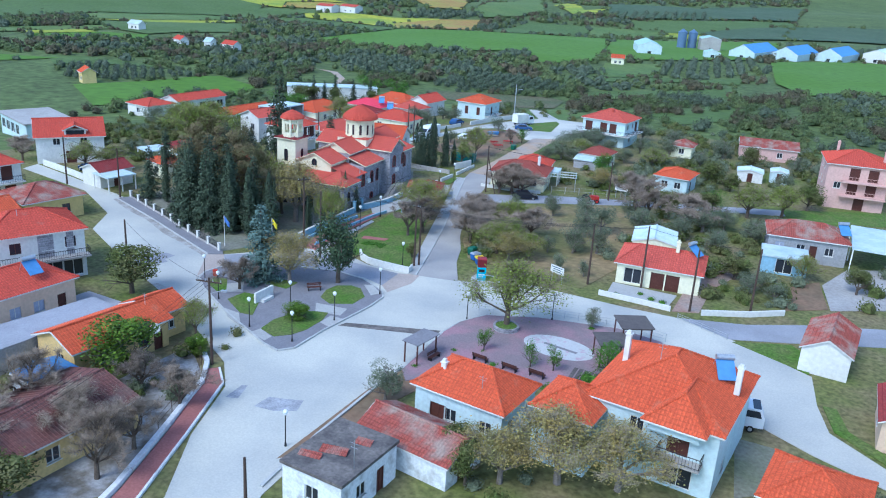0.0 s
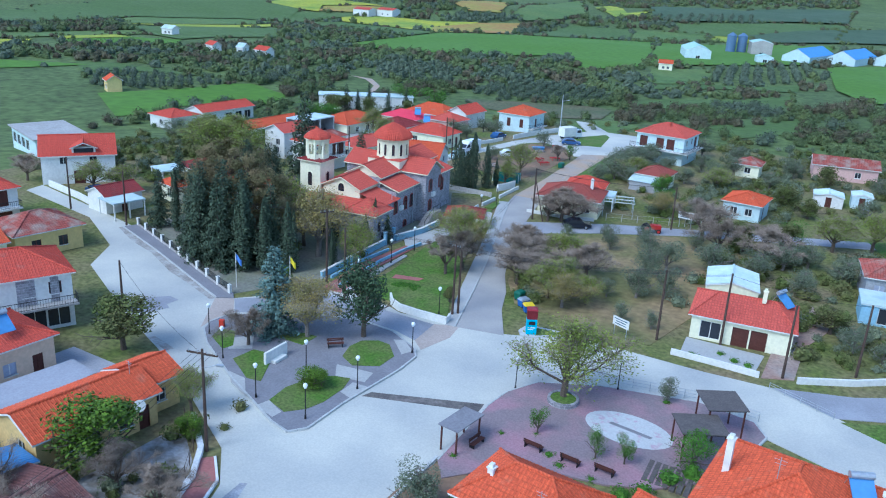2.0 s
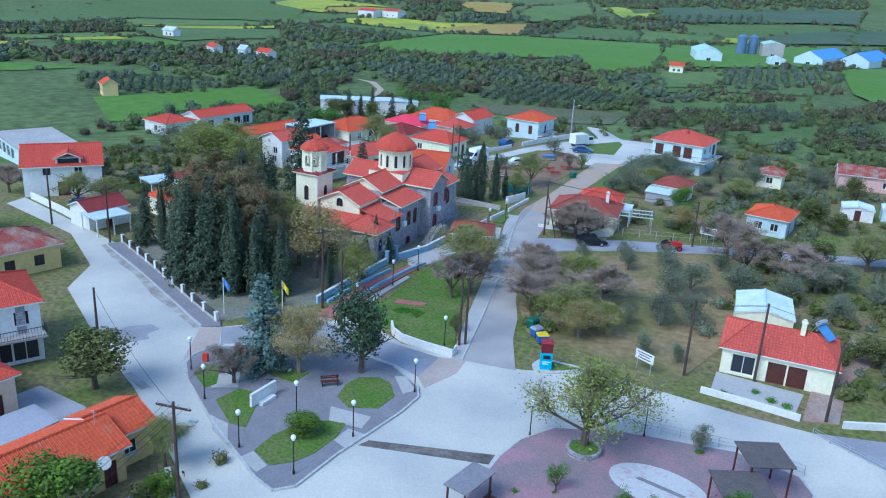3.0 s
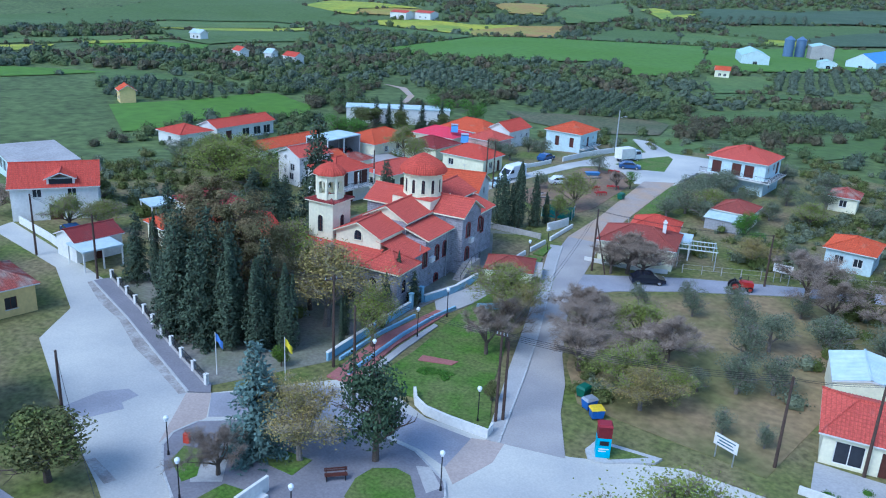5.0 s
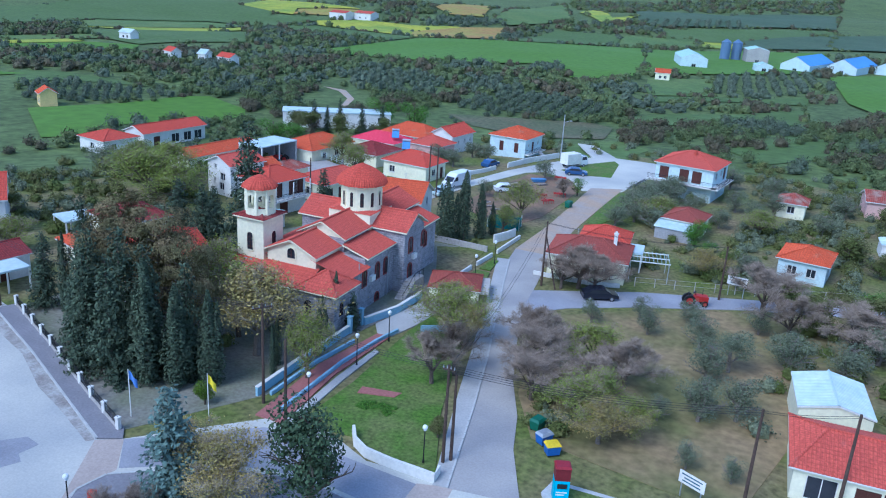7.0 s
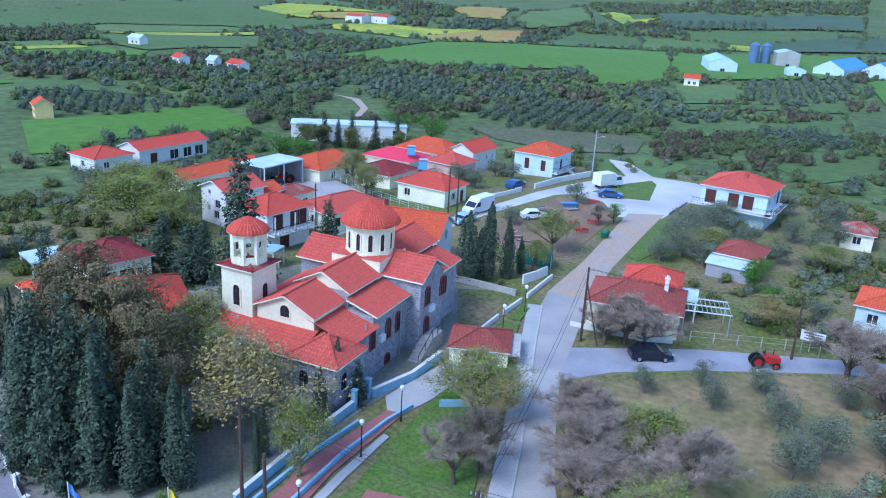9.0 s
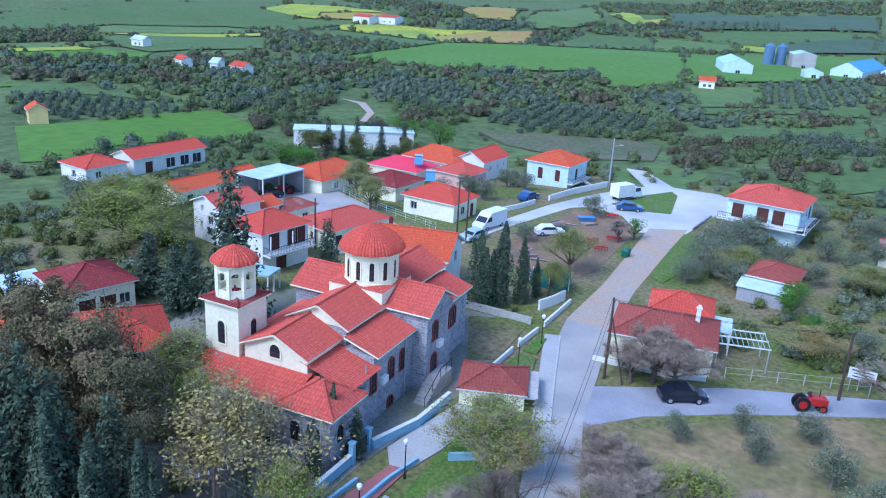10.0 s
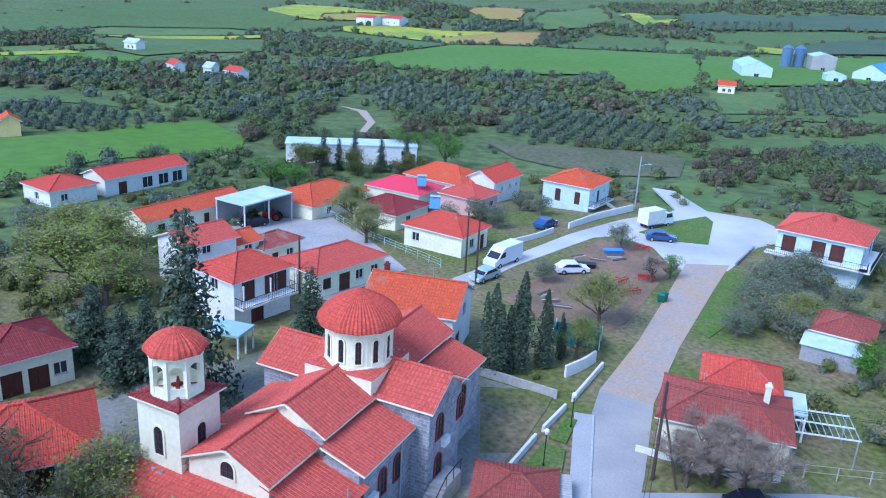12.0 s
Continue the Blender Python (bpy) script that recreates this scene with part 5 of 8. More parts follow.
def wood(density, poly):
    """Scrub oak and bushes filling a stretch of land, with gaps."""
    xs, ys = [p[0] for p in poly], [p[1] for p in poly]
    n = len(poly)
    area = abs(sum(poly[i][0] * poly[i - 1][1] - poly[i - 1][0] * poly[i][1] for i in range(n))) / 2
    far = math.hypot(sum(xs) / n + 30, sum(ys) / n - 60)
    size = 1.5 + far / 420
    box_ = (max(xs) - min(xs)) * (max(ys) - min(ys))
    for _ in range(int(density * box_ / (size * size * 4.2))):
        x, y = rng.uniform(min(xs), max(xs)), rng.uniform(min(ys), max(ys))
        if inside(x, y, poly) and not inside(x, y, TRACK) and noise.noise(Vector((x / 24, y / 34, 3))) > -0.34 / (1.6 - density):
            settle(x, y, size * rng.uniform(0.5, 1.35))


wood(0.8, [(-330, 270), (-307, 297), (-292, 298), (-271, 342), (-247, 379), (-220, 377), (-174, 394), (-157, 418), (-141, 425), (-121, 380), (-99, 398), (-88, 346), (-87, 316), (-124, 326), (-137, 296), (-150, 314), (-176, 344), (-197, 315), (-180, 266), (-155, 241), (-169, 223), (-192, 235), (-217, 236), (-237, 239), (-262, 239), (-273, 230)])
wood(0.9, [(-127, 263), (-137, 239), (-151, 226), (-167, 220), (-174, 229), (-162, 251), (-158, 274), (-144, 289), (-135, 295)])
wood(0.55, [(-86, 313), (-81, 335), (-30, 377), (-30, 367), (-51, 332), (-69, 315), (-82, 289)])
wood(0.5, [(-80, 279), (-52, 299), (-30, 318), (-30, 251), (-42, 249), (-57, 258), (-71, 249)])
wood(1.0, [(-419, 333), (-447, 411), (-354, 334), (-366, 317), (-370, 298)])
wood(1.0, [(-392, 503), (-342, 487), (-291, 459), (-258, 461), (-252, 400), (-283, 371)])
wood(1.0, [(-280, 705), (-263, 771), (-256, 721), (-237, 596), (-242, 592)])
wood(0.8, [(-271, 810), (-216, 886), (-183, 863), (-171, 815), (-251, 750)])
wood(0.9, [(-426, 1333), (-318, 1542), (-283, 1322), (-250, 1003), (-355, 1156)])
wood(0.8, [(-580, 854), (-550, 953), (-377, 770), (-357, 719), (-389, 696), (-454, 756)])
wood(0.7, [(-329, 1595), (-44, 1892), (-39, 1662), (-170, 1491), (-289, 1396)])
wood(0.75, [(-52, 314), (-26, 319), (-3, 342), (26, 355), (52, 370), (38, 252), (20, 237), (2, 238), (-17, 233), (-24, 266), (-42, 263)])
wood(1.0, [(-414, 266), (-420, 384), (-358, 328), (-386, 247)])
wood(1.0, [(-338, 215), (-323, 249), (-298, 263), (-273, 235), (-287, 221), (-308, 196)])
# looser bushes over the rest of the open land
kept = FIELDS + GROVES
for _ in range(5200):
    far = rng.uniform() ** 1.35
    y = 120 + far * 620
    x = rng.uniform(-150 - far * 420, 70 + far * 60)
    if y < 226 and x > -124 and not (x > -30 and y > 205) or y < 150 and x > -140 or x > -20 and y < 215:
        continue
    if noise.noise(Vector((x / 38, y / 55, 3))) + 0.5 * noise.noise(Vector((x / 13, y / 17, 8))) < -0.05 or inside(x, y, TRACK) or any(inside(x, y, p) for p in kept):
        continue
    settle(x, y, rng.uniform(0.9, 2.5) * (1 + far * 0.7))
# broken hedges along the fields
for poly in kept:
    for i in range(len(poly)):
        (xa, ya), (xb, yb) = poly[i], poly[i - 1]
        for _ in range(int(math.dist((xa, ya), (xb, yb)) / 6)):
            t = rng.uniform()
            x, y = xa + (xb - xa) * t, ya + (yb - ya) * t
            if noise.noise(Vector((x, y, 0)) / 30) > 0.08:
                settle(x + rng.normal(0, 1.5), y + rng.normal(0, 1.5), rng.uniform(0.8, 1.9) * (1 + max(0, y - 400) / 700))
stuff("scrub", scrub, SCRUBLEAF, "dense dark green scrub over the rolling land", "scrub")
stuff("russet_scrub", russet, RUSTLEAF, "russet-brown oak scrub not yet in leaf", "scrub")
stuff("olive_scrub", pale, GREYLEAF, "scattered grey-green wild olive bushes", "scrub")

# village bushes and rough growth
bush, greys = [], []
ROADS = [[(-60, 140), (-50, 140), (-50, 200), (-60, 200)], [(-80, 150), (-45, 180), (-45, 215), (-80, 215)], [(-48, 120), (32, 160), (32, 168), (-50, 132)], [(-12, 92), (40, 108), (40, 116), (-12, 96)], [(-122, 88), (-60, 78), (-60, 84), (-122, 100)]]
spots = [(o.matrix_basis.translation.x, o.matrix_basis.translation.y) for o in scene.objects if o.get("category") in ("house", "barn", "shed", "garage", "church", "outhouse", "hut")]


def bed(xa, ya, xb, yb, n):
    for _ in range(n):
        x, y = rng.uniform(xa, xb), rng.uniform(ya, yb)
        if any(inside(x, y, p) for p in ROADS) or min(math.dist((x, y), s) for s in spots) < 5.6:
            continue
        (bush if rng.uniform() < 0.6 else greys).append((x, y, rng.uniform(0.5, 1.7), rng.uniform(0.7, 1.1)))


bed(-32, 145, -14, 180, 110)
bed(-30, 165, -10, 205, 150)
bed(-45, 155, -33, 200, 50)
bed(-8, 160, 30, 215, 200)
bed(-22, 108, 0, 142, 130)
bed(-36, 195, 30, 215, 110)
bed(-16, 142, 6, 150, 40)
bed(-40, 144, -26, 152, 16)
bed(-8, 100, 3, 112, 26)
bed(-41, 98, -35, 112, 20)
bed(-70, 141, -61, 150, 8)
bed(-125, 110, -100, 140, 110)
bed(-140, 120, -118, 170, 130)
bed(-150, 130, -128, 175, 60)
bed(-150, 95, -128, 140, 30)
bed(-112, 175, -84, 200, 26)
bed(-60, 40, -46, 62, 26)
bed(-24, 48, -14, 56, 14)
bed(8, 92, 30, 140, 30)
bed(-130, 185, -90, 228, 60)
bed(-90, 215, -40, 232, 50)
bed(-35, 205, 30, 232, 60)
bed(10, 60, 30, 90, 18)
bed(-85, 96, -62, 104, 10)
stuff("garden_bushes", bush, BUSHLEAF, "green garden bushes and rough growth between houses", "bush", fine=True)
stuff("grey_bushes", greys, OLIVE, "grey-green bushes and young olives between houses", "bush", fine=True)


# far buildings
def far_shed(x, y, yaw, w, l, h, rise, wall, top, label, name="farm_shed"):
    ob = house(x, y, yaw, w, l, h, rise, "gy", top, wall, label, [("s", 0.5, 0, "g")], over=0.1, name=name, category="shed", group="distant farm sheds")
    return ob


far_shed(-95.5, 507, 16, 14, 34, 5.0, 2.6, PALEBLUE, GREENTIN, "white barn with a pale green sheet roof")
far_shed(-70, 590, 14, 13, 18, 8.2, 1.6, CONCRETE, GREENTIN, "tall grey grain store")
far_shed(-58.5, 512, 14, 9, 10, 3.6, 1.4, PALEBLUE, GREENTIN, "small white metal shed")
far_shed(-38.5, 560, -14, 16, 46, 4.2, 4.4, PALEBLUE, BLUETIN, "long livestock shed with a blue roof")
far_shed(-15, 580, -14, 16, 46, 4.2, 4.4, PALEBLUE, BLUETIN, "long livestock shed with a blue roof")
far_shed(10, 605, -14, 16, 46, 4.2, 4.4, PALEBLUE, BLUETIN, "long livestock shed with a blue roof")
far_shed(38, 632, -14, 16, 46, 5.5, 3.0, WHITE, TIN, "long livestock shed with a white roof")
for x, y in ((-88, 588), (-82, 594)):
    ob = thing("silo", x, y, height(x, y), 0, "tall blue-grey steel grain silo", "silo", "grain silos")
    part("body", Kit().tube((0, 0, 0), (0, 0, 11), 3.0, n=20), SILO, ob)
    part("cap", Kit().tube((0, 0, 11), (0, 0, 13), 3.2, 0.4, n=20), SILO, ob)
for x, y, yaw, w, l, c, m_, lab in ((-264, 296, -20, 7, 5, SCARLET, WHITE, "distant white farmhouse with a red roof"), (-237.5, 298, -10, 8, 5.5, SCARLET, WHITE, "distant white house with a red roof among conifers"), (-251, 300, 10, 4, 6, TIN, WHITE, "distant white annexe with a tin roof"), (-392, 622, 0, 16, 14, CORAL, WHITE, "distant white farm building on the hill"), (-376, 634, 0, 16, 14, CORAL, WHITE, "distant white farm building on the hill"), (-210, 192, -30, 5.5, 5, ORANGE, YELLOW, "small yellow field hut with a red roof"), (-92, 416, 10, 7, 6, ORANGE, CREAM, "small field hut with a red roof"), (-333, 340, 0, 8, 6, TIN, WHITE, "distant white shed with a tin roof")):
    house(x, y, yaw, w, l, 3.4 if w < 12 else 5, 1.6, "gx", c, m_, lab, [("s", 0.35, 0, "w"), ("s", 0.7, 0, "w")], group="distant buildings")


# ---- trees ----
def quads(c, nrm, size, r, aspect=0.6):
    n = len(c)
    nrm = nrm / (np.linalg.norm(nrm, axis=1)[:, None] + 1e-9)
    t = np.cross(nrm, r.normal(size=(n, 3)))
    t /= np.linalg.norm(t, axis=1)[:, None] + 1e-9
    b = np.cross(nrm, t)
    s = (size * r.uniform(0.6, 1.35, n))[:, None]
    return np.stack([c - t * s * 0.5, c - b * s * 0.5 * aspect, c + t * s * 0.5, c + b * s * 0.5 * aspect], axis=1).reshape(-1, 3)


def quad_mesh(name, v, material):
    me = bpy.data.meshes.new(name)
    me.from_pydata(v, [], np.arange(len(v)).reshape(-1, 4))
    me.materials.append(material)
    return me


def limbs(r, h, spread, start, n, twig, k, levels=3):
    """Trunk and forking limbs; returns the tips and the twig starts."""
    tips = []
    lean = Vector((r.normal(0, 0.03), r.normal(0, 0.03), 1))
    k.tube((0, 0, -0.3), lean * h * start, h * 0.028 + 0.03, h * 0.02 + 0.02, 7)
    base = lean * h * start

    def grow(p, d, length, rad, lev):
        q = p + d * length * 0.5
        q2 = q + (d + Vector((r.normal(0, 0.18), r.normal(0, 0.18), 0.12))).normalized() * length * 0.5
        k.tube(p, q, rad, rad * 0.75, 5)
        k.tube(q, q2, rad * 0.75, rad * 0.45, 4)
        tips.append((q, d, lev))
        tips.append((q2, d, lev))
        if lev < levels:
            for _ in range(3):
                s = (d + Vector((r.normal(0, 0.55), r.normal(0, 0.55), r.normal(0.15, 0.3)))).normalized()
                grow(q2 if r.uniform() < 0.6 else q, s, length * r.uniform(0.5, 0.75), rad * 0.5, lev + 1)

    for i in range(n):
        a = 6.283 * (i + r.uniform(-0.3, 0.3)) / n
        up_ = r.uniform(0.6, 2.2)
        d = Vector((math.cos(a), math.sin(a), up_)).normalized()
        grow(base * r.uniform(0.75, 1.0), d, min(h * (1 - start) * 0.55, spread * 0.8), h * 0.014 + 0.01, 1)
    k.tube(base, lean * h * 0.8, h * 0.018, 0.02, 5)
    for f in (0.5, 0.62, 0.72):
        for i in range(3):
            a = r.uniform(0, 6.283)
            grow(lean * h * f, Vector((math.cos(a), math.sin(a), r.uniform(0.6, 1.6))).normalized(), spread * 0.5 * (1.25 - f), h * 0.008, 2)
    tips.append((lean * h * 0.8, Vector((0, 0, 1)), 2))
    return tips


def make_tree(kind, seed):
    """One tree of each look: its trunk kit, crown mesh and measures (height 8, crown radius about 2.6)."""
    r = np.random.default_rng(seed)
    k = Kit()
    if kind in ("cypress", "poplar"):
        k.tube((0, 0, -0.3), (0, 0, 7.6), 0.16, 0.03, 7)
        cs, ns = [], []
        for i in range(5):
            n = 2400 if i == 0 else 900
            top = 7.9 if i == 0 else r.uniform(4.6, 7.2)
            off = np.array([0.0, 0.0]) if i == 0 else r.normal(0, 0.34, 2)
            wide = 0.8 if i == 0 else r.uniform(0.38, 0.6)
            t = r.uniform(0, 1, n) ** 0.9
            a = r.uniform(0, 6.283, n)
            rad = wide * np.sin(np.pi * np.clip(t * 0.93 + 0.07, 0, 1) ** 0.62) ** 0.8 * (0.82 + 0.2 * np.sin(a * 3 + t * 9 + seed) + 0.12 * np.sin(t * 31 + a * 2)) * r.uniform(0.6, 1.0, n) ** 0.5
            cs.append(np.stack([off[0] + rad * np.cos(a), off[1] + rad * np.sin(a), 0.25 + t * top], axis=1))
            ns.append(np.stack([np.cos(a), np.sin(a), 0.6 + 0 * a], axis=1) + r.normal(scale=0.5, size=(n, 3)))
        c, nrm = np.concatenate(cs), np.concatenate(ns)
        n = len(c)
        return k, BARK, quad_mesh("crown", quads(c, nrm, np.full(n, 0.2), r, 0.45), CYP)
    if kind in ("fir", "spruce", "darkfir"):
        k.tube((0, 0, -0.3), (0, 0, 7.7), 0.2, 0.02, 7)
        pts, nr = [], []
        z = 0.5
        while z < 7.9:
            f = 1 - z / 8.05
            m = int(7 + 6 * f)
            for i in range(m):
                a = r.uniform(0, 6.283)
                L = (2.5 * f ** 0.85 + 0.12) * r.uniform(0.7, 1.1)
                for s in np.arange(0.12, L, 0.16):
                    for _ in range(3):
                        w = 0.12 + 0.22 * (1 - s / L)
                        pts.append((s * math.cos(a) + r.normal(0, w), s * math.sin(a) + r.normal(0, w), z - 0.16 * s + r.normal(0, 0.1)))
                        nr.append((math.cos(a) * 0.5, math.sin(a) * 0.5, 0.9))
            z += 0.36
        c, nrm = np.array(pts), np.array(nr) + r.normal(scale=0.45, size=(len(pts), 3))
        return k, BARK, quad_mesh("crown", quads(c, nrm, np.full(len(c), 0.30), r, 0.5), {"fir": CYP, "spruce": SPRUCE, "darkfir": CYP}[kind])
    if kind == "pine":
        tips = limbs(r, 8, 2.8, 0.3, 7, 0, k)
        pts = []
        for p, d, lev in tips:
            if lev >= 2:
                for _ in range(12):
                    pts.append((p.x + r.normal(0, 0.5), p.y + r.normal(0, 0.5), p.z + r.normal(0, 0.35)))
        for _ in range(52):
            a, u = r.uniform(0, 6.283), r.uniform(-0.6, 1)
            rr = 2.5 * math.sqrt(max(0, 1 - u * u)) * r.uniform(0.55, 1.0) * (0.8 + 0.25 * math.sin(3 * a + u * 5))
            big = r.uniform(0.35, 0.75)
            for _ in range(300):
                d = r.normal(size=3)
                d *= big * r.uniform(0.6, 1.0) / np.linalg.norm(d)
                pts.append((rr * math.cos(a) + d[0], rr * math.sin(a) + d[1], 4.8 + 2.9 * u + d[2] * 0.7))
        c = np.array(pts)
        nrm = (c - np.array([0, 0, 4.5])) * [1, 1, 0.8] + r.normal(scale=1.0, size=c.shape)
        return k, BARK, quad_mesh("crown", quads(c, nrm, np.full(len(c), 0.135), r, 0.5), PINE)
    if kind in ("bare", "bare_pale", "bud", "bud_pale"):
        tips = limbs(r, 8, 2.8, 0.26, 6, 0, k, 4)
        v = []
        for p, d, lev in tips:
            if lev < 2:
                continue
            for _ in range((20 if lev > 2 else 8) if kind.startswith("bare") else 7):
                e = (d * 0.6 + Vector((r.normal(0, 0.8), r.normal(0, 0.8), r.normal(0.2, 0.6)))).normalized() * r.uniform(0.3, 0.8)
                s = e.orthogonal().normalized() * 0.010
                q = p + e
                m2 = p + e * 0.55 + Vector((r.normal(0, 0.05), r.normal(0, 0.05), 0))
                v += [tuple(p), tuple(m2 + s), tuple(q), tuple(m2 - s)]
        tw = quad_mesh("twig", np.array(v), TWIGPALE if "pale" in kind else TWIG)
        if kind.startswith("bare"):
            return k, (PALEBARK if "pale" in kind else BARK), tw
        pts = []
        for p, d, lev in tips:
            if lev >= 2:
                for _ in range(9 if kind == "bud" else 10):
                    pts.append((p.x + r.normal(0, 0.42), p.y + r.normal(0, 0.42), p.z + r.normal(0, 0.35)))
        for _ in range(1000 if kind == "bud" else 800):
            d = r.normal(size=3)
            d *= r.uniform(0.55, 1.0) / np.linalg.norm(d) * (0.85 + 0.2 * math.sin(d[0] * 4 + d[2] * 3))
            pts.append((d[0] * 2.5, d[1] * 2.5, 5.0 + d[2] * 2.9))
        c = np.array(pts)
        lv = quads(c, r.normal(size=c.shape) + [0, 0, 0.7], np.full(len(c), 0.16), r, 0.6)
        return k, (PALEBARK if "pale" in kind else BARK), (quad_mesh("crown", lv, BUDTAN if "pale" in kind else BUDS), tw)
    mt, sz, dens = {"olive": (OLIVE, 0.2, 4200), "round": (FRESH, 0.22, 2600), "citrus": (CITRUS, 0.27, 4600), "dark": (BUSHLEAF, 0.26, 4600), "oak": (OAKLEAF, 0.25, 4600)}[kind]
    tips = limbs(r, 8, 2.6, 0.22, 5, 0, k, 3)
    cs = [np.array((p.x, p.y, p.z)) for p, d, lev in tips if lev >= 2]
    lobes = [(np.array((r.uniform(-1.3, 1.3), r.uniform(-1.3, 1.3), r.uniform(2.3, 6.5))), r.uniform(0.9, 1.6)) for _ in range(13)]
    pts, nr = [], []
    for i in range(dens):
        c0, rad = lobes[i % 13]
        d = r.normal(size=3)
        d /= np.linalg.norm(d)
        pts.append(c0 + d * rad * r.uniform(0.6, 1.05))
        nr.append(d + r.normal(scale=0.5, size=3))
    c, nrm = np.array(pts), np.array(nr)
    return k, (PALEBARK if kind == "olive" else BARK), quad_mesh("crown", quads(c, nrm, np.full(len(c), sz), r, 0.6), mt)


LOOKS = {"cypress": ("cypress", "slender dark green cypress tree", "cypress"), "fir": ("fir", "tall dark green fir tree", "conifer"), "darkfir": ("conifer", "broad dark conifer beside the church", "conifer"),
         "spruce": ("spruce", "blue-green spruce tree on the plaza", "conifer"), "pine": ("pine", "broad brown-green pine tree by the church", "pine"), "bare": ("bare_tree", "grey-brown leafless tree with fine twigs", "tree"),
         "bare_pale": ("bare_tree", "pale leafless tree with fine twigs", "tree"), "bud": ("budding_tree", "tree in yellow-green spring bud", "tree"), "bud_pale": ("budding_tree", "pale sparse tree just coming into bud", "tree"),
         "olive": ("olive_tree", "grey-green olive tree with a rounded crown", "olive tree"), "round": ("young_tree", "fresh green young leafy tree", "tree"), "citrus": ("citrus_tree", "yellow-green dense citrus tree", "tree"),
         "dark": ("leafy_tree", "dark green dense leafy tree", "tree"), "oak": ("evergreen_tree", "dense dark evergreen tree on the plaza", "tree")}
MADE = {}


def tree(kind, x, y, h, rad, z=None):
    var = (len(scene.objects) + int(abs(x) * 7)) % 3
    width = 1.0 if kind == "cypress" else 2.6
    key = (kind, var)
    gz = height(x, y) if z is None else z
    m = Matrix.Translation((x, y, gz + 0.05)) @ Matrix.Rotation(rng.uniform(0, 6.28), 4, "Z")
    sc = (rad / width, rad / width, h / 8.0)
    if key not in MADE:
        k, bark, crown = make_tree(kind, 11 + var * 17 + len(MADE))
        nm, lab, cat = LOOKS[kind]
        ob = thing(nm, 0, 0, 0, 0, lab, cat, cat + "s of the village")
        part("trunk", k, bark, ob)
        for c in crown if isinstance(crown, tuple) else (crown,):
            part("crown" if "crown" in c.name else "twig", c, None, ob)
        MADE[key] = ob
    else:
        ob = copy_thing(MADE[key], Matrix.Identity(4))
    ob.matrix_basis = m @ Matrix.Diagonal((*sc, 1))
    return ob


def plant(kind, places):
    for x, y, h, r in places:
        tree(kind, x, y, h, r)


plant("cypress", [(-88.7, 94.6, 9, 1.03), (-71.4, 88.4, 11.4, 2.07), (-68.6, 89.0, 9.6, 1.84), (-66.4, 90.6, 9.0, 1.49), (-63.6, 106.5, 6.5, 0.8), (-63.3, 103.6, 5, 0.8), (-67.2, 140.3, 9, 1.7), (-65.2, 142.1, 10, 1.8), (-63.6, 144.2, 8, 1.3), (-62.8, 146.8, 5, 0.7), (-74, 137, 6, 0.45), (-62.6, 94.5, 5.5, 0.5), (-63.8, 96.8, 5, 0.55)])
plant("darkfir", [(-92.2, 95, 8.5, 2.4), (-99, 106, 9, 2.6), (-79.6, 89.8, 12.5, 3.2), (-76.2, 90.2, 13.2, 3.4), (-72.6, 89.6, 12.6, 3.2), (-69.6, 91.4, 11.0, 2.6), (-83.5, 92.6, 11, 2.8), (-99.5, 122.5, 7.5, 3), (-95.5, 125, 6.5, 2.6), (-62.2, 107.6, 4.4, 1.2), (-93.5, 120.5, 8, 3), (-78.2, 88.0, 11.4, 3.0), (-74.2, 86.9, 12.0, 2.9), (-81.6, 90.4, 10.6, 2.8)])
plant("fir", [(-86.3, 121.2, 17.5, 4.6), (-84, 134.6, 9, 2.8), (-139, 213, 8, 1.8), (-131.3, 213, 9, 1.8), (-126.8, 216, 8, 1.8), (-134.5, 212, 7, 1.6), (-122, 218, 8, 1.7)])
plant("spruce", [(-56.6, 75.6, 10.0, 3.4)])
plant("pine", [(-80.5, 96.5, 14.6, 4.8), (-75.6, 95.4, 13.8, 4.4), (-85.5, 98.5, 12.2, 4.0), (-81, 93.0, 12.5, 3.2), (-72.2, 94.0, 11.5, 3.4)])
plant("oak", [(-48.4, 79.8, 9.8, 3.3)])
plant("olive", [(-38.5, 176, 4.4, 2.2), (-34, 172, 4, 2), (-29, 178, 4.4, 2.4), (-28, 197, 5, 2.6), (-36, 201, 5, 2.8), (-16, 192, 5, 2.8), (-19, 178, 4.4, 2.4), (0, 184, 5, 2.6), (8, 190, 5, 2.8), (-2, 165, 4.4, 2.4), (-28, 150, 4, 2.2), (-33, 184, 4.6, 2.4), (14, 178, 5, 2.8), (-9, 121, 4, 2.2), (-4, 128, 4.4, 2.4), (-9, 133, 4.4, 2.4)])
plant("olive", [(-27, 186, 4.6, 2.4), (-26.8, 107.8, 5, 2.2), (-23.8, 109.6, 5, 2.2), (-25.7, 119.4, 5, 2.4), (-20.3, 122.3, 5, 2.8), (-29.2, 123.4, 4.6, 2.0), (-15, 124, 4.6, 2.6), (-12, 130, 4.6, 2.8), (-34.8, 124, 4, 1.6), (-27.5, 116, 5, 2.2), (-26.6, 108.5, 4, 1.5), (-30, 106, 3, 1.2), (-36.5, 128, 3.2, 1.3)])
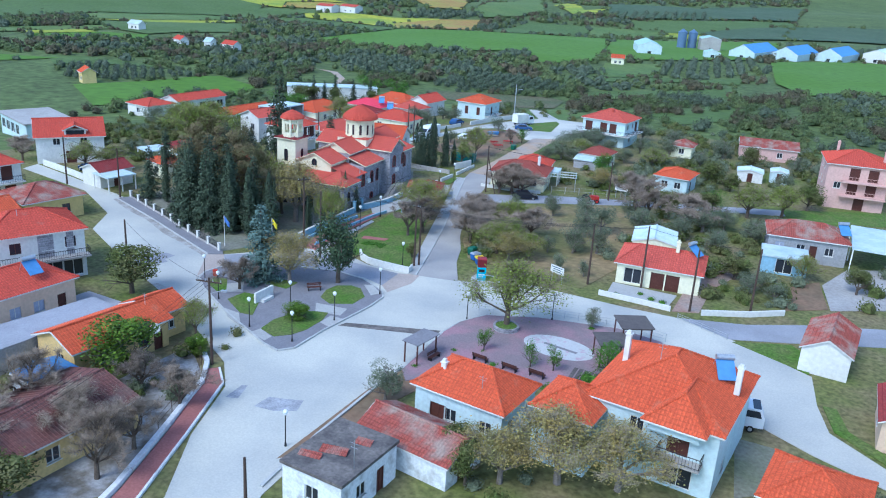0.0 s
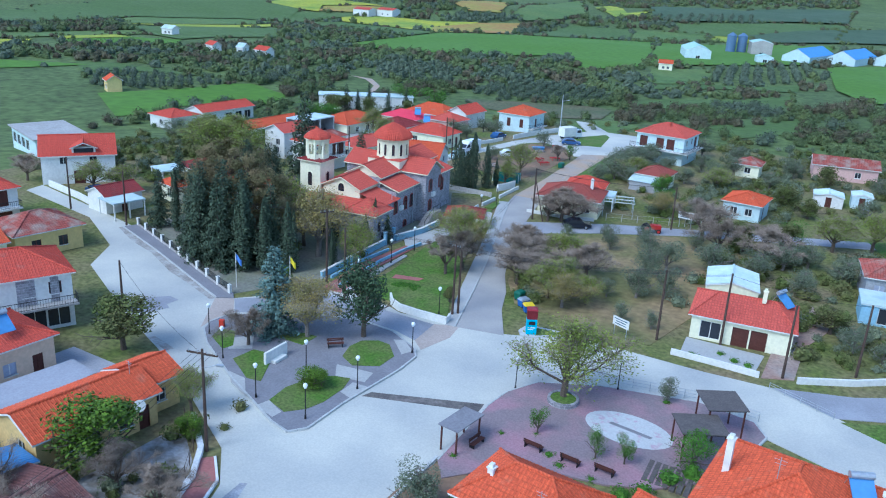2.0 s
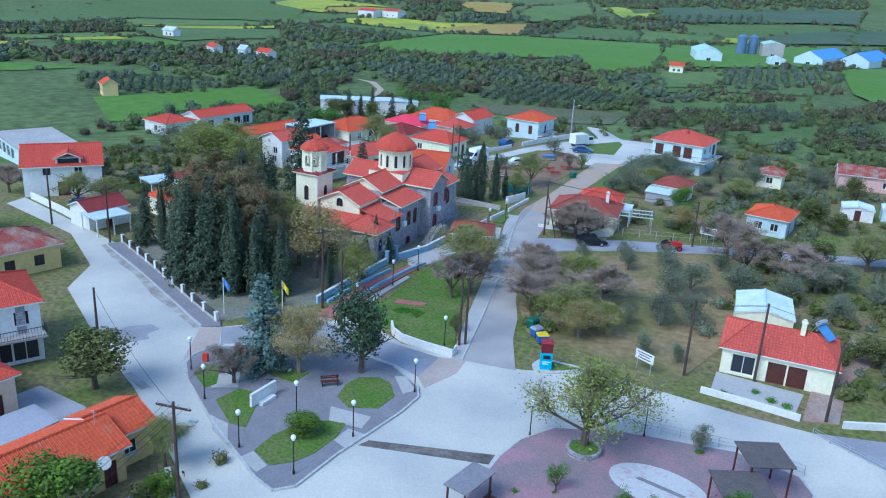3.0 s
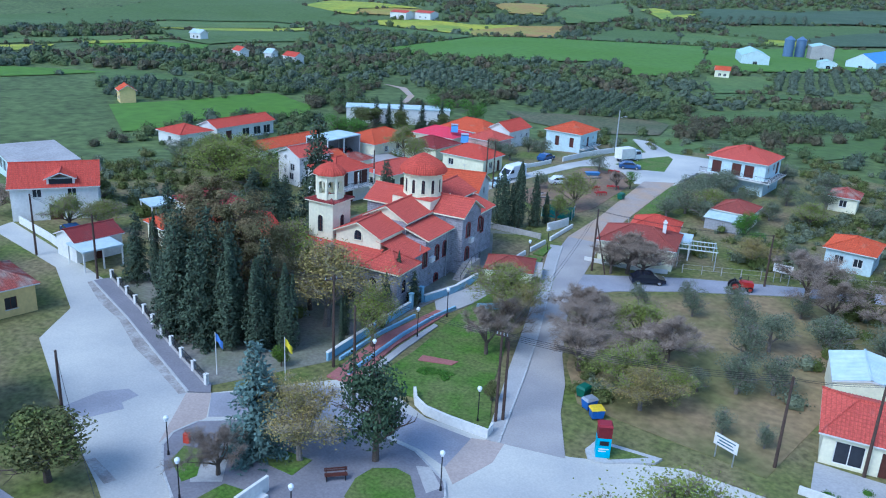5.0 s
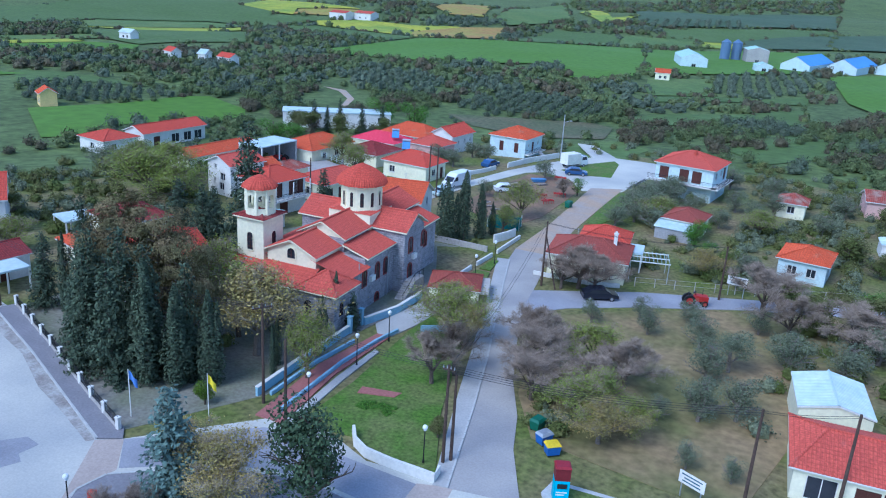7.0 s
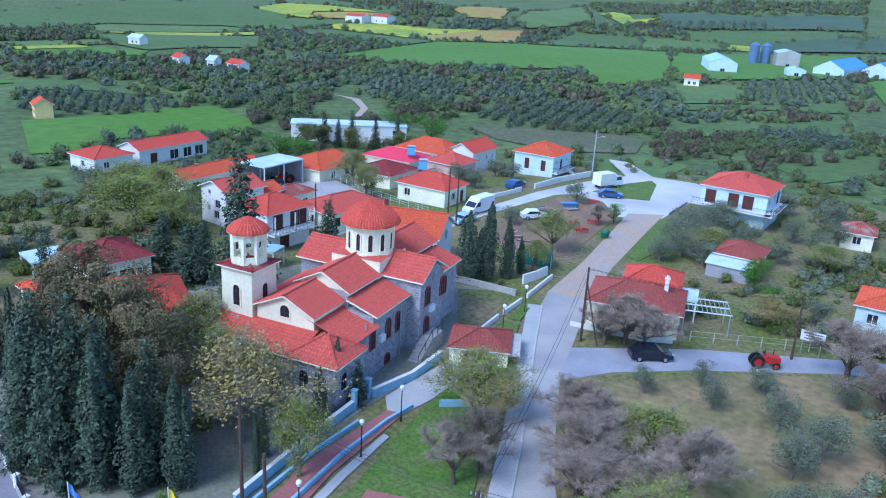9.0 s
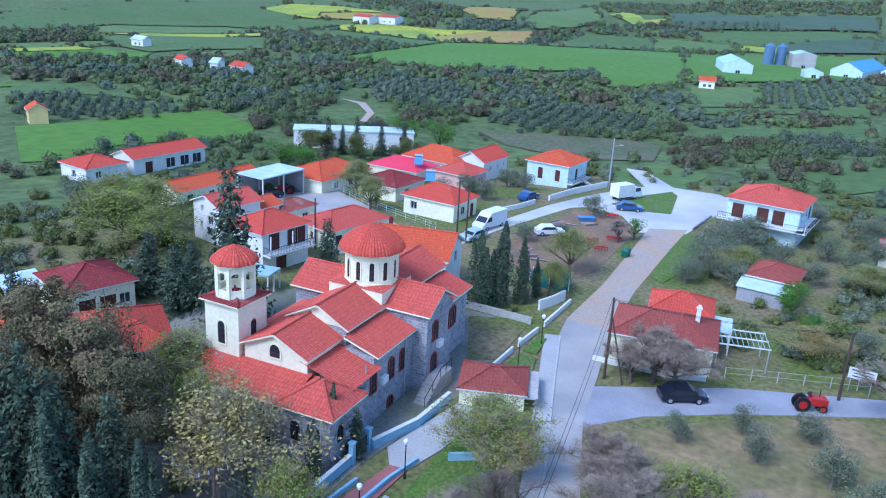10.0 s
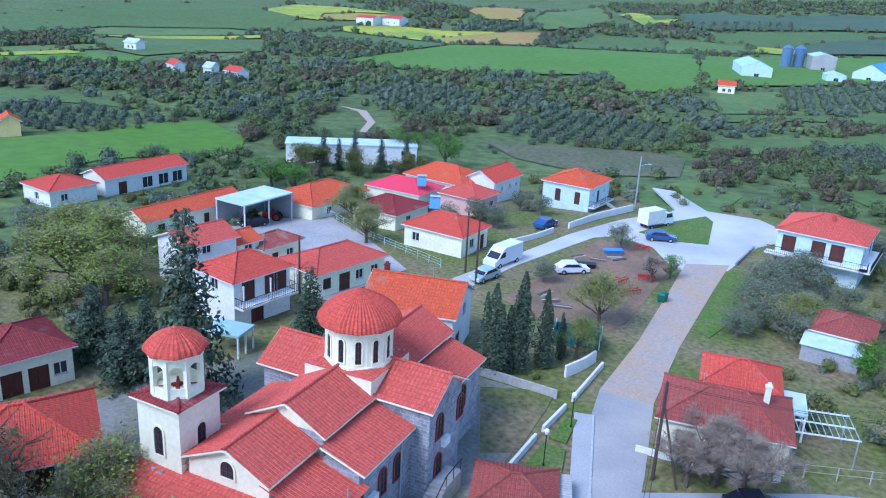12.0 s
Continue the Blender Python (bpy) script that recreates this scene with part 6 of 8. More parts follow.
plant("olive", [(-41, 123.6, 3, 1.3), (-26.4, 99.6, 3, 1.1), (-22.9, 99.4, 2.8, 1.0), (-31, 129.6, 3.4, 1.8), (-24, 131, 3.4, 1.6), (-47.6, 133.4, 3, 1.7), (-45.9, 181, 5.0, 3.2), (-47.9, 171, 4.6, 3.0), (-48.5, 163, 4.0, 2.5), (-43, 165, 4.4, 2.8), (-44.5, 185.2, 4.8, 3.2), (-47.5, 177, 4.8, 3.0), (-46.4, 167, 4.4, 2.5), (-67.7, 184.8, 4, 2.2), (-72.0, 166, 3.6, 1.9), (-89.9, 184.5, 4.5, 2.4)])
plant("olive", [(-93.5, 182.0, 4, 2.0), (-86.3, 183.8, 4.4, 2.2), (-84, 196, 4, 2.0), (-88, 197, 4, 2), (-30, 58.0, 4.4, 2.0), (-17.6, 83.6, 3.2, 1.0), (-138.8, 145.1, 5, 3), (-132.8, 149, 4.4, 2.6), (-2.5, 105.8, 3, 2.0), (0.4, 104.6, 2.6, 1.6)])
plant("olive", [(-44.5, 174, 4.6, 2.9), (-43.0, 179.5, 4.8, 3.0), (-45.5, 170.2, 4.4, 2.6), (-41.5, 171.5, 4.2, 2.4), (-46.8, 184.0, 4.4, 2.6)])
plant("bud", [(-26.1, 78.8, 8.8, 4.0), (-70.8, 99.9, 9.0, 3.0), (-60.0, 96.2, 7, 2.2), (-78.1, 105, 8, 3.6), (-34.6, 102.6, 5.5, 2.6), (-31.4, 102.0, 4.0, 1.8), (-37.8, 113, 5, 3.0), (-51.5, 111.2, 6.5, 3.0), (-42.5, 168, 5, 2.8), (-28, 171.5, 4.6, 2.8), (-52.6, 59.2, 4.8, 1.6), (-53.2, 112.4, 6.2, 2.8), (-61.9, 156.8, 7, 2.8), (-113.5, 101.8, 5.5, 3)])
plant("bud", [(-109.5, 104.2, 5, 2.6), (-114.9, 132.3, 8, 5), (-108.7, 131.5, 7, 4.4), (-117, 138.5, 8, 5), (-127, 142.8, 7, 4.6), (-6.3, 143.4, 6, 3.4), (-1, 147.2, 6, 3.2), (3.2, 115, 4, 1.8), (-98.1, 166.2, 6, 2.6), (-105.6, 173.8, 7, 3.0), (-36, 101.5, 5, 2.8), (-61.5, 148, 5, 2)])
plant("bud_pale", [(-66.8, 97.6, 10, 4.6), (-53.2, 76.6, 7.2, 2.9), (-12.4, 53.6, 7, 3.6), (-8.0, 55.0, 6.4, 3.0), (-16.4, 51.4, 5.2, 2.8), (-50.6, 110.6, 5.0, 2.2), (-33.5, 99.6, 4.6, 2.4), (-58.5, 79.0, 5.5, 2.0), (-32.4, 146.5, 4.5, 2.4)])
plant("bare", [(-43.2, 133.0, 5.5, 2.8), (-47.2, 131.8, 4.6, 2.2), (-47.5, 39.5, 5.6, 3.4), (-54.5, 41, 6, 3.4), (-51.5, 33.5, 6, 3.4), (-57, 71.8, 4.6, 2.2), (-43.4, 41.2, 5, 2.2), (-42.9, 37.0, 6, 2.4), (-44.6, 47.8, 4.2, 2.0), (-49.5, 48.4, 4.2, 2.2), (-40.8, 103.6, 5.2, 2.8), (-34.1, 110.6, 5.2, 3.2), (-42.6, 111.6, 5.4, 3.2), (-35.8, 105.6, 5.2, 3.2), (-14.5, 131, 6, 3.4)])
plant("bare", [(-42.4, 108, 5.6, 3.0), (-44.6, 114.6, 5, 2.4), (-48.8, 104.2, 6, 2.6), (-49.8, 101.4, 5.5, 2.4), (-45.4, 133.2, 6, 3.4), (-24.1, 136.4, 7.2, 3.8), (-21, 131.5, 6, 3.0), (-37, 105, 4.8, 2.4), (-127, 100, 5, 2.6), (-60.5, 174, 4, 1.6)])
plant("round", [(-26, 72, 2.9, 0.9), (-20.6, 71, 3.1, 0.9), (-18.3, 71.4, 3.1, 0.9), (-58.9, 177, 3.6, 1.5), (-136.6, 193, 6, 4), (-130.2, 191.6, 6, 4), (-128.5, 229, 8, 4.4), (-118.7, 229, 8, 4.2), (-111.7, 143, 5.5, 3.2), (-13.4, 73.6, 3.8, 2.0), (-98.6, 168.8, 2.6, 1.3), (-35.5, 158.2, 4.6, 2.4), (-33, 151, 4, 2), (-12, 141, 4.5, 2.6)])
plant("citrus", [(-53.4, 50.2, 6.2, 3.6), (-46.5, 68.4, 2.3, 1.7), (-64.6, 87.8, 2.4, 0.9), (-49.8, 56.0, 2.4, 1.3), (-36.4, 162.5, 3.6, 2.0)])
plant("dark", [(-141, 209, 5.5, 3.2), (-136.5, 208, 6, 3.2), (-129, 210.5, 6, 3.4), (-119.5, 214, 6, 3.2), (-66.6, 64.7, 6.2, 3.4), (-20.3, 51.6, 4.2, 1.7), (-18.6, 49.8, 4.2, 1.7), (-47, 32, 4.5, 3.4), (-18, 134.6, 5, 3.2), (-13, 138.5, 5, 3.0), (2.8, 154.8, 5, 3), (-11, 160.7, 4, 2.4), (-5, 110, 4, 2.6), (-45.2, 93.4, 2.2, 0.9), (-121, 112.5, 4, 2.4), (-9, 186, 5, 3)])
plant("dark", [(-15, 165, 5, 3), (10, 113, 4, 2)])


# ---- the plaza between the roads ----
TRI = [(-63.3, 72.3), (-60.8, 70), (-54.4, 66), (-46, 61.6), (-43.9, 61), (-42.8, 62.3), (-42.6, 67.3), (-41.6, 75.5), (-41.6, 78.8), (-42.6, 80.4), (-46.5, 82.6), (-50.8, 83.1), (-55.8, 81.6), (-60.5, 78.8), (-63.6, 76.3), (-64, 74)]
plaza = sheet("plaza_pavement", TRI, 0.26, PAVE, "grey paved triangular plaza with kerbs", "pavement")
stone = Kit().box(-0.48, 0.48, -0.1, 0.1, -0.2, 0.03, 0.012).mesh("kerb_stone", KERB)


def kerb(parent, pts, z, closed=True, me=None, gap=1.0, name="kerb_stone"):
    """Kerb stones laid end to end along a line."""
    n = len(pts)
    for i in range(n if closed else n - 1):
        a, b = Vector(pts[i]), Vector(pts[(i + 1) % n])
        m = max(1, round((b - a).length / gap))
        for j in range(m):
            p = a.lerp(b, (j + 0.5) / m)
            ob = new(name, me or stone)
            ob.parent = parent
            ob.matrix_basis = Matrix.Translation((p.x, p.y, z)) @ Matrix.Rotation(math.atan2(b.y - a.y, b.x - a.x), 4, "Z") @ Matrix.Diagonal(((b - a).length / m / gap, 1, 1, 1))


kerb(plaza, TRI, 0.265)
for pts in ([(-61.2, 71.2), (-61.8, 73.1), (-60.1, 73.5), (-58.1, 70.8), (-58.5, 69.7)], [(-56.2, 68.6), (-55.8, 71.2), (-53.5, 71.5), (-51.1, 66.5), (-52.6, 66.3)], [(-48.3, 64.2), (-48.5, 66.8), (-47.5, 69.9), (-46, 71), (-44.5, 71.4), (-44.0, 69.5), (-44.1, 66.5), (-44.7, 64.7), (-46, 63.3)], [(-47.7, 74.8), (-48.3, 77), (-48.0, 78.8), (-46.5, 79.8), (-45.1, 79.6), (-43.4, 77.6), (-43.5, 75), (-45.8, 73.7)], [(-55.8, 74.8), (-55.2, 76.9), (-52.4, 77.1), (-52.4, 74.7)]):
    lw = sheet("lawn", pts, 0.30, LAWN, "green lawn bed on the plaza", "grass")
for pts in ([(-47.2, 73.1), (-43.3, 73.5), (-43.0, 71.5), (-46.0, 71.1)], [(-54.9, 66.5), (-52.7, 66.2), (-50.6, 63.8), (-53.3, 65)], [(-48.7, 62.9), (-48.3, 64.2), (-46.2, 63.2), (-46.3, 62.1)], [(-59.6, 71.8), (-57.9, 73.8), (-56.1, 71.3), (-58, 70)], [(-43.9, 68.8), (-43.9, 70.9), (-42.3, 70.9), (-42.4, 68.3)], [(-45.4, 80.9), (-44.4, 81.4), (-42.4, 79.6), (-43.0, 78.4)]):
    sheet("paving_panel", pts, 0.275, PALEPAVE, "pale concrete paving panel on the plaza", "pavement")
sheet("back_street", [(-66.2, 80.4), (-58, 87.5), (-50, 87.2), (-43.8, 86.9), (-43.6, 82.2), (-46.5, 83.2), (-50.9, 83.6), (-56, 82.2), (-60.8, 79.4), (-63.6, 77.4)], 0.128, ASPHALT, "blue-grey asphalt street behind the plaza", "road")
APRON = mat("beige_concrete", (0.46, 0.38, 0.32), 0.9, 0.1, 0.3, 5, 0.1)
sheet("apron", [(-43.6, 82.2), (-42.0, 80.6), (-40.8, 84.8), (-41.2, 87.9), (-43.8, 87)], 0.131, APRON, "beige concrete strip across the street mouth", "road")
sheet("apron", [(-63.9, 72.4), (-68, 79.2), (-66.2, 80.4), (-63.6, 77.2), (-64.2, 74)], 0.131, APRON, "beige concrete strip across the street mouth", "road")
sheet("repair_strip", [(-42, 69.4), (-41.6, 70.5), (-31.9, 74.1), (-31.8, 72.6)], 0.132, OLDCONC, "dark trench repair across the road", "road")
sheet("asphalt_patch", [(-74.6, 71.9), (-74.2, 75.2), (-72.6, 76.9), (-71, 76.6), (-71.2, 75), (-70.2, 74.4), (-71.6, 71.6)], 0.132, ASPHALT, "grey asphalt patch in the road", "road")
for pts in ([(-39.4, 51.2), (-39.2, 53.2), (-37.8, 53.6), (-36.2, 54.2), (-35.7, 52.4), (-37.4, 51.4)], [(-42.5, 51.2), (-42.6, 53.7), (-42.1, 53.9), (-41.4, 51.6)]):
    sheet("stain", pts, 0.124, mat("oil_stain", (0.3, 0.3, 0.31), 0.8, 0.2, 1.2, 6, 0.1, alt=(0.42, 0.42, 0.43)), "dark damp stain on the road", "road")


DAMP = mat("damp_gutter", (0.27, 0.24, 0.21), 0.85, 0.2, 0.7, 5, 0.1, alt=(0.42, 0.40, 0.36), contrast=0.25)
for pts in ([(-96, 91.5), (-90, 89.1), (-84.6, 86.8), (-78, 83.8), (-73.8, 81.9), (-68, 79.2), (-68.4, 78.7), (-74.2, 81.1), (-78.4, 82.6), (-84.9, 86.1), (-90.2, 87.9), (-96.2, 91.0)], [(-66.6, 67.8), (-63.0, 66.6), (-62.6, 67.4), (-66.2, 68.4)]):
    sheet("gutter_stain", pts, 0.125, DAMP, "damp brown stain along the road edge", "road")


# ---- street furniture ----
def lamp(x, y, h=3.3, z=0.26):
    if "lamp" not in MADE:
        ob = thing("street_lamp", 0, 0, 0, 0, "black post lamp with a white glass globe", "street lamp", "post lamps")
        part("base", Kit().tube((0, 0, -0.1), (0, 0, 0.35), 0.11, 0.08, 10), BLACK, ob)
        part("post", Kit().tube((0, 0, 0.3), (0, 0, 2.95), 0.05, 0.045, 8), BLACK, ob)
        part("globe", Kit().tube((0, 0, 2.93), (0, 0, 3.0), 0.12, 0.12, 10).ball((0, 0, 3.18), 0.21), LAMPGLOBE, ob)
        MADE["lamp"] = ob
    else:
        ob = copy_thing(MADE["lamp"], Matrix.Identity(4))
    ob.matrix_basis = pose(x, y, z)


for x, y in ((-57.1, 68.2), (-49.6, 64.0), (-48.7, 70.2), (-43.8, 63.4), (-42.9, 70.1), (-42.3, 79.3), (-30.6, 78.3), (-22.2, 83.4), (-57.5, 100.8), (-57.6, 107.2), (-55.0, 115.3), (-57.3, 128.4), (-57.4, 135), (-56.9, 92), (-44.6, 89.6), (-33.4, 47.4), (-61.9, 71.6)):
    lamp(x, y, z=0.26 if x < -40 and y < 83 and x > -64 else 0.1)


def bench(x, y, yaw, mat_=BROWN, z=0.14, lab="brown wooden bench on the plaza"):
    ob = thing("bench", x, y, z, yaw, lab, "bench", "benches")
    for i in range(3):
        part("seat_slat", Kit().box(-0.85, 0.85, -0.22 + i * 0.16, -0.09 + i * 0.16, 0.42, 0.46), mat_, ob)
    for i in range(2):
        part("back_slat", Kit().box(-0.85, 0.85, 0.26, 0.30, 0.58 + i * 0.17, 0.70 + i * 0.17), mat_, ob)
    for s in (-0.7, 0.7):
        part("leg", Kit().box(s - 0.03, s + 0.03, -0.2, 0.3, -0.05, 0.42).box(s - 0.03, s + 0.03, 0.27, 0.32, 0.4, 0.9), BLACK, ob)


for x, y, yaw in ((-49.4, 76.1, 42), (-22.1, 69.2, 172), (-19.3, 69.3, 172), (-25.4, 69.6, 172), (-29.6, 67.6, 80)):
    bench(x, y, yaw, z=0.28 if x < -40 else 0.16)
sw = thing("memorial_wall", -52.75, 70.8, 0.26, 88, "white low memorial wall with a stepped base", "wall")
part("slab", Kit().box(-1.6, 1.6, -0.12, 0.12, 0, 1.25), WHITE, sw)
part("base", Kit().box(-0.9, 0.9, -0.7, -0.12, 0, 0.3), WHITE, sw)
rb = thing("hydrant_box", -62.0, 73.6, 0.26, 20, "small orange-red cabinet on the plaza corner", "cabinet")
part("body", Kit().box(-0.25, 0.25, -0.2, 0.2, 0, 0.8), mat("red_paint", (0.6, 0.06, 0.03), 0.5, 0.1), rb)

# ---- the mauve square ----
SQ = [(-31.4, 64), (-31.5, 74), (-31.0, 77.3), (-29.2, 80.6), (-23.8, 83.2), (-14.9, 85.2), (-9.9, 84.2), (-8.6, 82), (-9.4, 79), (-11.5, 73), (-15.5, 69.2), (-19, 67.8), (-25, 67.0), (-27.5, 64.8), (-30, 62)]
sq = sheet("mauve_square", SQ, 0.22, MAUVE, "mauve brick-paved square with a painted oval", "pavement")
kerb(sq, SQ[:9], 0.225, closed=False)
ov = [(-19.4 + 3.9 * math.cos(a) * math.cos(-0.12) - 2.5 * math.sin(a) * math.sin(-0.12), 76.8 + 3.9 * math.cos(a) * math.sin(-0.12) + 2.5 * math.sin(a)) for a in np.linspace(0, 6.283, 33)[:-1]]
PAINT = mat("worn_white_paint", (0.52, 0.52, 0.5), 0.85, 0.1, 1.4, 6, 0.1, alt=(0.5, 0.36, 0.4), ratio=0.62, contrast=0.12)
sheet("painted_oval", ov, 0.226, PAINT, "worn white painted oval on the square", "paving")
sheet("painted_bar", [(-21.2, 76.9), (-21.0, 77.3), (-17.2, 76.6), (-17.4, 76.2)], 0.23, PAVE, "grey bar inside the painted oval", "paving")
pl_ = thing("tree_planter", -25.9, 78.3, 0.2, 0, "round stone tree planter with grass inside", "planter")
ring = Kit()
for i in range(18):
    a, b = 2 * math.pi * i / 18, 2 * math.pi * (i + 1) / 18
    ring.prism([(1.45 * math.cos(a), 1.45 * math.sin(a)), (1.45 * math.cos(b), 1.45 * math.sin(b)), (1.2 * math.cos(b), 1.2 * math.sin(b)), (1.2 * math.cos(a), 1.2 * math.sin(a))], -0.1, 0.45)
ring.weld = True
part("rim", ring, STONE, pl_)
part("soil", Kit().tube((0, 0, 0), (0, 0, 0.36), 1.22, n=18), LAWN, pl_)
bush = [(-26, 71.8, 0.5, 0.5), (-20.6, 70.8, 0.45, 0.5), (-18.3, 71.2, 0.4, 0.5), (-24, 69.4, 0.7, 0.5), (-22.8, 68.4, 0.6, 0.6), (-20, 68, 0.6, 0.5), (-28.6, 70.4, 0.55, 0.5), (-30.6, 65.2, 0.6, 0.5), (-17.6, 83.4, 0.6, 0.6), (-14.6, 71, 1.2, 0.8), (-13.2, 72.6, 1.2, 0.9), (-16, 68.2, 1.1, 0.8), (-17.4, 67.2, 1.0, 0.7), (-47.6, 67, 0.5, 0.5), (-15, 97.2, 0.6, 0.6), (-13.4, 96.2, 0.7, 0.6), (-12, 95.8, 0.7, 0.6), (-17.6, 95.2, 0.6, 0.7), (-16.9, 95.0, 0.5, 0.7)]
stuff("square_shrubs", bush, FRESH, "small green shrubs in the square's beds", "shrub", fine=True)


def pergola(x, y, yaw, w, l, h, top, label, z=0.2):
    ob = thing("pergola", x, y, z, yaw, label, "pergola", "pergolas")
    for sx in (-w / 2 + 0.1, w / 2 - 0.1):
        for sy in (-l / 2 + 0.1, l / 2 - 0.1):
            part("post", Kit().box(sx - 0.06, sx + 0.06, sy - 0.06, sy + 0.06, -0.1, h), BROWN if top is not STEEL else BLACK, ob)
    for sy in (-l / 2 + 0.1, l / 2 - 0.1):
        part("beam", Kit().box(-w / 2, w / 2, sy - 0.05, sy + 0.05, h, h + 0.16), BLACK, ob)
    part("canopy", Kit().box(-w / 2 - 0.15, w / 2 + 0.15, -l / 2 - 0.15, l / 2 + 0.15, h + 0.16, h + 0.24), top, ob)


TIMBER = mat("grey_timber", (0.13, 0.11, 0.10), 0.8, 0.2, 1, 6, 0.2)
pergola(-13.6, 76.6, 28, 3.6, 3.0, 2.3, TIMBER, "grey timber pergola with a flat slatted top")
pergola(-12.6, 80.6, 28, 3.2, 3.2, 2.9, TIMBER, "taller grey timber shelter beside the road")
pergola(-30.9, 67.0, 80, 3.4, 1.7, 2.1, PAVE, "small metal bus shelter with a grey roof")
for i in range(7):
    part("step", Kit().box(-16.6 + i * 0.55, -16.2 + i * 0.55, 70.0 - i * 0.05, 73.2 - i * 0.05, -0.1, 0.24 + 0.02 * (i % 2)), TIMBER, sq)


def railing(name, pts, h, label, z=0.1, material=BLACK, gap=1.8, bars=3, category="fence", post=0.035):
    ob = thing(name, 0, 0, 0, 0, label, category, "fences")
    for i in range(len(pts) - 1):
        a, b = Vector((*pts[i], z)), Vector((*pts[i + 1], z))
        m = max(1, round((b - a).length / gap))
        for j in range(m + (i == len(pts) - 2)):
            p = a.lerp(b, j / m)
            part("post", Kit().tube(p, p + Vector((0, 0, h)), post, n=5), material, ob)
        for q in range(bars):
            o = Vector((0, 0, h * (q + 1) / bars - 0.02))
            part("rail", Kit().tube(a + o, b + o, 0.02, n=4), material, ob)
    return ob


def low_wall(name, pts, h, label, material, z=-0.2, t=0.12, cap=None, category="wall"):
    """A wall of even thickness along a line."""
    ob = thing(name, 0, 0, 0, 0, label, category, "garden walls")
    k = Kit()
    n = len(pts)
    left, right = [], []
    for i in range(n):
        a, b = Vector(pts[max(0, i - 1)]), Vector(pts[min(n - 1, i + 1)])
        d = (b - a).normalized()
        nn = Vector((-d.y, d.x)) * t
        left.append(Vector(pts[i]) + nn)
        right.append(Vector(pts[i]) - nn)
    for i in range(n - 1):
        k.prism([tuple(left[i]), tuple(right[i]), tuple(right[i + 1]), tuple(left[i + 1])], z, h)
    k.weld = True
    part("wall", k, material, ob)
    if cap:
        c = Kit()
        for i in range(n - 1):
            q = [tuple(p + (p - o) * 0.25) for p, o in ((left[i], right[i]), (right[i], left[i]), (right[i + 1], left[i + 1]), (left[i + 1], right[i + 1]))]
            c.prism(q, h, h + 0.06)
        part("coping", c, cap, ob)
    return ob


railing("square_railing", [(-30.3, 81.2), (-24.2, 84.0), (-17.9, 85.0), (-14.8, 85.4), (-9.6, 84.5)], 0.95, "thin steel railing along the square's road edge", 0.2, STEEL, 1.6)
low_wall("road_edge_wall", [(-31.6, 64.4), (-31.9, 58), (-32.1, 50), (-31.8, 42)], 0.3, "low concrete edge along the main road", KERB)

# ---- pavement on the west side of the main road ----
WP = [(-46.4, 55.2), (-44.2, 53.0), (-41.4, 45.1), (-38.6, 36.7), (-36.4, 28), (-38.4, 28), (-40.4, 36.8), (-42.9, 44.6), (-45.6, 51.6), (-47.4, 54.2)]
wp = sheet("west_pavement", WP, 0.24, REDPAVE, "red paved footway with a white kerb", "pavement")
wstone = Kit().box(-0.5, 0.5, -0.11, 0.11, -0.2, 0.03, 0.012).mesh("kerb_stone", WASH)
kerb(wp, WP[:5], 0.245, False, wstone)
low_wall("rubble_wall", [(-52.0, 58.8), (-48, 55.4), (-45.9, 52.2), (-43.3, 44.6), (-40.8, 36.8), (-38.8, 28)], 0.55, "whitewashed rubble garden wall", WASH, t=0.22)
railing("yard_fence", [(-52.2, 58.0), (-48.2, 54.8), (-46.2, 51.8), (-43.7, 44.2)], 1.2, "thin wire fence on posts along the garden", 0.2, POLEWOOD, 2.4, 2)
sheet("road_bank", [(-33.0, 45.6), (-32.7, 50.8), (-32.3, 58.8), (-30.8, 66.4), (-31.1, 73.9), (-29.5, 71.7), (-28.3, 61.2), (-30.1, 54.9), (-30.8, 48.0)], 0.13, EARTH, "brown earth bank beside the road", "yard")
sheet("gravel_corner", [(-0.6, 67.8), (2.7, 67.7), (5.8, 66.1), (5.1, 62.2), (0.3, 58.5)], 0.12, YARD, "stony yard behind the large house", "yard")
sheet("west_yard", [(-52, 57.5), (-47.6, 54), (-45.8, 51), (-43.2, 44), (-40.6, 36), (-47, 30), (-53, 46)], 0.11, mat("pebble_yard", (0.36, 0.35, 0.34), 0.95, 0.2, 0.6, 4, 0.4, alt=(0.17, 0.15, 0.12), contrast=0.2), "grey gravel garden with bare trees", "yard")
house(-50.2, 38.8, -6, 9.0, 11.5, 2.8, 1.2, "gy", BROWNTILE, OCHRE, "low ochre house with dark tiles under bare trees", [("e", 0.3, 0, "w"), ("e", 0.8, 0, "w")], over=0.25)
house(-56.4, 44.2, -10, 3.4, 4.4, 2.2, 0.3, "gx", BLUETIN, GREYWALL, "grey lean-to with a blue sheet roof", [], over=0.1, name="lean_to", category="shed")
sheet("grey_terrace", [(-74, 42), (-63.5, 45), (-62.2, 56.8), (-64.5, 62), (-70.8, 62.4)], 0.14, ASPHALT, "grey asphalt yard in front of the peach house", "yard")
bb = thing("block_building", 0, 0, 0, 0, "grey block outbuilding with a flat asphalt roof", "outbuilding")
BP = [(-67.5, 45.1), (-66.1, 50.1), (-64.7, 57.5), (-61.0, 56.8), (-61.8, 46.8), (-62.5, 41.4)]
part("wall", Kit().prism(BP, -0.3, 2.45), GREYWALL, bb)
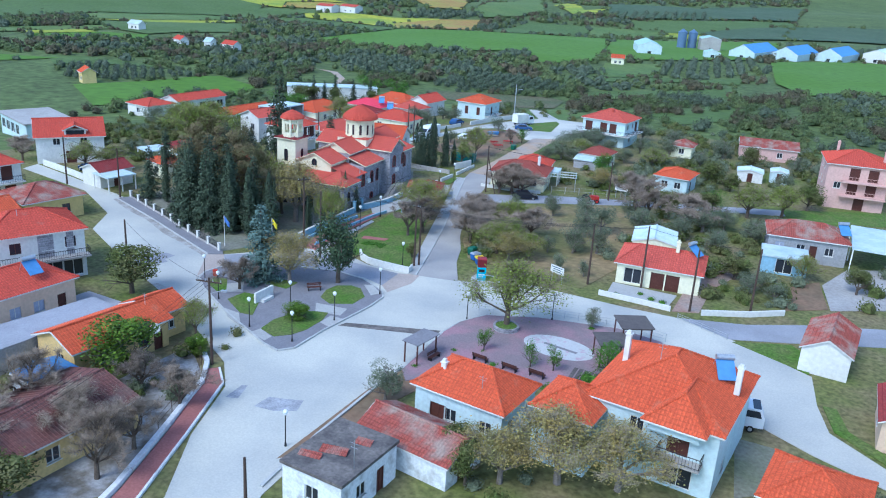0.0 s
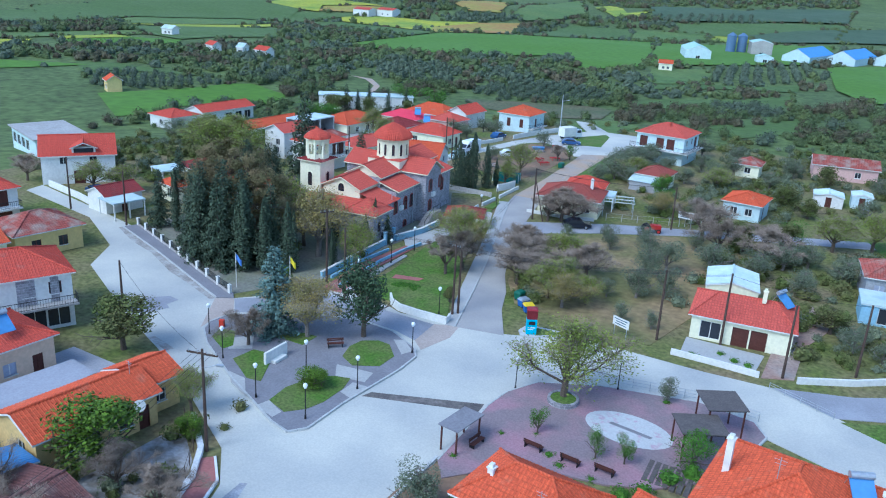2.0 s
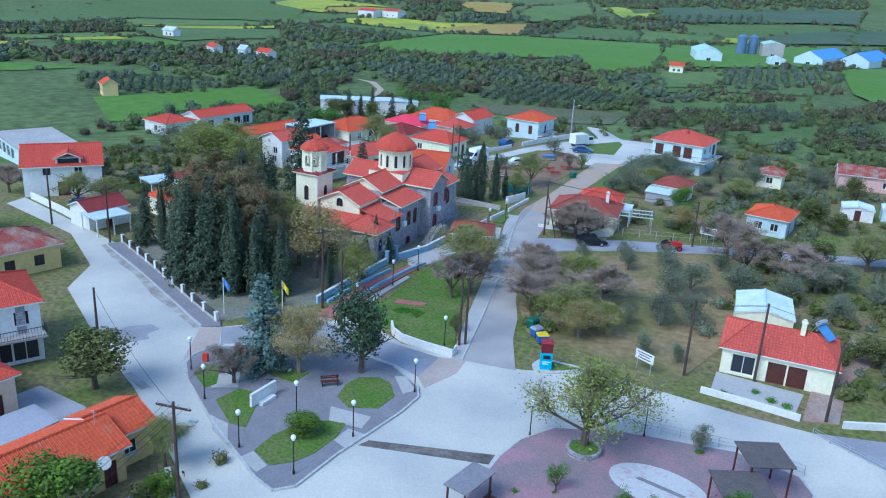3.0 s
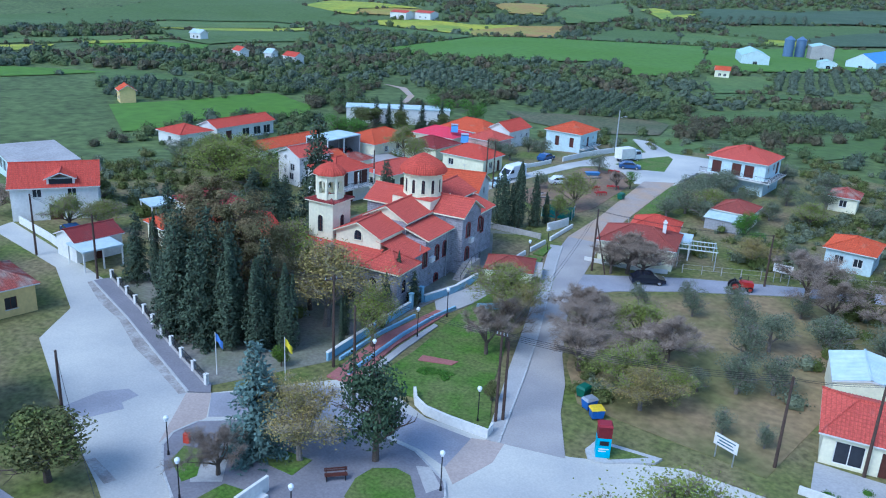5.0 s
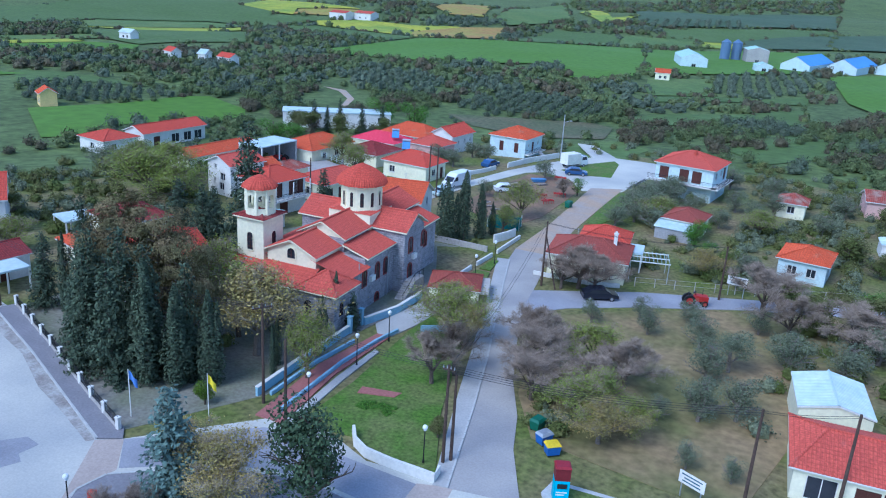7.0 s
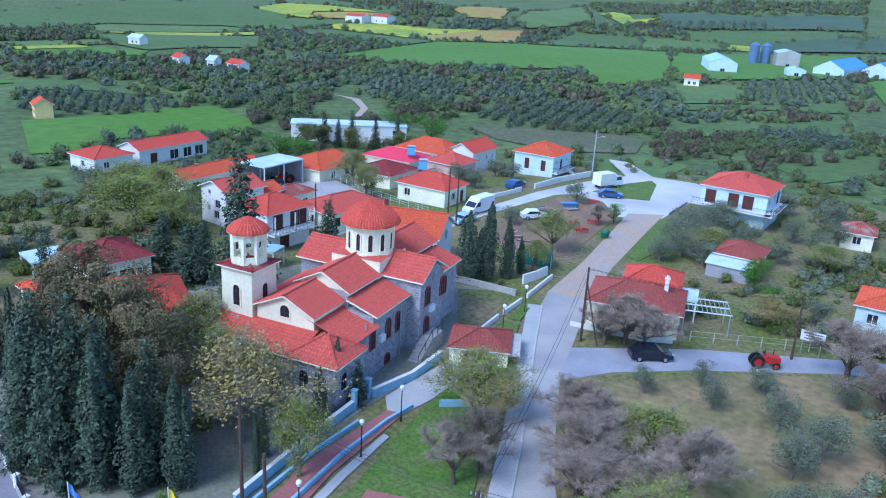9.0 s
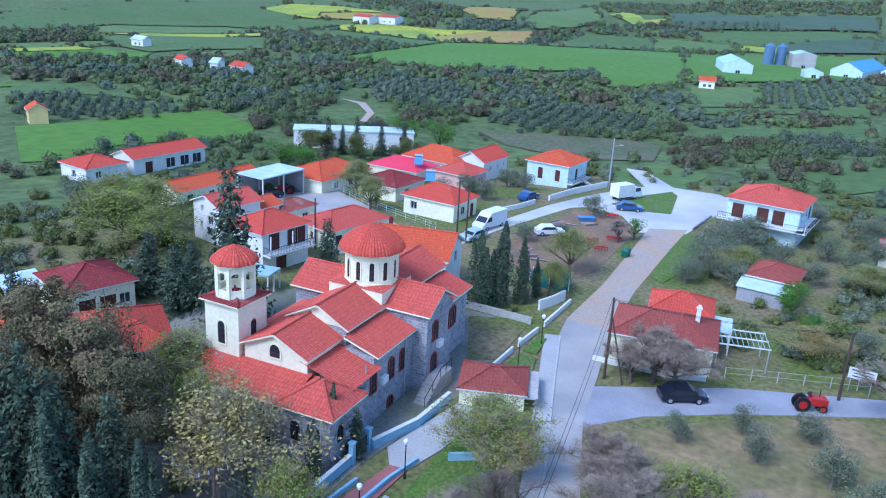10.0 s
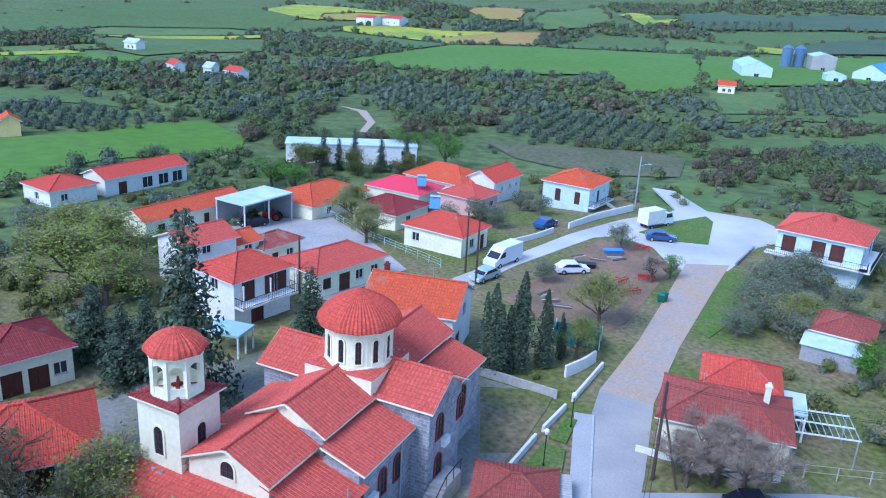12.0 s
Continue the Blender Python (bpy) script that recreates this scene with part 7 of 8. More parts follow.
part("roof_slab", Kit().prism(BP, 2.452, 2.6), ASPHALT, bb)
low_wall("block_wall", [(-62.6, 44), (-61.7, 52), (-61.0, 57.6)], 2.1, "grey concrete block retaining wall", GREYWALL, t=0.15)

# ---- church boundary, garden and path ----
fence = thing("church_fence", 0, 0, 0, 0, "white pillared church fence with dark railings", "fence")
line = [(-94.8, 93.3), (-84, 88.6), (-73.2, 83.6), (-67.6, 81.2)]
for i in range(3):
    a, b = Vector(line[i]), Vector(line[i + 1])
    m = round((b - a).length / 2.7)
    for j in range(m + (i == 2)):
        p = a.lerp(b, j / m)
        part("pillar", Kit().box(p.x - 0.16, p.x + 0.16, p.y - 0.16, p.y + 0.16, -0.1, 1.2).box(p.x - 0.2, p.x + 0.2, p.y - 0.2, p.y + 0.2, 1.2, 1.27), WHITE, fence)
        q = a.lerp(b, (j + 1) / m)
        if j < m:
            rk_ = Kit().tube((p.x, p.y, 1.25), (q.x, q.y, 1.25), 0.03, n=4).tube((p.x, p.y, 0.5), (q.x, q.y, 0.5), 0.03, n=4)
            for u in range(1, 12):
                s = p.lerp(q, u / 12)
                rk_.tube((s.x, s.y, 0.35), (s.x, s.y, 1.3), 0.02, n=4)
            part("railing", rk_, BLACK, fence)
    d = (b - a).normalized()
    nn = Vector((-d.y, d.x)) * 0.14
    part("base_wall", Kit().prism([tuple(a + nn), tuple(a - nn), tuple(b - nn), tuple(b + nn)], -0.1, 0.42), CONCRETE, fence)
fw_ = sheet("church_footway", [(-96, 91.6), (-84.6, 86.9), (-73.8, 82.0), (-68, 79.4), (-66.3, 80.4), (-67.4, 81.6), (-73.2, 83.9), (-84, 88.9), (-95, 93.6)], 0.2, PAVE, "grey footway along the church fence", "pavement")
kerb(fw_, [(-96, 91.6), (-84.6, 86.9), (-73.8, 82.0), (-68, 79.4)], 0.205, False)
low_wall("church_wall", [(-61.8, 91.2), (-62.0, 98.6), (-62.0, 106.5)], 0.95, "pale blue low wall beside the church", BLUEPAINT, cap=WHITE)
low_wall("church_wall", [(-61.7, 109.2), (-60.3, 114.0), (-60.1, 119.4)], 0.95, "pale blue low wall beside the church", BLUEPAINT, cap=WHITE)
gate = thing("church_gate", -62.0, 107.9, 0, 92, "blue-posted iron gate of the church", "gate")
for s in (-1.2, 1.2):
    part("post", Kit().box(s - 0.2, s + 0.2, -0.2, 0.2, -0.1, 1.9).box(s - 0.27, s + 0.27, -0.27, 0.27, 1.9, 2.0), BLUEPAINT, gate)
gk_ = Kit()
for i in range(11):
    gk_.tube((-0.95 + i * 0.19, 0, 0.1), (-0.95 + i * 0.19, 0, 1.5), 0.018, n=4)
gk_.tube((-1, 0, 1.45), (1, 0, 1.45), 0.03, n=4).tube((-1, 0, 0.25), (1, 0, 0.25), 0.03, n=4)
part("leaf", gk_, BLACK, gate)
sheet("garden_lawn", [(-56.2, 89.4), (-51.1, 90.0), (-48.5, 88.3), (-42.9, 88.2), (-46.8, 97.3), (-49.8, 107), (-52.6, 115.7), (-56.6, 118.2), (-57.0, 110.2), (-56.0, 98)], 0.17, LAWN, "green church garden lawn", "grass")
sheet("garden_path", [(-59.9, 88.6), (-60.6, 99), (-59.4, 108), (-57.9, 108.2), (-58.2, 98), (-57.2, 88.6)], 0.19, REDPAVE, "red paved path along the church", "path")
sheet("garden_path", [(-59.4, 108), (-60.8, 110), (-59.2, 119.6), (-56.4, 119.2), (-57, 112), (-57.9, 108.2)], 0.185, PALEPAVE, "pale flagstone path to the kiosk", "path")
sheet("garden_path", [(-57.2, 88.6), (-56.4, 88.6), (-57.0, 98), (-57.1, 104.4), (-57.7, 104.6), (-57.8, 98)], 0.2, PALEPAVE, "narrow pale concrete edging path", "path")
low_wall("path_wall", [(-58.4, 90), (-58.8, 100.1), (-58.4, 106.2), (-57.8, 109.5)], 0.55, "low pale blue wall beside the path", BLUEPAINT)
low_wall("path_wall", [(-60.9, 92), (-61.0, 99), (-60.4, 105.0)], 0.45, "low pale blue wall beside the path", BLUEPAINT)
low_wall("garden_bench_wall", [(-55.9, 111.0), (-53.8, 112.4), (-52.2, 112.7)], 0.8, "pale blue curved garden wall", BLUEPAINT)
low_wall("garden_wall", [(-51.4, 90.4), (-50.4, 89.0), (-48.9, 88.1), (-46.5, 87.8), (-42.7, 87.7), (-42.9, 88.9)], 0.95, "curved white wall at the garden corner", WHITE)
sheet("flower_bed", [(-54.6, 96.2), (-51.4, 97.2), (-51.2, 98.2), (-54.8, 97.4)], 0.24, REDPAVE, "red paved garden terrace", "path")
stuff("garden_hedge", [(-52 + rng.uniform(-1.6, 1.6), 95 + rng.uniform(-0.7, 0.7), 0.5, 0.6) for _ in range(22)], FRESH, "low green hedge in the church garden", "hedge", fine=True)
lane_k = sheet("lane_footway", [(-42.7, 87.4), (-41.6, 87.6), (-44.8, 99.9), (-47.4, 109), (-50.5, 118.8), (-53.4, 128), (-56.4, 138), (-58.0, 137.6), (-55, 128), (-52.2, 119), (-49.4, 109.6), (-46.4, 99.4)], 0.2, PALEPAVE, "pale footway along the lane", "pavement")
kerb(lane_k, [(-41.6, 87.6), (-44.8, 99.9), (-47.4, 109), (-50.5, 118.8), (-53.4, 128), (-56.4, 138)], 0.205, False)
for _pts in ([(-59.4, 126.6), (-59.3, 131.8)], [(-59.2, 133.2), (-58.9, 137.8)], [(-58.8, 139.4), (-58.6, 147.6)]):
    low_wall("white_garden_wall", _pts, 0.65, "white stepped garden wall along the lane", WHITE)
low_wall("yard_wall", [(-70, 139.6), (-60.2, 139.2)], 0.9, "grey low wall behind the church", CONCRETE)
for pts in ([(-58.6, 127), (-58.5, 131.5), (-56.6, 131.5), (-55.6, 127.6)], [(-58.4, 132.4), (-58.2, 136.4), (-57.3, 136.4), (-56.9, 132.4)]):
    sheet("verge", pts, 0.25, LAWN, "green grass verge beside the lane", "grass")
for x, y, c, nm in ((-68.3, 83.2, mat("blue_flag", (0.12, 0.25, 0.6), 0.8, 0.1), "blue and white"), (-62.6, 86.0, mat("yellow_flag", (0.75, 0.62, 0.03), 0.8, 0.1), "yellow")):
    ob = thing("flag_pole", x, y, 0, 20, "white flag pole with a " + nm + " flag", "flag")
    part("pole", Kit().tube((0, 0, 0), (0, 0, 4.4), 0.05, 0.035, 8), WHITE, ob)
    fk = Kit()
    for i in range(7):
        for j in range(4):
            fk.v.append((0.05 + 0.11 * i, 0.1 * math.sin(i * 1.1), 4.3 - 0.26 * j - 0.13 * i))
    fk.f = [(i * 4 + j, i * 4 + j + 1, (i + 1) * 4 + j + 1, (i + 1) * 4 + j) for i in range(6) for j in range(3)]
    part("flag", fk, c, ob)


# ---- poles and cables ----
def pole(x, y, h, arm=0.0, yaw=0, strut=None, z=0.0, lampy=False, material=None):
    ob = thing("utility_pole", x, y, z, yaw, "dark wooden utility pole" + (" with a crossarm and insulators" if arm else " carrying cables"), "utility pole", "utility poles")
    part("post", Kit().tube((0, 0, -0.3), (0, 0, h), 0.15, 0.10, 9), material or POLEWOOD, ob)
    if arm:
        part("crossarm", Kit().box(-arm, arm, -0.06, 0.06, h - 0.45, h - 0.33), POLEWOOD, ob)
        for s in (-0.9, -0.3, 0.3, 0.9):
            part("insulator", Kit().tube((s * arm, 0, h - 0.33), (s * arm, 0, h - 0.12), 0.05, 0.03, 7), STEEL, ob)
    if strut:
        part("strut", Kit().tube((strut[0], strut[1], 0), (0, 0, h * 0.8), 0.1, 0.08, 7), POLEWOOD, ob)
    if lampy:
        part("lamp_arm", Kit().tube((0, 0, h - 1.6), (1.3, 0, h - 1.1), 0.035, n=6), STEEL, ob)
        part("lamp_head", Kit().box(1.2, 1.75, -0.12, 0.12, h - 1.2, h - 1.05), STEEL, ob)


pole(-47.6, 55.6, 9, 1.3, 12, lampy=True)
pole(-43.3, 90.4, 8.6, 0.5, 0)
pole(-42.9, 91.0, 7.6)
pole(-55.2, 86.4, 9.2)
pole(-60.6, 90.6, 9.4, 0.9, 60)
pole(-21.7, 97.0, 8.2)
pole(-15.4, 99.6, 8.4)
pole(-49.6, 131.4, 8.4, strut=(1.9, -0.3))
pole(-96.2, 92.4, 8)
pole(-73.5, 71.0, 6)
pole(-108.5, 93.2, 8)
pole(-31.2, 39.4, 4.4)
pole(-8.6, 95.0, 8)
pole(-2.0, 99.6, 8)
pole(-81.5, 163.5, 8)
pole(-78.6, 160.5, 8.5)
pole(-29.4, 139.4, 7)
pole(-94, 146, 7)
pole(-71.8, 207.3, 9, material=STEEL, lampy=True)


def cable(a, b, sag, count=1, gap=0.3):
    ob = thing("overhead_cable", 0, 0, 0, 0, "thin dark overhead cables between poles", "cable", "overhead cables")
    a, b = Vector(a), Vector(b)
    side = (b - a).cross(Vector((0, 0, 1))).normalized()
    for c in range(count):
        k = Kit()
        o = side * (c - (count - 1) / 2) * gap
        pts = [a.lerp(b, i / 10) + o - Vector((0, 0, sag * 4 * (i / 10) * (1 - i / 10))) for i in range(11)]
        k.path(pts, 0.018)
        part("wire", k, BLACK, ob)


cable((-43.3, 90.4, 8.3), (-21.7, 97, 8.0), 0.7, 4, 0.35)
cable((-43.3, 90.4, 8.3), (-60.6, 90.6, 9.1), 0.6, 3, 0.35)
cable((-60.6, 90.6, 9.1), (-96.2, 92.4, 7.8), 1.0, 3, 0.4)
cable((-21.7, 97, 8.0), (-15.4, 99.6, 8.2), 0.2, 2)
cable((-15.4, 99.6, 8.2), (-2, 99.6, 7.8), 0.5, 1)
cable((-47.6, 55.6, 8.6), (-42, 20, 8.6), 1.0, 4, 0.5)
cable((-47.6, 55.6, 8.6), (-73.5, 71, 5.9), 0.8, 1)
cable((-43.3, 90.4, 8.2), (-49.6, 131.4, 8.2), 1.0, 2)
cable((-96.2, 92.4, 7.8), (-108.5, 93.2, 7.8), 0.4, 2)
cable((-49.6, 131.4, 8.2), (-29.4, 139.4, 6.9), 0.6, 2)


# ---- bins, bank, signs ----
def wheelie(x, y, yaw, body, lid, label):
    ob = thing("waste_container", x, y, 0.12, yaw, label, "bin", "waste containers")
    ob.matrix_basis = ob.matrix_basis @ Matrix.Scale(0.85, 4)
    part("body", Kit().add([(-0.6, -0.45, 0.15), (0.6, -0.45, 0.15), (0.6, 0.45, 0.15), (-0.6, 0.45, 0.15), (-0.7, -0.55, 1.1), (0.7, -0.55, 1.1), (0.7, 0.55, 1.1), (-0.7, 0.55, 1.1)], [(3, 2, 1, 0), (4, 5, 6, 7), (0, 1, 5, 4), (1, 2, 6, 5), (2, 3, 7, 6), (3, 0, 4, 7)]), body, ob)
    part("lid", Kit().box(-0.74, 0.74, -0.6, 0.58, 1.1, 1.34, 0.16), lid, ob)
    for sx in (-0.5, 0.5):
        for sy in (-0.35, 0.35):
            part("wheel", Kit().tube((sx - 0.04, sy, 0.09), (sx + 0.04, sy, 0.09), 0.1, n=10), BLACK, ob)


BLUEP = mat("blue_plastic", (0.04, 0.14, 0.45), 0.5, 0.1)
YELP = mat("yellow_plastic", (0.75, 0.55, 0.02), 0.5, 0.1)
GREENP = mat("green_plastic", (0.02, 0.13, 0.08), 0.5, 0.1)
wheelie(-37.4, 97.2, 60, BLUEP, STEEL, "blue waste container with a grey lid")
wheelie(-36.3, 96.0, 40, BLUEP, YELP, "blue waste container with a yellow lid")
wheelie(-38.6, 99.0, 75, GREENP, GREENP, "dark green waste container by the lane")
wheelie(-57.8, 168.4, 80, GREENP, GREENP, "green waste container beside the upper lane")
sheet("traffic_island", [(-35.3, 90.6), (-35.0, 92.4), (-33.6, 92.6), (-29.6, 92.8), (-29.9, 91.9), (-33.4, 89.6), (-34.6, 89.4)], 0.26, KERB, "small kerbed traffic island with grass", "pavement")
sheet("island_grass", [(-34.2, 90.6), (-33.9, 92.1), (-30.6, 92.3), (-33.2, 90.2)], 0.285, LAWN, "grass on the small traffic island", "grass")
cb = thing("clothing_bank", -33.9, 90.6, 0.27, 25, "light blue clothing bank with a red and black top", "container")
part("body", Kit().box(-0.55, 0.55, -0.5, 0.5, 0, 1.75), mat("cyan_paint", (0.03, 0.45, 0.62), 0.5, 0.1), cb)
part("head", Kit().box(-0.55, 0.55, -0.5, 0.5, 1.75, 2.75), mat("dark_red_paint", (0.16, 0.015, 0.02), 0.5, 0.1), cb)
part("roof", Kit().box(-0.6, 0.6, -0.55, 0.55, 2.75, 2.9, 0.12), mat("red_plastic", (0.28, 0.02, 0.03), 0.5, 0.1), cb)
part("hatch", Kit().box(-0.35, 0.35, -0.56, -0.5, 1.15, 1.5), BLACK, cb)
part("text_bar", Kit().box(-0.4, 0.4, -0.515, -0.5, 0.75, 0.85).box(-0.4, 0.2, -0.515, -0.5, 0.55, 0.65), WHITE, cb)


def board(x, y, yaw, w, h, z, label):
    ob = thing("notice_board", x, y, 0, yaw, label, "sign", "notice boards")
    for s in (-w * 0.38, w * 0.38):
        part("post", Kit().tube((s, 0.05, -0.1), (s, 0.05, z + h), 0.05, n=6), STEEL, ob)
    pn = part("panel", Kit().box(-w / 2, w / 2, -0.04, 0.02, z, z + h), WHITE, ob)
    for i, f in enumerate((0.8, 0.6, 0.7)):
        part("text_bar", Kit().box(-w * f / 2, w * f / 2, -0.055, -0.04, z + h * (0.74 - 0.27 * i), z + h * (0.84 - 0.27 * i)), mat("sign_ink", (0.05, 0.12, 0.16), 0.7, 0.1), pn)


board(-25.4, 95.4, -25, 2.2, 1.0, 1.3, "white notice board on posts beside the field")
board(-27.8, 141.8, -5, 2.4, 1.1, 1.6, "white and purple notice board beside the lane")


# ---- vehicles ----
def vehicle(x, y, yaw, paint, label, kind="car", name="car"):
    ob = thing(name, x, y, 0.13 + height(x, y), yaw, label, "tractor" if kind == "tractor" else "van" if kind == "van" else "truck" if kind == "truck" else "car", "vehicles")
    if kind == "car":
        L, W, prof, glass = 4.3, 1.72, [(-2.15, 0.3), (2.15, 0.3), (2.15, 0.72), (1.2, 0.92), (0.55, 1.42), (-1.1, 1.45), (-1.75, 0.98), (-2.15, 0.92)], [(1.02, 0.95), (0.5, 1.36), (-1.05, 1.38), (-1.6, 0.99)]
    elif kind == "van":
        L, W, prof, glass = 5.9, 2.0, [(-2.95, 0.4), (2.95, 0.4), (2.95, 0.95), (2.3, 1.25), (1.5, 2.1), (0.9, 2.55), (-2.95, 2.6)], [(2.1, 1.3), (1.45, 1.98), (0.8, 2.0), (0.8, 1.3)]
    elif kind == "truck":
        L, W, prof, glass = 5.6, 2.1, [(0.9, 0.5), (2.8, 0.5), (2.8, 1.5), (2.4, 2.3), (0.9, 2.35)], [(2.55, 1.5), (2.3, 2.15), (1.2, 2.15), (1.2, 1.5)]
    else:
        L, W, prof, glass = 3.0, 1.0, [(-0.9, 0.7), (1.5, 0.6), (1.5, 1.25), (0.1, 1.35), (-0.2, 1.0), (-0.9, 1.1)], None
    n = len(prof)
    k = Kit().add([(p[0], -W / 2, p[1]) for p in prof] + [(p[0], W / 2, p[1]) for p in prof], [tuple(range(n)), tuple(range(n, 2 * n))[::-1]] + [(i + n, (i + 1) % n + n, (i + 1) % n, i) for i in range(n)])
    part("body", k, paint, ob)
    if glass:
        m = len(glass)
        for s in (-1, 1):
            part("side_window", Kit().add([(p[0], s * (W / 2 + 0.012), p[1]) for p in glass], [tuple(range(m)) if s < 0 else tuple(range(m))[::-1]]), GLASS, ob)
        a, b = (prof[3], prof[4])
        part("windscreen", Kit().add([(a[0] + 0.02, -W / 2 + 0.12, a[1] + 0.04), (a[0] + 0.02, W / 2 - 0.12, a[1] + 0.04), (b[0] + 0.04, W / 2 - 0.16, b[1] - 0.05), (b[0] + 0.04, -W / 2 + 0.16, b[1] - 0.05)], [(0, 1, 2, 3)]), GLASS, ob)
    if kind == "truck":
        part("box", Kit().box(-2.8, 0.8, -1.1, 1.1, 0.75, 2.9), WHITE, ob)
        part("chassis", Kit().box(-2.7, 2.5, -0.5, 0.5, 0.45, 0.75), BLACK, ob)
    wheels = [(L * 0.31, 0.34), (-L * 0.31, 0.34)] if kind != "tractor" else [(1.15, 0.4), (-0.7, 0.72)]
    for wx, wr in wheels:
        for s in (-1, 1):
            w_ = part("wheel", Kit().tube((wx, s * (W / 2 - 0.2), wr - 0.05), (wx, s * (W / 2 + 0.02), wr - 0.05), wr, n=16), BLACK, ob)
            part("rim", Kit().tube((wx, s * (W / 2 - 0.1), wr - 0.05), (wx, s * (W / 2 + 0.03), wr - 0.05), wr * 0.55, n=12), STEEL if kind != "tractor" else paint, w_)
    if kind == "tractor":
        part("seat", Kit().box(-0.75, -0.3, -0.25, 0.25, 1.1, 1.3).box(-0.8, -0.7, -0.25, 0.25, 1.3, 1.6), BLACK, ob)
        part("steering_wheel", Kit().tube((0.05, 0, 1.3), (-0.1, 0, 1.65), 0.03, n=6).tube((-0.1, 0, 1.65), (-0.13, 0, 1.69), 0.22, n=12), BLACK, ob)
        part("exhaust", Kit().tube((0.9, 0.2, 1.2), (0.9, 0.2, 2.0), 0.04, n=6), BLACK, ob)
    else:
        f = max(p[0] for p in prof)
        for s in (-1, 1):
            part("headlight", Kit().box(f - 0.02, f + 0.015, s * W * 0.36 - 0.16, s * W * 0.36 + 0.16, 0.62, 0.78), LAMPGLOBE, ob)
    return ob


CARWHITE = mat("white_car_paint", (0.75, 0.77, 0.78), 0.25, 0.03, spec=0.5)
CARBLUE = mat("blue_car_paint", (0.035, 0.09, 0.22), 0.25, 0.05, spec=0.5)
CARBLACK = mat("black_car_paint", (0.015, 0.018, 0.03), 0.2, 0.05, spec=0.5)
CARGREEN = mat("silver_car_paint", (0.4, 0.5, 0.48), 0.25, 0.05, spec=0.5)
REDP = mat("red_machine_paint", (0.45, 0.03, 0.025), 0.5, 0.15)
vehicle(-78.9, 169.2, 257, CARWHITE, "white panel van parked on the street", "van", "van")
vehicle(-63.9, 192.4, 22, CARBLUE, "dark blue saloon car on the pale square", "car")
vehicle(-78.4, 162.6, 257, CARGREEN, "silver-green hatchback parked on the street", "car")
vehicle(-80.4, 188.6, 80, CARBLUE, "dark blue car in a driveway", "car")
vehicle(-66.4, 199.2, 60, CARWHITE, "white box truck beside the grass island", "truck", "truck")
vehicle(-42.2, 131.2, 30, CARBLACK, "black car parked on the narrow lane", "car")
vehicle(-31.8, 135.8, 24, REDP, "old red tractor parked on the lane", "tractor", "tractor")
vehicle(-1.4, 70.2, 8, CARWHITE, "white truck with a dark cab window", "truck", "truck")
vehicle(-117.4, 165.6, 250, CARBLACK, "dark pickup under the farm canopy", "car")
vehicle(-117.6, 170.2, 200, REDP, "red tractor under the farm canopy", "tractor", "tractor")
vehicle(-70.2, 171.4, 40, CARWHITE, "old white car wreck on bare earth", "car")
vehicle(-112, 100.8, 160, CARBLUE, "blue car parked behind a wall", "car")


# ---- canopies ----
def canopy(x, y, yaw, w, l, h, top, label, back=None):
    ob = thing("canopy", x, y, height(x, y), yaw, label, "canopy", "carports")
    for sx in (-w / 2 + 0.15, w / 2 - 0.15):
        for sy in (-l / 2 + 0.15, 0, l / 2 - 0.15):
            part("post", Kit().box(sx - 0.08, sx + 0.08, sy - 0.08, sy + 0.08, -0.2, h), WHITE, ob)
    part("roof", Kit().box(-w / 2, w / 2, -l / 2, l / 2, h, h + 0.22), top, ob)
    if back:
        part("side_sheet", Kit().box(-w / 2 + 0.05, -w / 2 + 0.1, -l / 2, l / 2, 0.3, h), back, ob)
        part("end_sheet", Kit().box(-w / 2, w / 2, l / 2 - 0.1, l / 2 - 0.05, 0.3, h), back, ob)


canopy(-118.8, 167.6, -5, 6, 10, 4.2, TIN, "white flat-roofed farm canopy over machinery", GREYWALL)
canopy(-100.4, 95.6, -14, 4.6, 5.0, 2.5, TIN, "white flat canopy beside the shed")
canopy(12.5, 128.5, 0, 7, 13, 3.6, TIN, "pale flat-roofed carport beside the grey house")
canopy(-109, 113.5, -20, 4.4, 4.4, 2.4, TIN, "pale blue metal canopy in a garden")
canopy(-104, 114.5, 70, 3, 6, 2.4, TIN, "pale metal lean-to canopy")
sp = thing("slat_pergola", -39.0, 142.8, 0.06, 15, "open white slatted pergola beside the bungalow", "pergola")
for sx in (-2.4, 2.4):
    for sy in (-2.0, 2.0):
        part("post", Kit().box(sx - 0.05, sx + 0.05, sy - 0.05, sy + 0.05, -0.1, 2.5), STEEL, sp)
for sy in (-2.0, 0, 2.0):
    part("beam", Kit().box(-2.6, 2.6, sy - 0.04, sy + 0.04, 2.5, 2.62), WHITE, sp)
for i in range(11):
    part("slat", Kit().box(-2.55 + i * 0.5, -2.50 + i * 0.5, -2.3, 2.3, 2.62, 2.66), GREENTIN, sp)
canopy(-41.6, 145.2, 8, 2.6, 4.0, 2.5, TIN, "pale blue sheet lean-to beside the bungalow")
canopy(-90.6, 130.5, 10, 4, 3, 2.3, GREENTIN, "pale blue canopy over a parked car")

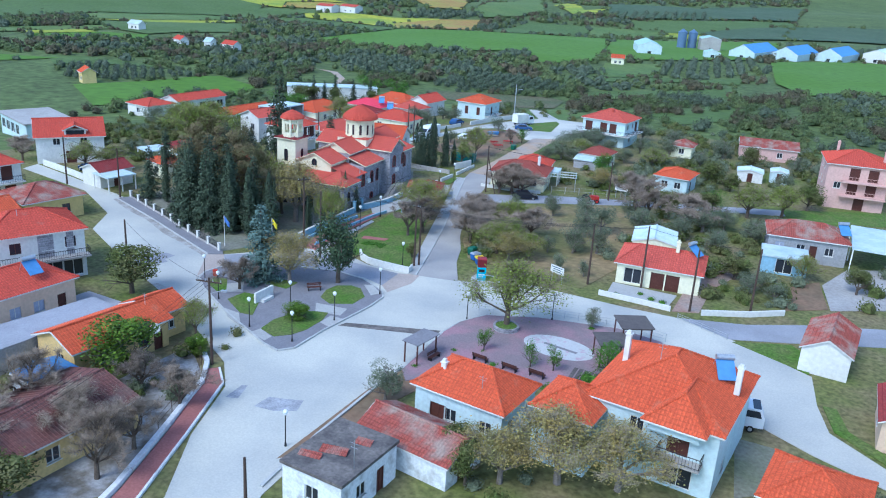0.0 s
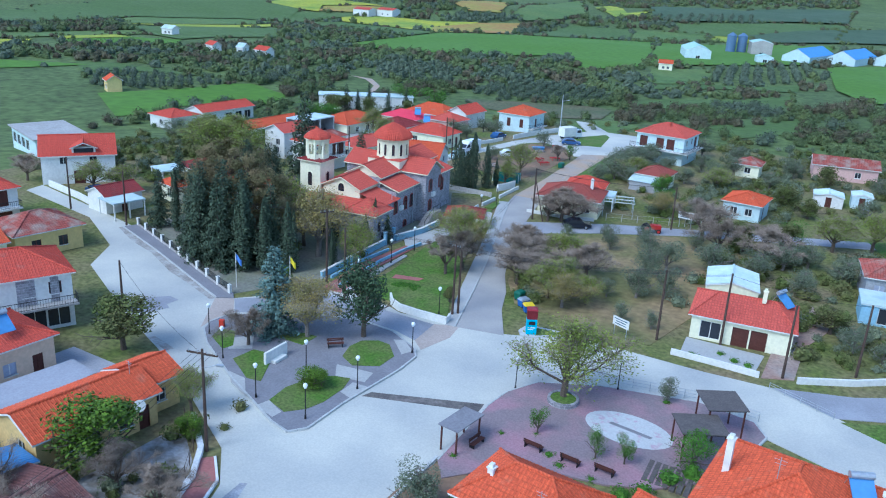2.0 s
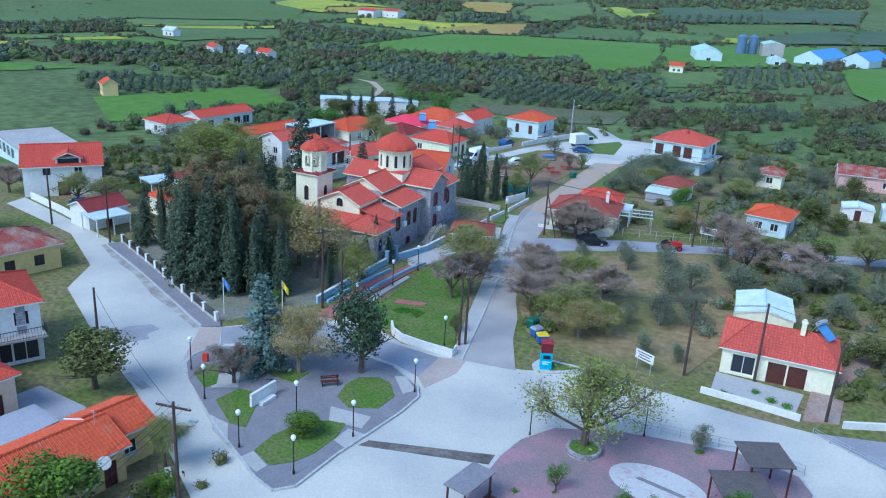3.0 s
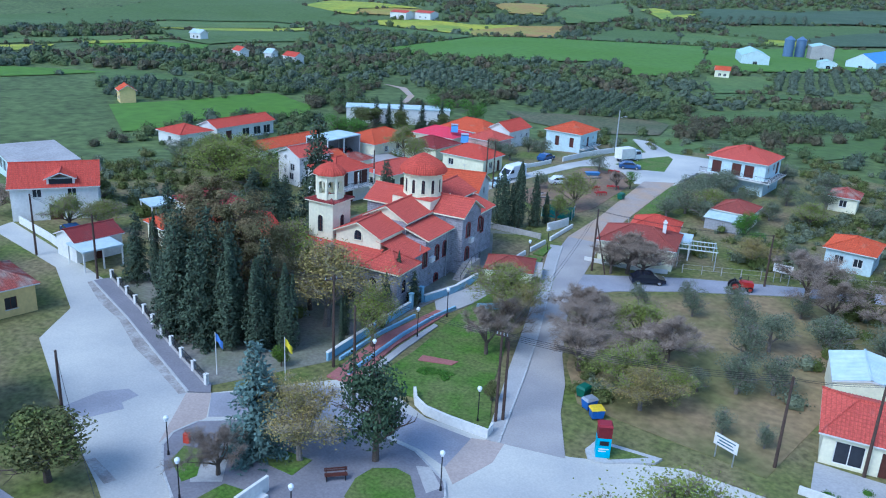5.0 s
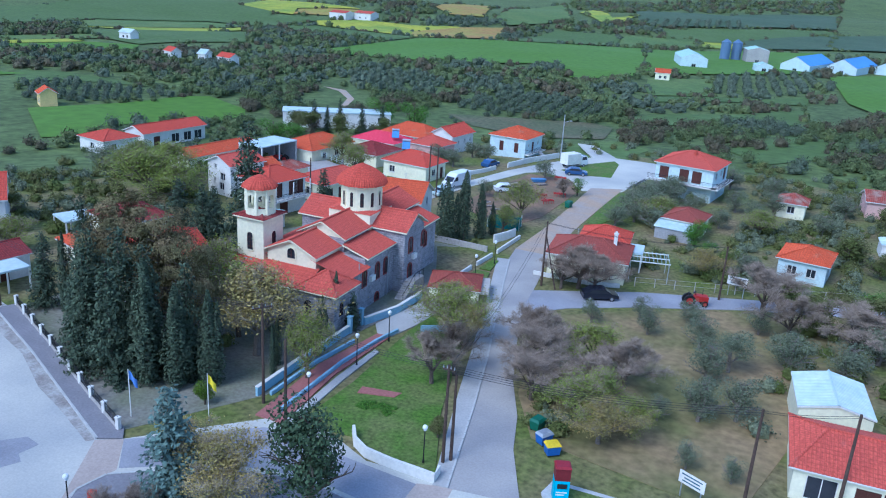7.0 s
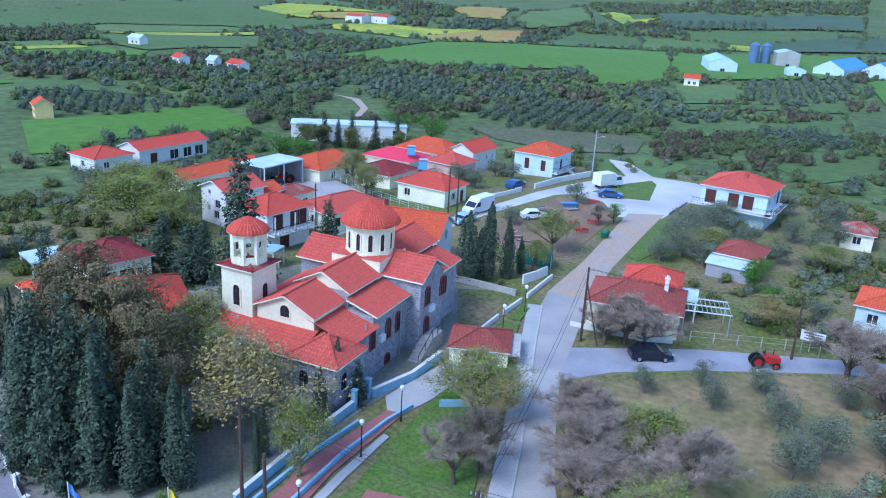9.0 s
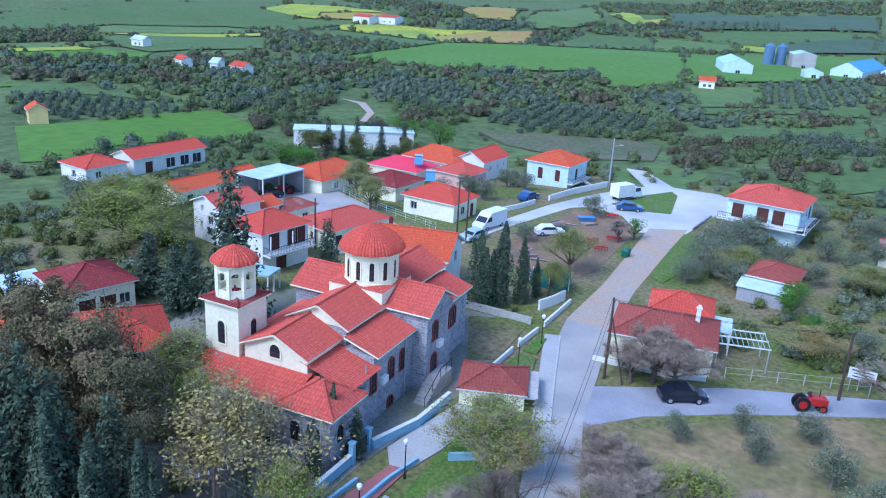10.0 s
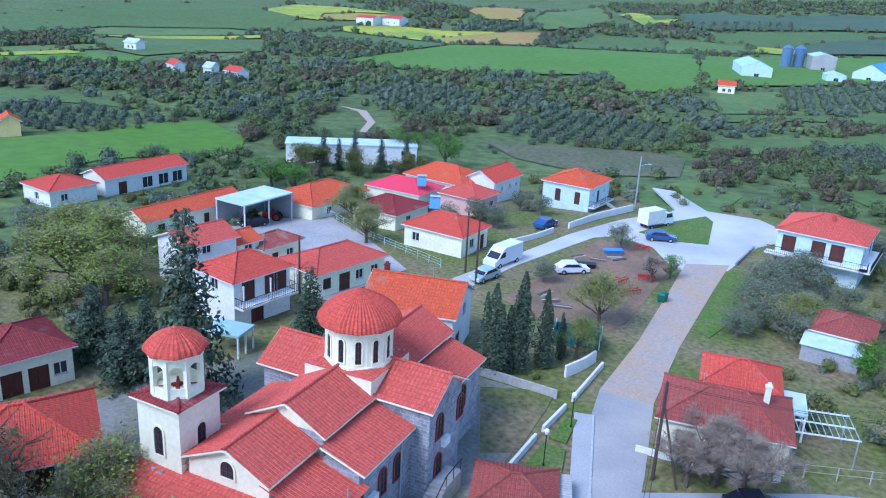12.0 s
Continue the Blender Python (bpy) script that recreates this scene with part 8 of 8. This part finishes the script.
# ---- walls and yards of the houses ----
low_wall("front_wall", [(-19.6, 94.4), (-14.5, 94.2), (-10.7, 93.9)], 0.7, "white garden wall in front of the bungalow", WHITE)
low_wall("front_wall", [(-7.2, 94.7), (-2, 97.4), (1.8, 100.3)], 0.75, "white garden wall along the side road", WHITE)
sheet("house_yard", [(-18.8, 95), (-11.2, 94.8), (-10.8, 99.4), (-19, 99.6)], 0.14, PALEPAVE, "pale concrete front yard", "yard")
sheet("drive", [(-10.5, 93.9), (-7.5, 95.2), (-7.2, 104), (-4.6, 112), (-7.5, 118), (-10, 108)], 0.135, mat("red_earth", (0.33, 0.2, 0.15), 0.95, 0.2, 0.3, 3, 0.4, alt=(0.36, 0.29, 0.24)), "reddish earth drive beside the bungalow", "yard")
low_wall("lane_wall", [(-121.5, 99.8), (-112, 97.6), (-106, 95.8)], 1.1, "white garden wall along the road", WHITE)
low_wall("street_wall", [(-81.6, 176.2), (-79.4, 182.2), (-78.4, 186.6)], 0.8, "white garden wall along the street", WHITE)
low_wall("street_wall", [(-77.2, 190), (-75.4, 198), (-72, 206.8)], 0.9, "white garden wall along the street", WHITE)
low_wall("lane_bank", [(-51.8, 134.6), (-44, 135.2), (-41, 136.4)], 0.6, "white low wall before the bungalow", WHITE)
railing("courtyard_fence", [(-110.4, 173.5), (-99.6, 167.9), (-84.8, 163.1)], 1.1, "pale green railing along the farm track", 0.1, TIN, 2.2)
railing("allotment_fence", [(-39.5, 138.0), (-25.6, 143.4), (-15, 148)], 1.2, "wire fence with pale posts along the lane", 0.1, CONCRETE, 2.6, 2, post=0.06)
railing("bank_railing", [(-9.5, 91.9), (-3.6, 88.9)], 0.7, "rusty rail at the road edge", 0.1, STEEL, 1.5)
low_wall("court_wall", [(-52.4, 187.6), (-51.4, 197)], 0.5, "low stone edge of the upper square", STONE)
sheet("lawn_strip", [(-1.5, 152.2), (15.9, 162.2), (22.6, 164.5), (21.9, 155.9), (15.5, 152.2), (8.6, 148.1), (0.6, 145.6)], 0.15, LAWN, "bright green grass behind the grey house", "grass")
sheet("concrete_yard", [(5.9, 114.4), (9.1, 123.5), (14.2, 126.3), (19.4, 127.0), (18.1, 111.7), (13.3, 109.1), (7.0, 105.1)], 0.14, CONCRETE, "stained concrete yard before the carport", "yard")
sheet("red_soil", [(1.5, 110.4), (5.5, 115.4), (6.7, 105.3), (1.9, 101.9)], 0.14, EARTH, "reddish tilled soil behind the wall", "yard")
sheet("road_verge", [(-3.0, 88.6), (5.0, 84.6), (5.4, 88.6), (3, 91.4)], 0.16, LAWN, "green grass verge by the barn", "grass")
sheet("road_verge", [(6.4, 78), (7.4, 73.4), (11.6, 69.6), (12.6, 70.4), (8.6, 74), (7.6, 78)], 0.2, LAWN, "green grass verge along the road", "grass")
sheet("lane_verge", [(-52.8, 162.2), (-53.1, 170.7), (-53.1, 184.2), (-50.0, 185.2), (-49.8, 175.2), (-49.7, 166.1), (-50.9, 160.8)], 0.17, LAWN, "bright green grass verge of the upper lane", "grass")
part("lean_to_roof", Kit().add([(-3.4, -5.6, 1.9), (2.4, -5.6, 1.9), (2.4, -2.9, 2.5), (-3.4, -2.9, 2.5), (-3.4, -5.6, 1.8), (2.4, -5.6, 1.8), (2.4, -2.9, 2.4), (-3.4, -2.9, 2.4)], [(0, 1, 2, 3), (7, 6, 5, 4), (0, 4, 5, 1), (1, 5, 6, 2), (2, 6, 7, 3), (3, 7, 4, 0)]), TIN, R2, "grey corrugated lean-to roof")
part("lean_to_wall", Kit().box(-3.2, 2.2, -5.4, -3.0, -0.3, 1.8), GREYWALL, R2)
TEAL = mat("teal_tarpaulin", (0.02, 0.16, 0.16), 0.7, 0.15, 0.8, 4, 0.2)
pen = thing("tarpaulin_pen", -62.7, 151.8, 0.1, 12, "low pen wrapped in dark teal tarpaulin", "pen")
part("sheet", Kit().box(-2.4, 2.4, -1.2, -1.12, 0, 1.4).box(-2.4, 2.4, 1.12, 1.2, 0, 1.4).box(-2.4, -2.32, -1.12, 1.12, 0, 1.4).box(2.32, 2.4, -1.12, 1.12, 0, 1.4), TEAL, pen)
for sx in (-2.4, 0, 2.4):
    for sy in (-1.2, 1.2):
        part("post", Kit().tube((sx, sy, -0.1), (sx, sy, 1.7), 0.05, n=6), WHITE, pen)
low_wall("pen_wall", [(-61.0, 143.5), (-60.1, 145.9), (-59.6, 148.3)], 1.3, "white rendered wall beside the lane gate", WHITE)
# scrap on the bare lot
for x, y, yaw, c, lab in ((-61.2, 174.2, 20, REDP, "red farm cultivator on bare earth"), (-61.4, 168.6, 50, REDP, "small red plough on bare earth"), (-65, 186, 10, REDP, "rusty red harrow by the street"), (-63.4, 171.4, 70, REDP, "red seed drill frame on bare earth")):
    ob = thing("farm_implement", x, y, 0.11, yaw, lab, "implement", "scrap machinery")
    part("frame", Kit().box(-1.1, 1.1, -0.08, 0.08, 0.45, 0.6).box(-1.1, 1.1, 0.5, 0.65, 0.45, 0.6).box(-0.08, 0.08, -0.1, 1.3, 0.5, 0.62), c, ob)
    for i in range(5):
        part("tine", Kit().tube((-1 + i * 0.5, 0, 0.5), (-1 + i * 0.5, -0.25, 0.0), 0.05, 0.03, 5), c, ob)
for x, y, yaw, c, lab in ((-68, 182.2, 35, BLUETIN, "blue plastic boat hull on the lot"), (-69.4, 174.4, 20, BLACK, "dark metal trough on the lot"), (-45, 149, 0, TIN, "white plastic sheet heap in a garden")):
    ob = thing("trough", x, y, 0.1, yaw, lab, "trough")
    part("body", Kit().add([(-1.1, -0.4, 0), (1.1, -0.4, 0), (1.1, 0.4, 0), (-1.1, 0.4, 0), (-1.4, -0.6, 0.6), (1.4, -0.6, 0.6), (1.4, 0.6, 0.6), (-1.4, 0.6, 0.6)], [(3, 2, 1, 0), (4, 5, 6, 7), (0, 1, 5, 4), (1, 2, 6, 5), (2, 3, 7, 6), (3, 0, 4, 7)]), c, ob)

for i, (x, y, yaw) in enumerate(((-67.4, 181.0, 30), (-66.6, 180.2, 55), (-68.8, 178.4, 10), (-71.6, 178.0, 60), (-69.0, 160.6, 40), (-67.2, 159.8, 15), (-70.4, 162.4, 75))):
    ob = thing("timber_pile", x, y, 0.11, yaw, "loose pile of weathered timber on earth", "timber", "timber piles")
    for j in range(6):
        part("plank", Kit().box(-1.1 + 0.1 * (j % 3), 1.0 + 0.13 * (j % 2), -0.45 + 0.3 * (j % 3), -0.25 + 0.3 * (j % 3), 0.07 * (j // 3), 0.07 + 0.07 * (j // 3)), TIMBER if (i + j) % 3 else APRON, ob)

# ---- house details ----
balcony(C16, -6.2, 6.2, -6.3, -4.85, 3.0, BLACK)
balcony(C16, 5.2, 6.6, -6.3, 4.6, 3.0, BLACK, sides="e")
balcony(L3, 4.1, 5.5, -5.6, 5.6, 3.0, BLACK, slab=CONCRETE, sides="esn")
part("stone_facing", Kit().box(4.105, 4.16, 0.2, 1.9, 3.05, 5.8).box(4.105, 4.16, 3.3, 4.1, 3.05, 5.8), STONE, L3)
balcony(C1, 4.35, 5.6, -4.6, 4.8, 2.6, BLACK, sides="esn")
balcony(C4, 3.2, 4.6, -3.7, 3.7, 2.6, BLACK, sides="esn")
for y in (-3.5, 0, 3.5):
    part("veranda_post", Kit().box(4.4, 4.55, y - 0.07, y + 0.07, 2.6, 5.1), WHITE, C4)
balcony(R6, -2.5, 5.1, -6.4, -5.1, 5.3, PINK, gap=0.5, slab=PINK, sides="sew")
balcony(R6, -2.5, 5.1, -6.4, -5.1, 2.7, PINK, gap=0.5, slab=PINK, sides="sew")
balcony(F4, 1.0, 4.4, -6.9, -5.7, 2.95, BLACK, slab=CONCRETE, sides="sew")
balcony(L5, 4.0, 5.4, -3.6, 3.6, 2.9, BLACK, sides="esn")
balcony(C15, 4.1, 5.3, -4.3, 4.3, 1.4, BLACK, sides="esn")
solar(L2, 2.4, 2.2, 4.6, 88)
solar(F4, 3.6, 1.6, 7.0, 30)
solar(R4, 4.0, 1.4, 3.6, 60)
solar(R5, 4.8, -1.0, 4.2, 20)
solar(C10, 4.2, -1.5, 4.5, 30)
solar(C12, -3.6, 2.4, 4.1, 30)
roof(F4, -0.4, 4.6, -7.2, 0.6, 5.95, 2.0, "hip", ORANGE, WHITE, name="front_gable")
part("gable_wall", Kit().prism([(0, -6.6), (4.0, -6.6), (4.0, -5.3), (0, -5.3)], 5.0, 5.85), PALEBLUE, F4)
roof(LW, -1.2, 3.0, -4.6, -0.6, 6.0, 0.9, "gy", SCARLET, WHITE, name="dormer_roof")
part("dormer", Kit().box(-0.9, 2.7, -4.1, -1.0, 4.8, 6.0), WHITE, LW)
part("dormer_window", Kit().box(-0.6, 2.4, -4.14, -4.08, 5.1, 5.9), GLASS, LW)
sd = part("satellite_dish", Kit().tube((0, 0, 0), (0.12, 0, 0.05), 0.12, 0.5, 16), WHITE, L1, "white satellite dish")
sd.matrix_basis = pose(3.6, 3.0, 2.8, 0, 0, -20)
for hb, x, y, z, h in ((F1, 1.6, -1.9, 4.0, 1.6), (L1, 0.6, 4.2, 4.1, 1.2), (L3, 1, -1, 7.2, 1.0), (R1, -2, 1, 4.3, 1.0), (F4, -1, -1.5, 8.2, 1.8), (CH, 1, 1.5, 6.6, 1.2), (C13, 0, 0, 4.6, 1.4), (F2, 2.2, -1.4, 3.3, 2.4)):
    part("antenna", Kit().tube((x, y, z), (x, y, z + h), 0.03, n=5).tube((x - 0.4, y, z + h * 0.9), (x + 0.4, y, z + h * 0.9), 0.015, n=4).tube((x - 0.3, y, z + h * 0.75), (x + 0.3, y, z + h * 0.75), 0.015, n=4), STEEL, hb)
part("roof_rubble", merged([slope((-1.2, -1.2, 3.42), (0.9, -0.6, 3.42), (0.6, 0.2, 3.6), (-1.4, -0.4, 3.6)), slope((-2.2, -2.4, 3.42), (-0.4, -2.0, 3.42), (-0.6, -1.4, 3.58), (-2.3, -1.8, 3.58)), slope((0.2, 1.2, 3.42), (1.6, 1.4, 3.42), (1.4, 2.2, 3.55), (0.1, 2.0, 3.55))]), OLDTILE, F2, "fallen red roof tiles")
part("lean_roof", slope((2.6, -2.8, 1.45), (2.6, 2.8, 1.45), (4.0, 2.8, 1.4), (4.0, -2.8, 1.4)), CONCRETE, SH)
part("outside_stair", Kit().add([(5.3, 0.5, 1.4), (5.3, 1.5, 1.4), (8.0, 1.5, 0), (8.0, 0.5, 0), (5.3, 0.5, 1.15), (5.3, 1.5, 1.15), (7.6, 1.5, -0.05), (7.6, 0.5, -0.05)], [(3, 2, 1, 0), (4, 5, 6, 7), (0, 1, 5, 4), (1, 2, 6, 5), (2, 3, 7, 6), (3, 0, 4, 7)]), CONCRETE, C15)
